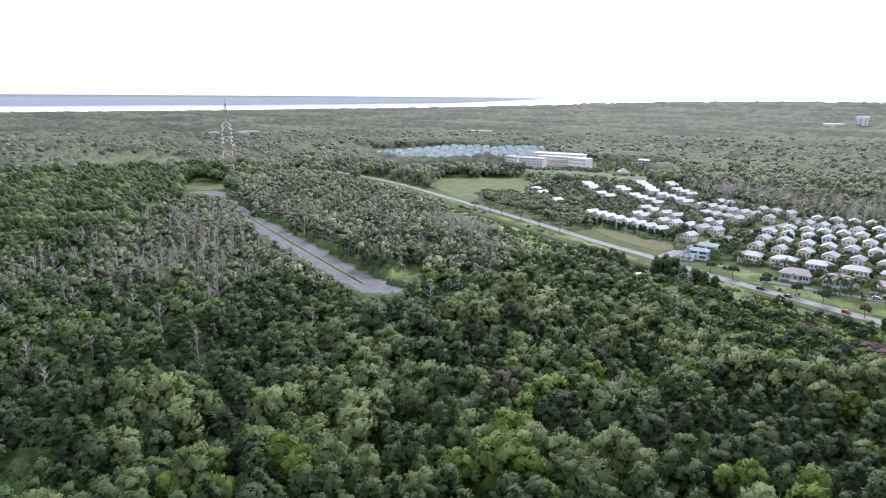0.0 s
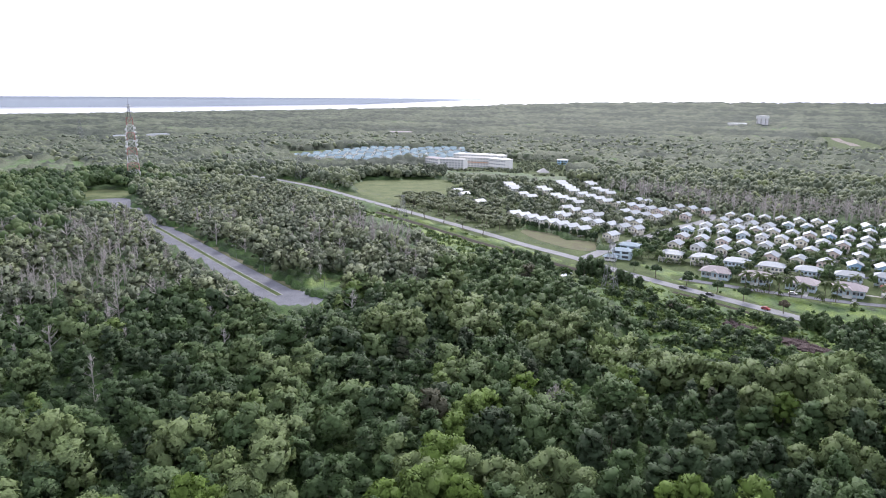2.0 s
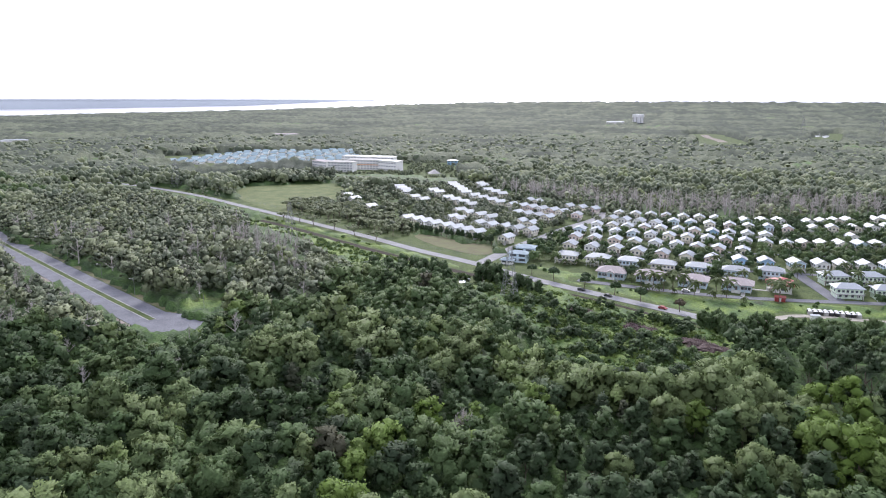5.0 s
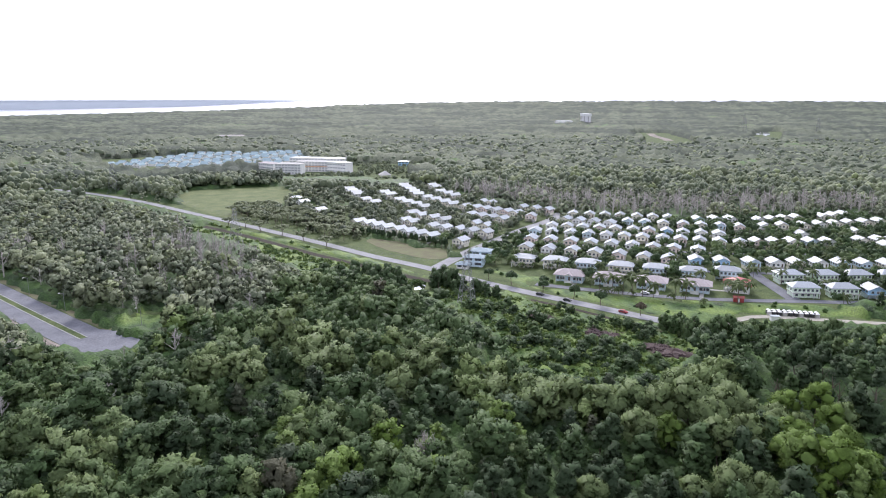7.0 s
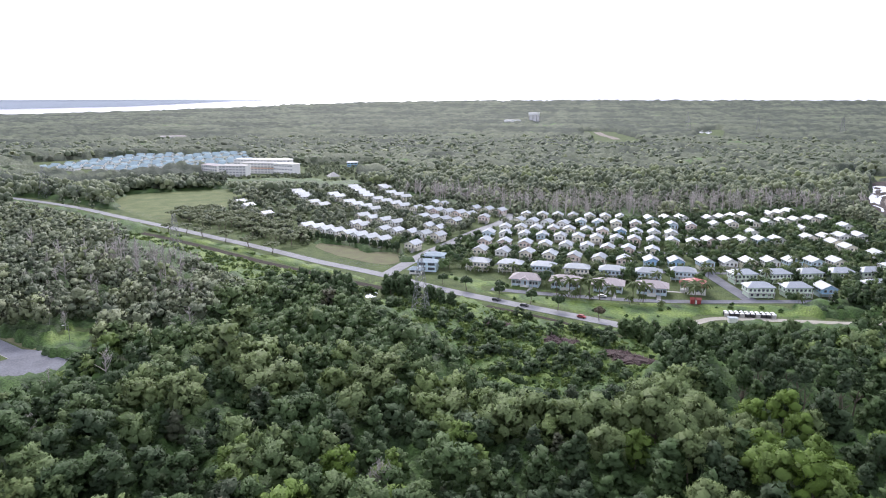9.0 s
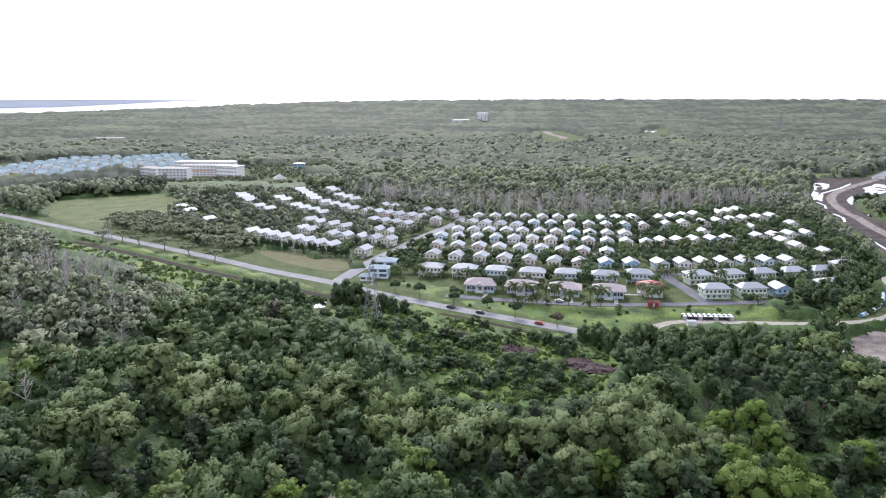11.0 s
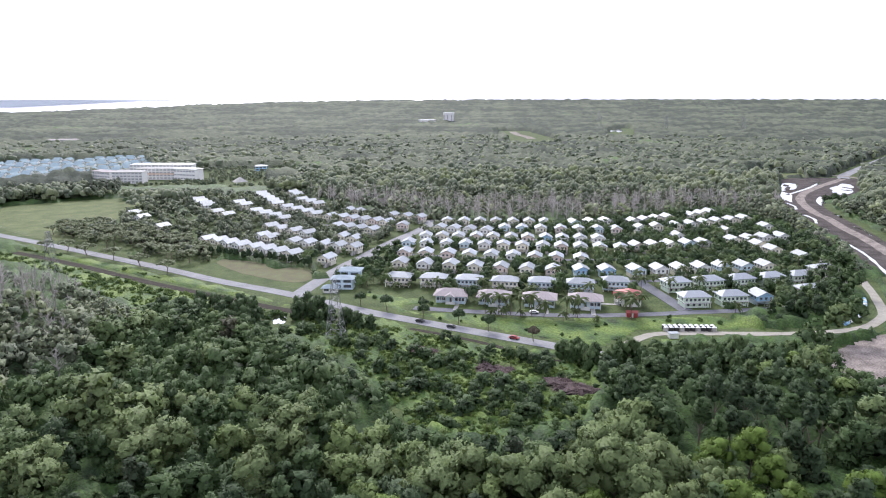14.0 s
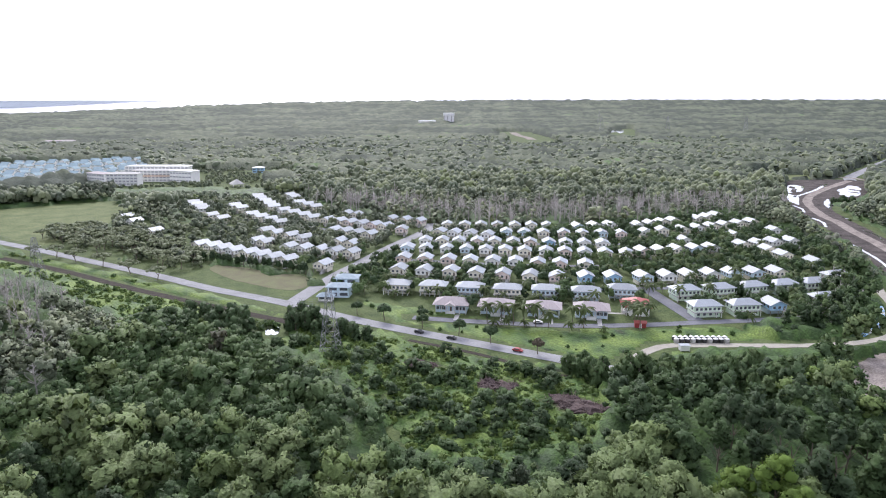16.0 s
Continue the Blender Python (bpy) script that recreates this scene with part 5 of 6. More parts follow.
SMALL = [small_house("cream", "cream raised house with white gabled metal roof"), small_house("white", "white raised house with white gabled metal roof"),
         small_house("rose", "pinkish raised house with white gabled metal roof"), small_house("blue", "blue raised house with white gabled metal roof"),
         small_house("sky", "pale blue raised house with white gabled metal roof")]
LONG = [long_house("sky", "pale blue long raised house with hipped white roof"), long_house("cream", "cream long raised house with hipped white roof"),
        long_house("green", "pale green two-storey house with hipped white roof", stilts=False)]
PINK = porch_house("low broad house with faded pink roof and porch", M_ROOF_PINK)
HOUSES = []  # where houses stand, for the gardens


FREE = {id(o): True for o in (*SMALL, *LONG, PINK)}


def settle(proto, x, y, turn):
    """The first use places the thing itself, later ones a copy of it."""
    m = pose(x, y, 0, 0, 0, turn)
    HOUSES.append((x, y))
    if FREE.pop(id(proto), None):
        proto.matrix_world = m
        return proto
    return copy_thing(proto, m)


def row(kinds, x0, y0, x1, y1, n, turn=None, gone=()):
    """Houses in a row from one end to the other, facing across it."""
    a = math.degrees(math.atan2(y1 - y0, x1 - x0)) if turn is None else turn
    for k in range(n):
        if k in gone:
            continue
        s = k / max(n - 1, 1)
        settle(kinds[int(rng.integers(0, len(kinds)))], x0 + (x1 - x0) * s + rng.uniform(-0.6, 0.6), y0 + (y1 - y0) * s + rng.uniform(-0.6, 0.6), a + rng.uniform(-2, 2))


W = SMALL[:2] * 2 + SMALL[2:3]
PALE = SMALL[:2]
MIX = SMALL[:2] * 3 + SMALL[2:]
row(PALE, 124, 579, 159, 505, 8)
row(W, 173, 483, 173, 483, 1, -55)
row(PALE, 159, 571, 163, 562, 2, -62)
row(W, 172, 541, 199, 503, 5)
row(PALE, 175, 604, 190, 563, 4)
row(W, 206, 540, 211, 529, 2, -50)
row(PALE, 159, 774, 158, 731, 4)
row(PALE, 156, 693, 160, 673, 2, -70)
row(PALE, 186, 735, 188, 719, 2, -80)
row(PALE, 186, 681, 195, 631, 4)
row(PALE, 221, 784, 214, 711, 5)
row(PALE, 216, 688, 225, 639, 4)
row(W, 231, 623, 258, 574, 6)
row(PALE, 242, 723, 246, 691, 3)
row(PALE, 250, 775, 250, 760, 2, -75)
row(PALE, 256, 644, 260, 634, 2, -50)
row(W, 276, 601, 290, 581, 3)
row(W, 219, 580, 235, 552, 4)
row(W, 262, 556, 262, 556, 1, -40)
row(PALE, 96, 722, 105, 644, 4, -60, (2,))
row(W, 301, 555, 363, 512, 7)
row(MIX, 380, 498, 405, 491, 3)
row(W, 281, 534, 304, 507, 4)
row(MIX, 321, 508, 387, 460, 7)
row(MIX, 257, 512, 353, 443, 11)
row(MIX, 236, 497, 345, 413, 12)
row(W, 221, 473, 303, 404, 9)
row(W, 206, 450, 271, 389, 7)
row(SMALL[3:4], 284, 381, 296, 374, 2)
row(MIX, 422, 479, 460, 478, 4, -20)
row(PALE, 483, 475, 510, 478, 3, -15)
row(PALE, 437, 450, 507, 443, 6, -20)
row(MIX, 407, 457, 422, 455, 2, -30)
for _x, _y in ((407, 422), (451, 416), (491, 413), (429, 374), (424, 360), (423, 339)):
    row(PALE, _x, _y, _x, _y, 1, -25)
row(MIX, 358, 412, 403, 396, 5)
row(PALE, 428, 392, 466, 384, 4, -20)
row(MIX, 311, 366, 382, 336, 7)
row(LONG[:2], 189, 419, 263, 359, 6)
row(LONG[:1], 282, 352, 282, 352, 1, -38)
row([PINK], 197, 378, 248, 338, 4, -40)
row(LONG[2:], 307, 335, 376, 311, 5)
row(LONG[1:], 400, 313, 400, 313, 1, -20)
row(LONG[2:], 294, 312, 311, 304, 2)
row(SMALL[3:4], 324, 298, 324, 298, 1, -25)
row(LONG[1:2], 354, 291, 354, 291, 1, -20)

red = porch_house("broad house with red and white metal roof", M_ROOF_RED, "white", 13)
red.matrix_world = pose(270, 331, 0, 0, 0, -130)
HOUSES.append((270, 331))


def block(name, w, d, floors, word, category, m, roof=None, band=None, wall="white", step=3.2, glass=None):
    """A flat-fronted building of several floors with window bands and a shallow roof."""
    t = thing(name, word, category, m=m)
    h = floors * step
    part("roof", hip_roof(w, d, h + 0.2, h + 1.8, over=1.0, hip=0.9), roof or M_ROOF, t)
    part("wall", boxes((-w / 2, w / 2, -d / 2, d / 2, 0, h)), WALLS[wall], t)
    for k in range(floors):
        if band:
            part("parapet", boxes((-w / 2, w / 2, -d / 2 - 1.6, -d / 2 - 1.5, k * step - 0.1, k * step + 1.0)), band if k == 2 else M_WHITE, t)
        n = max(2, int(w / 4.5))
        for i in range(n):
            x = -w / 2 + (i + 0.5) * w / n
            part("window", boxes((x - w / n * 0.36, x + w / n * 0.36, -d / 2 - 0.06, -d / 2 + 0.02, k * step + 1.1, k * step + 2.6)), glass or M_GLASS, t)
    return t


# compound at the street corner
block("corner_building", 11, 8, 2, "pale blue two-storey corner building with blue-grey roof", "building", pose(170, 440, 0, 0, 0, -35), M_PALEROOF, wall="sky")
block("workshop", 11, 7, 2, "pale two-storey workshop with blue-grey metal roof", "building", pose(161, 429, 0, 0, 0, -35), M_PALEROOF, wall="sky", step=2.7)
block("shed", 7, 4, 1, "low pale shed beside the street corner", "shed", pose(152, 425, 0, 0, 0, -35), M_PALEROOF, step=2.4)
# school
S = -32
block("school_block", 36, 14, 4, "long white four-storey school block with window bands", "school", pose(125, 987, 0, 0, 0, S), M_CONC, band=M_WHITE, step=3.3, glass=M_HAZEGLASS)
block("school_block", 46, 14, 4, "long four-storey school block with orange parapets", "school", pose(160, 1011, 0, 0, 0, S), M_CONC, band=M_ORANGE, step=3.3, glass=M_HAZEGLASS)
block("school_wing", 32, 15, 3, "tall white wing of the school", "school", pose(191, 985, 0, 0, 0, S - 20), step=4.4, glass=M_HAZEGLASS)
block("school_hall", 80, 14, 4, "long white school hall behind the blocks", "school", pose(172, 1048, 0, 0, 0, S), M_ROOF, band=M_WHITE, step=3.6, glass=M_HAZEGLASS)
block("school_annex", 34, 15, 3, "low school annex with flat grey-brown roof", "school", pose(104, 1026, 0, 0, 0, S - 30), M_ROOF_PINK, step=3.8, glass=M_HAZEGLASS)
block("blue_hall", 15, 10, 2, "blue two-storey hall with pale hipped roof", "building", pose(296, 1040, 0, 0, 0, -20), M_ROOF, wall="blue")
pav = thing("pavilion", "open pavilion with a steep pyramid roof", "pavilion", m=pose(232, 905, 0))
part("roof", hip_roof(13, 13, 3.2, 8.4, hip=1.0), M_CONC, pav)
for sx in (-1, 1):
    for sy in (-1, 1):
        part("post", boxes((sx * 5.6 - 0.2, sx * 5.6 + 0.2, sy * 5.6 - 0.2, sy * 5.6 + 0.2, 0, 3.2)), M_WHITE, pav)
block("far_hall", 46, 14, 1, "long low white hall in the far forest", "building", pose(-442, 1612, 2, 0, 0, 24), step=11)
block("far_hall", 24, 12, 1, "long low white hall in the far forest", "building", pose(-505, 1560, 2, 0, 0, 24), step=11)
block("far_hall", 60, 16, 1, "long low white hall in the far forest", "building", pose(92, 1745, 4, 0, 0, -10), M_ROOF_PINK, step=8)

_ex, _ey = jitter(60, 350, 850, 1130, 11, 35)
_b = [(125, 987), (160, 1011), (140, 1000), (191, 985), (172, 1048), (205, 1030), (145, 1065), (104, 1026), (296, 1040), (232, 905)]
_ok = inside(SCHOOL, _ex, _ey) & (np.min([np.hypot(_ex - a, _ey - b) for a, b in _b], axis=0) > 27) & ((_ey < 958) | (_ex > 215))
_r = np.random.default_rng(36).uniform(2.0, 3.6, _ok.sum())
wood("school_trees", LITE, _ex[_ok], _ey[_ok], _r, 2.0 + _r * 1.1, np.random.default_rng(37).uniform(0.2, 0.5, _ok.sum()), M_HAZELEAF, "small trees and bushes round the school", seed=38)

# estate of terraces with blue-grey roofs
est = thing("estate_house", "small white estate house with blue-grey gabled roof", "house", "estate houses")
part("roof", gable_roof(9, 12, 4.2, 7.0), M_ROOF_BLUE, est, "blue-grey metal roof")
part("wall", gable_body(9, 12, 0, 4.1, 6.8), WALLS["white"], est)
for _x in (-2.4, 2.2):
    part("window", boxes((_x - 0.8, _x + 0.8, -6.06, -5.98, 1.2, 2.6)), M_GLASS, est)
part("porch", boxes((-2, 2, -7.6, -6, 2.6, 2.8), (-1.9, -1.7, -7.5, -7.3, 0, 2.6), (1.7, 1.9, -7.5, -7.3, 0, 2.6)), M_WHITE, est)
first = True
for gi_ in range(13):
    for gj_ in range(13):
        a = radians(-38)
        u, v = -150 + gi_ * 18, gj_ * 26
        x, y = 10 + u * math.cos(a) - v * math.sin(a), 1080 + u * math.sin(a) + v * math.cos(a)
        if inside(ESTATE, np.array([x]), np.array([y]))[0] and (gi_ % 5 != 4):
            m = pose(x + rng.uniform(-1, 1), y + rng.uniform(-1, 1), 0, 0, 0, -38 + (90 if (gi_ * 7 + gj_ * 5) % 3 else 0))
            if first:
                est.matrix_world, first = m, False
            else:
                copy_thing(est, m)


# ---- towers ----
def lattice(name, word, base, top, high, sections, m, mats, leg=0.25, category="pylon", fine=False):
    """A square tapering lattice tower, section by section; fine: with each bar a part of its own."""
    t = thing(name, word, category, m=m)
    for k in range(sections):
        z0, z1 = high * k / sections, high * (k + 1) / sections
        w0, w1 = (base + (top - base) * (z / high) ** 0.8 for z in (z0, z1))
        bars = []
        for i in range(4):
            s = ((-1, -1), (1, -1), (1, 1), (-1, 1))
            (ax, ay), (bx, by) = s[i], s[(i + 1) % 4]
            bars.append(("leg", (ax * w0, ay * w0, z0), (ax * w1, ay * w1, z1), leg))
            bars.append(("brace", (ax * w0, ay * w0, z0), (bx * w1, by * w1, z1), leg * 0.6))
            bars.append(("brace", (bx * w0, by * w0, z0), (ax * w1, ay * w1, z1), leg * 0.6))
            bars.append(("tie", (ax * w1, ay * w1, z1), (bx * w1, by * w1, z1), leg * 0.6))
        bm = bmesh.new()
        for word_, a, b, thick in bars:
            bar(bm, a, b, thick)
            if fine:
                part(word_, bm, mats[k % len(mats)], t)
                bm = bmesh.new()
        if not fine:
            part("section", bm, mats[k % len(mats)], t)
    return t


mast = lattice("radio_mast", "tall red and white lattice radio mast", 7.2, 3.0, 74, 9, pose(-252, 822, 0, 0, 0, 20), [M_HAZED_RED, M_WHITE], 0.3, "mast", fine=True)
bm = bmesh.new()
for i in range(4):
    a, b = ((-1, -1), (1, -1), (1, 1), (-1, 1))[i], ((-1, -1), (1, -1), (1, 1), (-1, 1))[(i + 1) % 4]
    bar(bm, (a[0] * 1.6, a[1] * 1.6, 74), (a[0] * 0.8, a[1] * 0.8, 88), 0.3)
    bar(bm, (a[0] * 1.6, a[1] * 1.6, 74), (b[0] * 0.8, b[1] * 0.8, 88), 0.2)
bar(bm, (0, 0, 86), (0, 0, 94), 0.3, 0.12, 6)
part("spire", bm, M_STEEL, mast)
part("platform", boxes((-3.4, 3.4, -3.4, 3.4, 80, 80.6), (-3, 3, -3, 3, 86, 86.5)), M_WHITE, mast)
for k in range(12):
    bm = bmesh.new()
    z = 38 + (k // 2) * 4.6
    w = (7.2 + (3.0 - 7.2) * (z / 74) ** 0.8) + 0.9
    bmesh.ops.create_cone(bm, cap_ends=True, segments=10, radius1=1.4, radius2=1.1, depth=1.0, matrix=pose(w * (1 if k % 2 else -1), -w * 0.7, z + (k % 2) * 1.6, 90, 0, 0))
    part("dish", bm, M_WHITE, mast)
block("equipment_hut", 8, 5, 1, "small white equipment hut below the mast", "hut", pose(-238, 832, 0, 0, 0, 10), M_ROOF)


def pylon(x, y, high, turn, word="grey steel lattice power pylon", leg=0.1):
    t = lattice("power_pylon", word, high * 0.15, high * 0.03, high, 6, pose(x, y, 0, 0, 0, turn), [M_STEEL], leg, fine=leg < 0.12)
    for z, w in ((0.7, 0.13), (0.83, 0.11), (0.96, 0.09)):
        bm = bmesh.new()
        for s in (-1, 1):
            bar(bm, (0, 0, high * z), (s * high * w, 0, high * z), 0.1, 0.07)
            bar(bm, (0, 0, high * (z + 0.035)), (s * high * w, 0, high * z), 0.1)
        part("cross_arm", bm, M_STEEL, t)
    return t


LINE = [(125.5, 352, 27), (29, 530, 27), (-75, 855, 32), (-150, 1100, 32)]
for k, (x, y, h) in enumerate(LINE):
    pylon(x, y, h, 60 if k else 50)
for x, y in ((1353, 1516), (1497, 1421), (1700, 1900), (1640, 1290), (-560, 1500), (-850, 1600)):
    pylon(x, y, 46, -40, "distant grey steel power pylon in the forest", 0.17)

tower = thing("water_tower", "pale concrete water tower with a wide drum", "water tower", m=pose(1325, 2256, 0))
bm = bmesh.new()
bmesh.ops.create_cone(bm, cap_ends=True, segments=28, radius1=20, radius2=20, depth=9, matrix=pose(0, 0, 36))
part("drum", bm, M_WHITE, tower, "white flat drum")
for k in range(8):
    bm = bmesh.new()
    a = k * math.pi / 4
    bar(bm, (17 * math.cos(a), 17 * math.sin(a), 0), (17 * math.cos(a), 17 * math.sin(a), 32), 2.0, sides=6)
    part("leg", bm, M_CONC, tower)
bm = bmesh.new()
bar(bm, (0, 0, 0), (0, 0, 32), 18, sides=24)
part("core", bm, M_WHITE, tower)
block("far_plant", 60, 14, 1, "low white plant building beside the water tower", "building", pose(1245, 2270, 6, 0, 0, -30), step=9)


# ---- small things by the lane and track ----
def drum(name, r, depth, m, skin, cap, word, group):
    """A closed cylinder with rounded rims; the cap is a part."""
    t = thing(name, word, "tank", group, m)
    bm = bmesh.new()
    bmesh.ops.create_cone(bm, cap_ends=True, segments=16, radius1=r, radius2=r, depth=depth, matrix=pose(0, 0, depth / 2))
    bmesh.ops.bevel(bm, geom=[e for e in bm.edges if e.calc_face_angle(0) > 1], offset=0.12, segments=2, affect="EDGES")
    part("body", bm, skin, t)
    bm = bmesh.new()
    bmesh.ops.create_cone(bm, cap_ends=True, segments=16, radius1=r * 0.98, radius2=r * 0.25, depth=0.5, matrix=pose(0, 0, depth + 0.24))
    part("cap", bm, cap, t, "white domed top")
    return t


for k in range(10):
    s = k / 9
    drum("storage_tank", 1.05, 1.7, pose(253.5 + 17.5 * s, 292.5 - 11 * s, 0.02), M_BLACK if k % 3 else M_CONC, M_WHITE, "dark upright tank with a white domed top", "tanks beside the track")
for k in range(10):
    s = k / 9
    drum("storage_tank", 1.05, 1.7, pose(255.0 + 17.5 * s, 294.8 - 11 * s, 0.02), M_BLACK, M_WHITE, "dark upright tank with a white domed top", "tanks beside the track")
pipe_line = curve_points([(328, 257), (340, 259), (352, 263), (366, 270), (380, 279)], 3.3)
for k, c in enumerate(pipe_line[:-1]):
    d = pipe_line[k + 1] - c
    t = thing("drain_pipe", "large pale blue pipe lying beside the track", "pipe", "pipes beside the track", pose(c.x, c.y, 0.9, 0, 0, math.degrees(math.atan2(d.y, d.x)) + 90))
    bm = bmesh.new()
    n = 16
    rings = [[bm.verts.new((r * math.cos(6.2832 * i / n), y, r * math.sin(6.2832 * i / n))) for i in range(n)] for r, y in ((0.9, -1.3), (0.9, 1.3), (0.72, 1.3), (0.72, -1.3))]
    for a in range(4):
        for i in range(n):
            bm.faces.new((rings[a][i], rings[a][(i + 1) % n], rings[(a + 1) % 4][(i + 1) % n], rings[(a + 1) % 4][i]))
    bmesh.ops.recalc_face_normals(bm, faces=bm.faces)
    part("barrel", bm, M_WHITE if k % 2 else WALLS["blue"], t)

shed = thing("red_shed", "small red shed beside the lane", "shed", m=pose(255.5, 314.5, 0, 0, 0, -38))
part("wall", boxes((-2.4, 2.4, -1.5, 1.5, 0, 2.3)), M_RED, shed)
part("roof", gable_roof(3.0, 4.8, 2.35, 3.0, over=0.3), M_ROOF_RED, shed).matrix_local = pose(0, 0, 0, 0, 0, 90)
part("door", boxes((-0.5, 0.5, -1.57, -1.5, 0.05, 2.0)), M_WHITE, shed)
hut = thing("site_hut", "small white container hut beside the gravel track", "hut", m=pose(249, 284.5, 0, 0, 0, -28))
part("wall", boxes((-1.9, 1.9, -1.2, 1.2, 0.15, 2.3)), M_WHITE, hut)
part("roof", boxes((-2.1, 2.1, -1.4, 1.4, 2.3, 2.45)), M_ROOF, hut)
for k in range(4):
    part("foot", boxes((-1.8 + k * 1.15, -1.6 + k * 1.15, -1.1, 1.1, 0, 0.16)), M_CONC, hut)


def car(paint, word, m):
    t = thing("car", word, "car", m=m)
    bm = bmesh.new()
    prof = [(-2.15, 0.35), (2.15, 0.35), (2.18, 0.75), (1.25, 0.92), (0.75, 1.42), (-1.2, 1.45), (-1.75, 0.98), (-2.18, 0.9)]
    a, b = [bm.verts.new((x, -0.86, z)) for x, z in prof], [bm.verts.new((x, 0.86, z)) for x, z in prof]
    for i in range(8):
        bm.faces.new((a[i], a[(i + 1) % 8], b[(i + 1) % 8], b[i]))
    bm.faces.new(a[::-1])
    bm.faces.new(b)
    bmesh.ops.recalc_face_normals(bm, faces=bm.faces)
    bmesh.ops.bevel(bm, geom=bm.edges[:], offset=0.07, segments=2, affect="EDGES")
    part("body", bm, paint, t)
    for s in (-1, 1):
        part("side_window", boxes((-1.2, 0.75, *sorted((s * 0.85, s * 0.875)), 0.98, 1.34)), M_GLASS, t)
        for x in (-1.35, 1.35):
            bm = bmesh.new()
            bmesh.ops.create_cone(bm, cap_ends=True, segments=14, radius1=0.33, radius2=0.33, depth=0.22, matrix=pose(x, s * 0.8, 0.33, 90))
            part("wheel", bm, M_TYRE, t)
    return t


car(M_WHITE, "white parked car in the lane", pose(220, 341.5, 0.1, 0, 0, -38))
car(M_BLACK, "dark car on the main road", pose(168, 357.5, 0.14, 0, 0, -60))
car(M_BLACK, "black car on the main road", pose(176, 343.5, 0.14, 0, 0, -60))
car(M_RED, "dark red car on the main road", pose(191, 317.5, 0.14, 0, 0, -60))
car(M_BLUE, "blue van beside the gravel track", pose(404, 296, 0.1, 0, 0, 40))

# lamp posts along the avenue
lamp = thing("street_lamp", "thin grey street lamp beside the avenue", "street lamp", "avenue lamps")
bm = bmesh.new()
bar(bm, (0, 0, -0.1), (0, 0, 9), 0.1, 0.07, 6)
bar(bm, (0, 0, 9), (-1.6, 0, 9.4), 0.06, 0.05, 5)
part("pole", bm, M_STEEL, lamp)
part("head", boxes((-2.3, -1.4, -0.16, 0.16, 9.32, 9.5)), M_WHITE, lamp)
lp = offset(AVENUE, -11.2)
lamp.matrix_world = pose(lp[0][0] + 4, lp[0][1] + 14, 0, 0, 0, 30)
for p in lp[2:6]:
    copy_thing(lamp, pose(p[0], p[1], 0, 0, 0, 30))


# ---- garden trees, palms, shrubs ----
def clear_of_houses(x, y, gap):
    hx = np.array(HOUSES)
    d = np.min(np.hypot(x[:, None] - hx[None, :, 0], y[:, None] - hx[None, :, 1]), axis=1)
    return d > gap


vx, vy = jitter(75, 540, 270, 830, 6.6, 31)
_d = np.hypot(vx - LOOKOUT[0], vy - LOOKOUT[1])
ok = inside(VILLAGE, vx, vy) & clear_of_houses(vx, vy, 6.4) & clear_of_houses(vx + (vx - LOOKOUT[0]) / _d * 5.5, vy + (vy - LOOKOUT[1]) / _d * 5.5, 5.6) & ~near_line(STREET, vx, vy, 8) & ~np.any([near_line(q, vx, vy, 4.5) for q in LANES], axis=0) & ~near_line(LANE, vx, vy, 6) & ~near_line(SIDE, vx, vy, 7)
open_front = inside([(150, 440), (205, 372), (290, 290), (300, 325), (230, 372), (180, 420), (190, 440)], vx, vy)
ok &= (np.random.default_rng(2).random(len(vx)) < np.where(open_front, 0.10, np.where(vy > 500, 0.32, 0.5)))
vx, vy = vx[ok], vy[ok]
r = np.random.default_rng(33)
vr = r.uniform(1.7, 3.7, len(vx))
vt = r.choice([0.18, 0.2, 0.25, 0.32, 0.4, 0.48], len(vx))
# gardens farther off get the leaves greyed for haze
_far = vy > 500
wood("garden_trees", TUFT, vx[~_far], vy[~_far], vr[~_far], 2.0 + vr[~_far] * 1.75, vt[~_far], M_LEAF, "round green garden trees between the houses", seed=34)
wood("garden_trees", TUFT, vx[_far], vy[_far], vr[_far], 2.0 + vr[_far] * 1.75, vt[_far], M_HAZELEAF, "round olive-green garden trees between the houses", seed=39)

rx_, ry_ = jitter(80, 540, 275, 830, 9.5, 92)
_full = np.where((rx_ > 300) & (ry_ < 500), 0.8, np.where(ry_ > 480, 0.5, 0.5))
okr = inside(VILLAGE, rx_, ry_) & clear_of_houses(rx_, ry_, 6.2) & ~near_line(STREET, rx_, ry_, 9) & ~np.any([near_line(q, rx_, ry_, 4.0) for q in LANES], axis=0) & ~near_line(LANE, rx_, ry_, 8) & ~near_line(SIDE, rx_, ry_, 8) & ~inside([(150, 440), (205, 372), (290, 290), (300, 325), (230, 372), (180, 420), (190, 440)], rx_, ry_)
_d = np.hypot(rx_ - LOOKOUT[0], ry_ - LOOKOUT[1])
okr &= clear_of_houses(rx_ + (rx_ - LOOKOUT[0]) / _d * 6.5, ry_ + (ry_ - LOOKOUT[1]) / _d * 6.5, 5.2)
okr &= np.random.default_rng(93).random(len(rx_)) < _full
rx_, ry_ = rx_[okr], ry_[okr]
rr_ = np.random.default_rng(94).uniform(2.4, 4.6, len(rx_))
rt_ = np.random.default_rng(95).choice([0.18, 0.2, 0.22, 0.26, 0.34, 0.42], len(rx_))
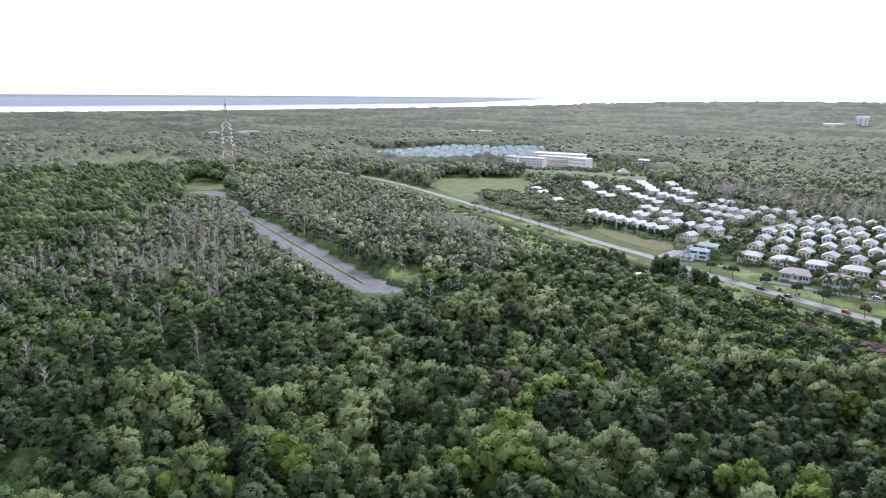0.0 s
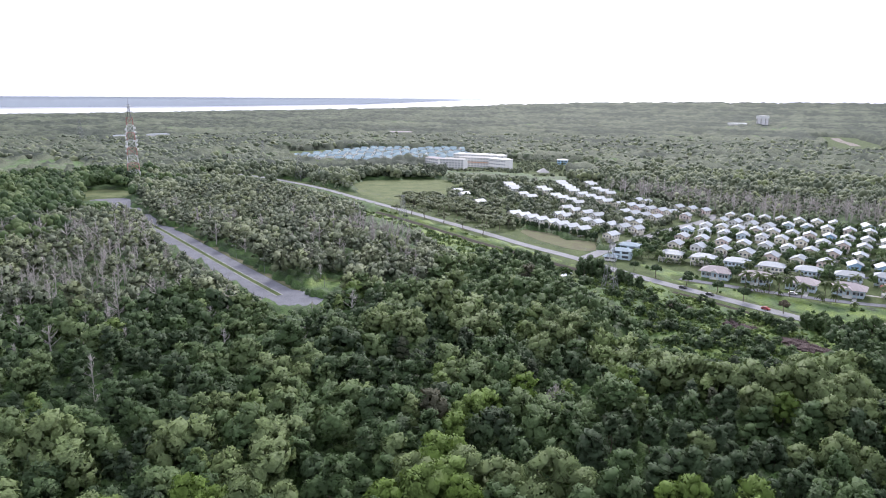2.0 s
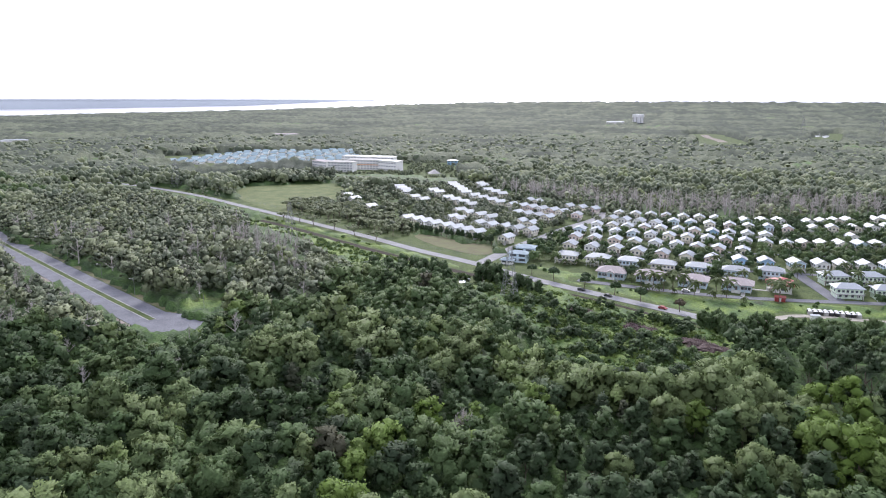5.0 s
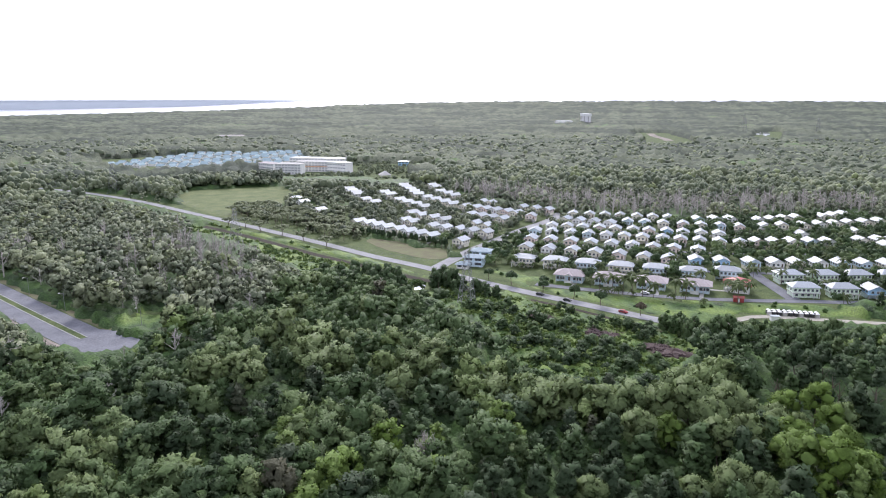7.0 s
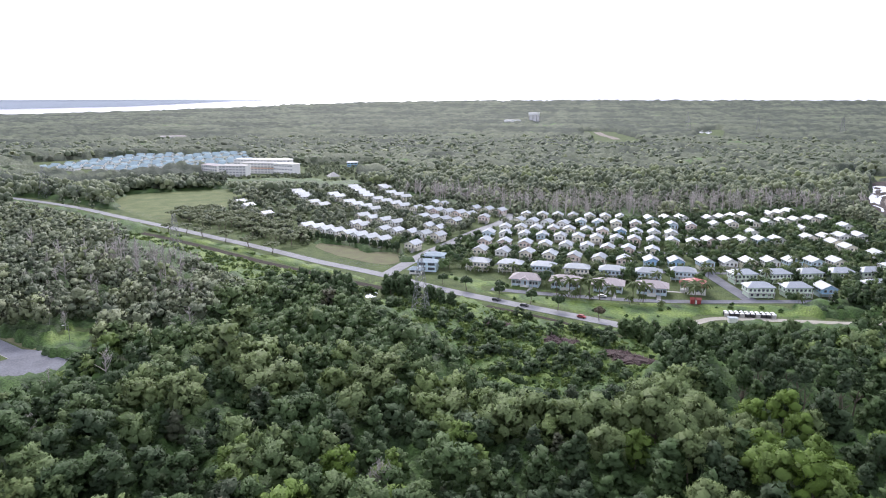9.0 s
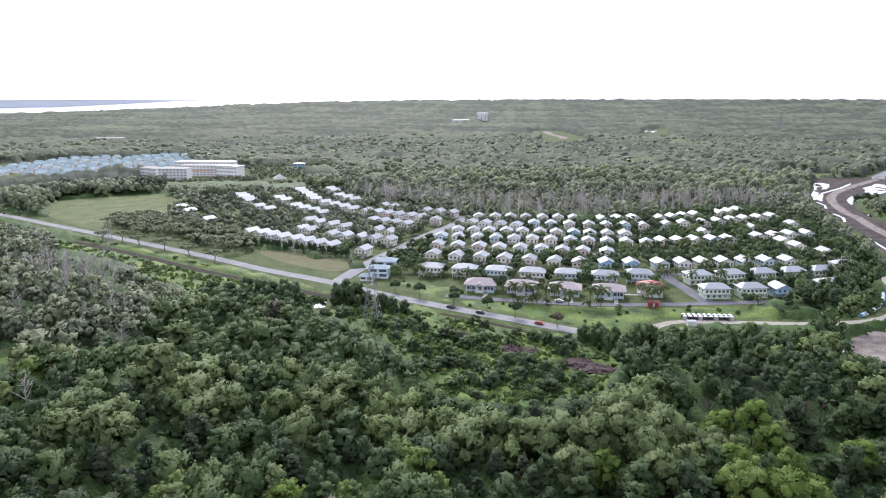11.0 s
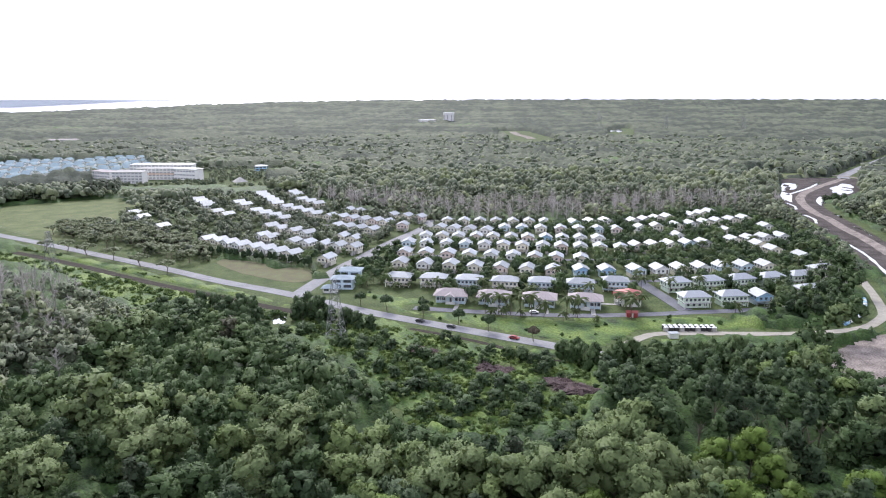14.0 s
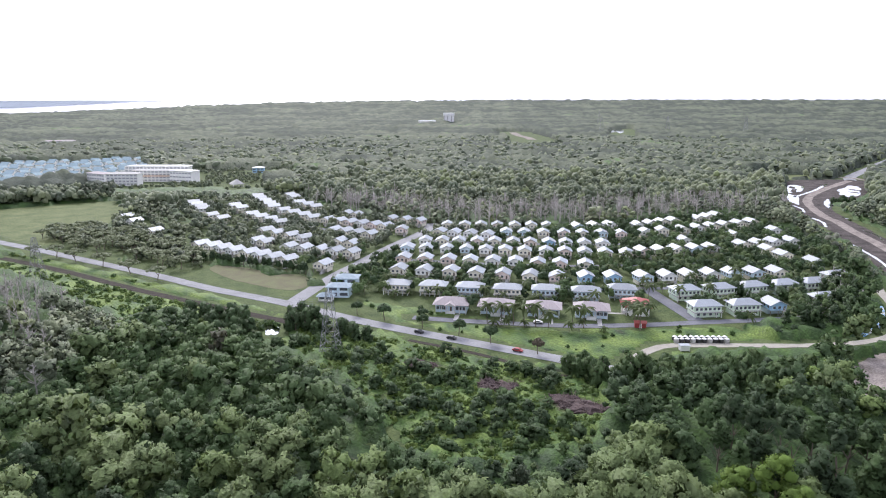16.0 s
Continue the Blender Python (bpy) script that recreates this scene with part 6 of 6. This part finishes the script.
# second entry: far trees, in the haze-greyed leaves
for _k, (_mat, _w) in enumerate(((M_LEAF, "dark round mango-like trees between the houses"), (M_HAZELEAF, "dark olive round trees between the far houses"))):
    _q = (ry_ > 520) == bool(_k)
    wood("village_trees", SLIM, rx_[_q], ry_[_q], rr_[_q], 2.4 + rr_[_q] * 1.35, rt_[_q], _mat, _w, seed=96 + _k, slender=rr_[_q] < 0)


def palm_meshes(seed):
    r = np.random.default_rng(seed)
    vs, fs = [], []
    n = 0
    for k in range(16):
        a, up = k * 2.4 + r.uniform(-0.2, 0.2), r.uniform(-0.2, 0.9)
        prev = None
        for j in range(6):
            s = j / 5
            rr_ = 3.0 * s
            z = 3.0 * (up * s - 0.75 * s * s)
            w = 0.5 * math.sin(math.pi * min(0.92, s * 0.8 + 0.15))
            c, q = math.cos(a), math.sin(a)
            pts = [(c * rr_ - q * w, q * rr_ + c * w, z - w * 0.5), (c * rr_, q * rr_, z), (c * rr_ + q * w, q * rr_ - c * w, z - w * 0.5)]
            vs += pts
            if prev is not None:
                for e in (0, 1):
                    fs += [[prev + e, prev + e + 1, n + e + 1], [prev + e, n + e + 1, n + e]]
            prev = n
            n += 3
    return np.array(vs), np.array(fs)


palms = [np_mesh("fronds", *palm_meshes(50 + k), M_PALM, 0.4) for k in range(3)]
stems = [np_mesh("stem", *joined([limb((0, 0, -0.2), (0.3, 0.1, 4.5), 0.2, 0.15, 6), limb((0.3, 0.1, 4.5), (0.5, 0.1, 9), 0.15, 0.11, 6)]), M_BARK)]


def palm(x, y, h, grow=1.3):
    t = thing("palm", "coconut palm with arching green fronds", "palm tree", "palms in the village", pose(x, y, 0, 0, 0, float(rng.uniform(0, 360))))
    shared("stem", stems[0], t, Matrix.Diagonal((h / 9, h / 9, h / 9, 1)))
    shared("fronds", palms[int(rng.integers(0, 3))], t, Matrix.Translation((0.5 * h / 9, 0.1, h)) @ Matrix.Scale(grow, 4))


for x, y in ((201, 354), (209, 345), (212, 341), (216, 338), (219, 333), (228, 328), (232, 325), (205, 349), (252, 311), (256, 318), (262, 322)):
    palm(x, y, rng.uniform(7.5, 10.5), 1.55)
gx_, gy_ = jitter(150, 430, 290, 520, 21, 41)
okp = inside(VILLAGE, gx_, gy_) & clear_of_houses(gx_, gy_, 6.0) & ~near_line(STREET, gx_, gy_, 7) & ~near_line(LANE, gx_, gy_, 5)
for x, y in list(zip(gx_[okp], gy_[okp]))[:50]:
    palm(float(x), float(y), rng.uniform(5, 9))

sx_, sy_ = jitter(150, 300, 290, 445, 8.5, 44)
oks = (inside([(166, 432), (205, 380), (250, 345), (262, 356), (215, 395), (178, 440)], sx_, sy_) | inside([(178, 374), (200, 343), (236, 310), (248, 320), (205, 362)], sx_, sy_)) & clear_of_houses(sx_, sy_, 7.0) & ~near_line(LANE, sx_, sy_, 4.0) & ~near_line(MAIN, sx_, sy_, 7)
for x, y in list(zip(sx_[oks], sy_[oks]))[:34]:
    palm(float(x), float(y), rng.uniform(2.4, 5.0), rng.uniform(0.75, 1.15))

# the row of clipped trees by the playing field, and roadside trees
hedge_crown = np_mesh("crown", *crown(70, 12, 1, 26, 0.16, flat=1.0, spread=0.55), M_LEAF, 0.2)
road_crown = np_mesh("crown", *crown(71, 12, 1, 30, 0.15, flat=0.7), M_LEAF, 0.24)
rust_crown = np_mesh("crown", *crown(72, 12, 1, 30, 0.15, flat=0.7), M_LEAF, 0.05)
small_stem = np_mesh("trunk", *trunk(75, 5, 0.16), M_BARK)


def park_tree(x, y, wide, high, me, word, group, base=0.35):
    t = thing("tree", word, "tree", group, pose(x, y, 0, 0, 0, float(rng.uniform(0, 360))))
    k = high / 5.5
    shared("trunk", small_stem, t, Matrix.Diagonal((k, k, k, 1)))
    half = high * (1 - base) / 2
    shared("crown", me, t, Matrix.Translation((0, 0, high - half)) @ Matrix.Diagonal((wide, wide, half * 1.1, 1)))


for k in range(16):
    s = k / 15
    park_tree(119 + 42 * s + rng.uniform(-0.7, 0.7), 543 - 64 * s + rng.uniform(-0.7, 0.7), 1.9, rng.uniform(6.0, 8.0), hedge_crown, "upright dark green tree in a row", "trees beside the playing field", 0.15)
for x, y, w, h in ((163, 381, 3.2, 8), (172, 362, 2.8, 7), (181, 346, 2.9, 7.5), (187, 331, 3.0, 8), (156, 396, 2.6, 6.5), (178, 372, 2.6, 6)):
    park_tree(x, y, w, h, road_crown, "green roadside tree with a thin trunk", "trees along the main road")
park_tree(196, 311, 2.4, 7, rust_crown, "rust-brown roadside tree with a thin trunk", "trees along the main road")
# tall dark trees between the pond, the pylon and the road
grove_crown = leafy(NEAR[1], M_LEAF, 0.27)
for x, y, w, h in ((123, 386, 3.4, 11), (127, 383, 3.8, 12), (131, 384, 3.6, 12), (125, 396, 3.2, 10), (130, 397, 3.4, 11), (134, 394, 3.0, 9.5), (137, 369, 3.2, 9.5), (140, 363, 3.4, 9), (144, 358, 2.8, 8), (105, 402, 3.6, 10.5), (103, 412, 3.8, 11), (128, 376, 2.8, 8), (99, 402, 4.0, 11), (96, 412, 4.0, 11), (104, 391, 3.6, 9.5), (100, 394, 3.8, 10), (121, 388, 3.4, 9.5), (133, 377, 3.2, 9), (107, 411, 3.4, 9), (93, 421, 4.0, 10), (88, 430, 4.0, 10), (140, 374, 2.8, 8), (92, 406, 4.0, 10), (85, 415, 4.0, 10), (78, 424, 4.2, 10), (71, 433, 4.0, 9), (98, 385, 3.8, 9), (92, 393, 4.0, 10), (110, 371, 3.2, 5.5), (117, 368, 3.0, 5.5), (103, 377, 3.4, 7)):
    park_tree(x, y, w, h, grove_crown, "tall dark green tree beside the pond", "trees round the pond", 0.12)
bend_crowns = [leafy(NEAR[k], M_LEAF, 0.3 + 0.04 * k) for k in (0, 3, 2)]
bnx, bny = jitter(192, 262, 240, 292, 6.2, 81)
_okn = near_line([(198, 286), (214, 272), (232, 252), (250, 236)], bnx, bny, 13) & ~near_line(TRACK, bnx, bny, 9) & ~near_line(MAIN[1:], bnx, bny, 7.5)
for x, y in zip(bnx[_okn], bny[_okn]):
    h = float(min(rng.uniform(9.5, 12.5), 4.6 + 0.27 * max(0.0, 284 - y) + (4.0 if x < 212 else 0.0)))
    park_tree(float(x), float(y), float(rng.uniform(3.0, 4.2)), h, bend_crowns[int(rng.integers(0, 3))], "tall green tree hiding the bend of the road", "trees at the bend", 0.1)

# great dark trees between the meadow and the estate
great = [leafy(NEAR[k], M_HAZELEAF, 0.2) for k in (1, 3)]
for k in range(20):
    x, y = -6 + 5.4 * k + float(rng.uniform(-3, 3)), 872 + 2.2 * (k % 3) * 9 + float(rng.uniform(-4, 4)) + 0.25 * k
    park_tree(x, y, float(rng.uniform(6.0, 8.0)), float(rng.uniform(13, 18)), great[k % 2], "great dark broad-crowned tree beyond the meadow", "great trees beyond the meadow", 0.1)

# spreading umbrella trees along the road and on the rough grass behind it
umbrella = np_mesh("crown", *crown(73, 17, 1, 40, 0.085, flat=0.42, spread=0.82, lobe=(0.16, 0.26)), M_HAZELEAF, 0.5, smooth=True)
fork = np_mesh("trunk", *joined([limb((0, 0, -0.1), (0.6, 0.2, 2.2), 0.2, 0.15, 6), limb((0.6, 0.2, 2.2), (2.2, 0.6, 4.6), 0.13, 0.06), limb((0.6, 0.2, 2.2), (-1.6, -0.9, 4.6), 0.13, 0.06), limb((0.6, 0.2, 2.2), (0.2, 1.9, 4.8), 0.12, 0.05), limb((0.6, 0.2, 2.2), (0.6, -1.6, 4.8), 0.12, 0.05)]), M_BARK)
UMB_X = jitter(20, 150, 500, 700, 12.5, 48)
_side = ~near_line(MAIN, *UMB_X, 5.5) & inside(ROUGH, *UMB_X)
for x, y in list(zip(UMB_X[0][_side], UMB_X[1][_side]))[:60]:
    w, h = float(rng.uniform(4.2, 6.4)), float(rng.uniform(6.2, 8.6))
    t = thing("umbrella_tree", "spreading umbrella-shaped tree with a thin forked trunk", "tree", "umbrella trees along the road", pose(float(x), float(y), 0, 0, 0, float(rng.uniform(0, 360))))
    shared("trunk", fork, t, Matrix.Diagonal((h / 5.6, h / 5.6, h / 5.6, 1)))
    shared("crown", umbrella, t, Matrix.Translation((0, 0, h - w * 0.3)) @ Matrix.Diagonal((w, w, w * 0.72, 1)))

ux_, uy_ = jitter(15, 150, 505, 720, 9.0, 97)
oku = (inside(ROUGH, ux_, uy_) | inside([(66, 694), (94, 642), (114, 590), (128, 590), (112, 650), (84, 712)], ux_, uy_)) & ~near_line(MAIN, ux_, uy_, 17) & (np.random.default_rng(98).random(len(ux_)) < 0.42) & clear_of_houses(ux_, uy_, 6)
ur_ = np.random.default_rng(99).uniform(2.6, 5.0, oku.sum())
wood("rough_ground_trees", SLIM, ux_[oku], uy_[oku], ur_, 2.5 + ur_ * 1.3, np.random.default_rng(100).choice([0.18, 0.22, 0.3, 0.45], oku.sum()), M_HAZELEAF, "dark olive trees on the rough grass behind the road", seed=101, slender=ur_ < 0)
for x, y, w, h in ((50, 583, 6.0, 8.5), (63, 562, 5.6, 8.2), (75, 534, 5.6, 8.2), (86, 511, 5.0, 7.6), (40, 604, 5.0, 8.0), (28, 612, 4.6, 7.5)):
    t = thing("umbrella_tree", "spreading umbrella-shaped tree overhanging the main road", "tree", "umbrella trees along the road", pose(x, y, 0, 0, 0, float(rng.uniform(0, 360))))
    shared("trunk", fork, t, Matrix.Diagonal((h / 5.6, h / 5.6, h / 5.6, 1)))
    shared("crown", umbrella, t, Matrix.Translation((0, 0, h - w * 0.3)) @ Matrix.Diagonal((w, w, w * 0.72, 1)))

# tall belt between the last houses and the gravel track
bx_, by_ = jitter(280, 410, 255, 325, 6.4, 63)
okb = inside(BELT, bx_, by_) & ~near_line(TRACK, bx_, by_, 9.5) & ~near_line(TRACK[7:], bx_, by_, 15) & clear_of_houses(bx_, by_, 7)
bx_, by_ = bx_[okb], by_[okb]
br_ = np.random.default_rng(64).uniform(2.2, 4.0, len(bx_))
wood("belt_trees", MID, bx_, by_, br_, 6 + br_ * 1.5, np.random.default_rng(65).uniform(0.15, 0.45, len(bx_)), M_LEAF, "tall green trees between houses and gravel track", seed=66)
bare_wood("belt_dead_trees", bx_[::2] + 2.5, by_[::2] + 2, np.linspace(9.0, 13.0, len(bx_[::2])), "grey bare trees among the green belt", 67)

_kx, _ky = np.array([676.0, 684, 692, 688, 680, 698]), np.array([472.0, 474, 480, 468, 480, 474])
wood("bank_shrubs", MID, _kx, _ky, np.full(6, 4.6), np.array([6.5, 8, 7, 8, 6, 7]), np.full(6, 0.26), M_LEAF, "dark green bushes on the bank of the pond", "shrubs", seed=91)
# shrubs of the clearing and verges
sx, sy = jitter(-16, 215, 240, 640, 2.5, 51)
oks = inside(CLEARING, sx, sy) & ~piles(sx, sy, 1.4) & (np.hypot((sx - 114) / 10, (sy - 391) / 14) > 1) & ~near_line(MAIN, sx, sy, 8) & ~near_line(CANAL, sx, sy, 6.5) & ~near_line(CREEK, sx, sy, 2.5) & ~near_line(MAIN, sx + (sx - 10) * 0.03, sy + (sy - 50) * 0.03, 8)
oks &= (np.random.default_rng(52).random(len(sx)) < (0.85 + 0.3 * wave(sx, sy, 26, 53)) * np.where(sy > 425, 0.7, 1.0))
sx, sy = sx[oks], sy[oks]
sr = np.random.default_rng(54).uniform(0.5, 1.7, len(sx)) * np.where((np.random.default_rng(55).random(len(sx)) < 0.12) & (sy < 400), 1.9, 1)
sb = sr > 2.1
sq = np.random.default_rng(56).uniform(0.3, 0.95, len(sx))
wood("shrubs", TUFT, sx[~sb], sy[~sb], sr[~sb], sr[~sb] * 1.5, sq[~sb], M_SHRUB, "green shrubs and creepers in the clearing", "shrubs", seed=57)
wood("tall_shrubs", MID, sx[sb], sy[sb], sr[sb], sr[sb] * 1.9, np.random.default_rng(68).uniform(0.2, 0.42, sb.sum()), M_LEAF, "round dark green bushes among the creepers", "shrubs", seed=69, slender=sr[sb] < 0)
wx_, wy_ = jitter(150, 380, 235, 420, 4.2, 58)
okw = inside(VERGE, wx_, wy_) & ~near_line(MAIN, wx_, wy_, 7) & ~near_line(LANE, wx_, wy_, 5) & ~near_line(TRACK, wx_, wy_, 4)
okw &= np.random.default_rng(59).random(len(wx_)) < 0.10
wr_ = np.random.default_rng(60).uniform(0.5, 1.4, okw.sum())
wood("verge_shrubs", LITE, wx_[okw], wy_[okw], wr_, wr_ * 1.4, np.random.default_rng(61).uniform(0.2, 0.5, okw.sum()), M_SHRUB, "low green shrubs on the grassy verge", "shrubs", seed=62)


qx_, qy_ = jitter(105, 190, 245, 352, 7.6, 151)
okq = inside(CLEARING, qx_, qy_) & ~piles(qx_, qy_, 3.6) & ~near_line(MAIN, qx_, qy_, 16) & ~near_line(CREEK, qx_, qy_, 5) & (np.hypot(qx_ - 125.5, qy_ - 352) > 9)
okq &= np.random.default_rng(152).random(len(qx_)) < np.where(qy_ < 315, 0.48, 0.26)
qr_ = np.random.default_rng(153).uniform(1.9, 3.7, okq.sum())
wood("clearing_bushes", MID, qx_[okq], qy_[okq], qr_, qr_ * 1.65, np.random.default_rng(154).uniform(0.2, 0.36, okq.sum()), M_LEAF, "great round dark green bushes among the creepers", "shrubs", seed=155, slender=qr_ < 0)
_a = np.linspace(0.35, 2.8, 22)
_o = np.random.default_rng(156).uniform(0.95, 1.45, 22)
wood("pond_reeds", TUFT, 114.5 + 3.9 * _o * np.cos(_a), 393 + 7.4 * _o * np.sin(_a), np.full(22, 1.2), np.where(np.sin(_a) < 0, 1.0, 2.2), np.random.default_rng(157).uniform(0.25, 0.6, 22), M_SHRUB, "low reeds and shrubs on the bank of the pond", "shrubs", seed=158)


def brush_pile(x, y, rx, ry, spin):
    """A sprawl of cut, dried branches over low uneven heaps."""
    t = thing("brush_pile", "purple-brown sprawl of dead cut brush", "brush pile", "dead brush", pose(x, y, 0, 0, 0, spin))
    r = np.random.default_rng(int(x * 7 + y))
    p, heaps = [], []
    for k in range(9):
        a, d = r.uniform(0, 6.28), r.uniform(0.1, 0.85)
        heaps.append((rx * d * math.cos(a), ry * d * math.sin(a), r.uniform(0.25, 0.5) * min(rx, ry), r.uniform(0.9, 2.2)))
    for hx, hy, hr, hh in heaps:
        for _ in range(70):
            a, d = r.uniform(0, 6.28), math.sqrt(r.random()) * 1.5
            c = np.array([hx + hr * d * math.cos(a), hy + hr * d * math.sin(a), hh * max(0.1, 1.1 - d * 0.7) * r.uniform(0.5, 1.1)])
            e = r.normal(0, 1, 3) * [1, 1, 0.55]
            p.append(limb(c, c + e / np.linalg.norm(e) * r.uniform(0.9, 3.2), 0.1, 0.03, 3))
    shared("brushwood", np_mesh("brushwood", *joined(p), M_TWIG), t)
    v, f = ICO2
    for hx, hy, hr, hh in heaps:
        q = v * (1 + r.normal(0, 0.22, (len(v), 1))) * [hr * 1.5, hr * 1.3, hh * 0.8] + [hx, hy, 0]
        shared("mound", np_mesh("mound", q, f, M_BRUSH), t)


for x, y, rx, ry, spin in PILES:
    brush_pile(x, y, rx, ry, spin)

# power cables between the pylons, sagging
for (x0, y0, h0), (x1, y1, h1) in zip(LINE, LINE[1:]):
    for side in (-2.6, 0, 2.6):
        t = thing("power_cable", "thin grey power cable sagging between pylons", "cable", "power cables")
        bm = bmesh.new()
        rings = []
        for k in range(13):
            s = k / 12
            p = Vector((x0 + (x1 - x0) * s + side * 0.8, y0 + (y1 - y0) * s + side * 0.6, h0 * 0.8 + (h1 * 0.8 - h0 * 0.8) * s - 4 * s * (1 - s) * 5))
            rings.append([bm.verts.new(p + Vector(o)) for o in ((-0.02, 0, -0.012), (0.02, 0, -0.012), (0, 0, 0.024))])
        for lower, upper in zip(rings, rings[1:]):
            for e in range(3):
                bm.faces.new((lower[e], lower[(e + 1) % 3], upper[(e + 1) % 3], upper[e]))
        part("strand", bm, M_STEEL, t)
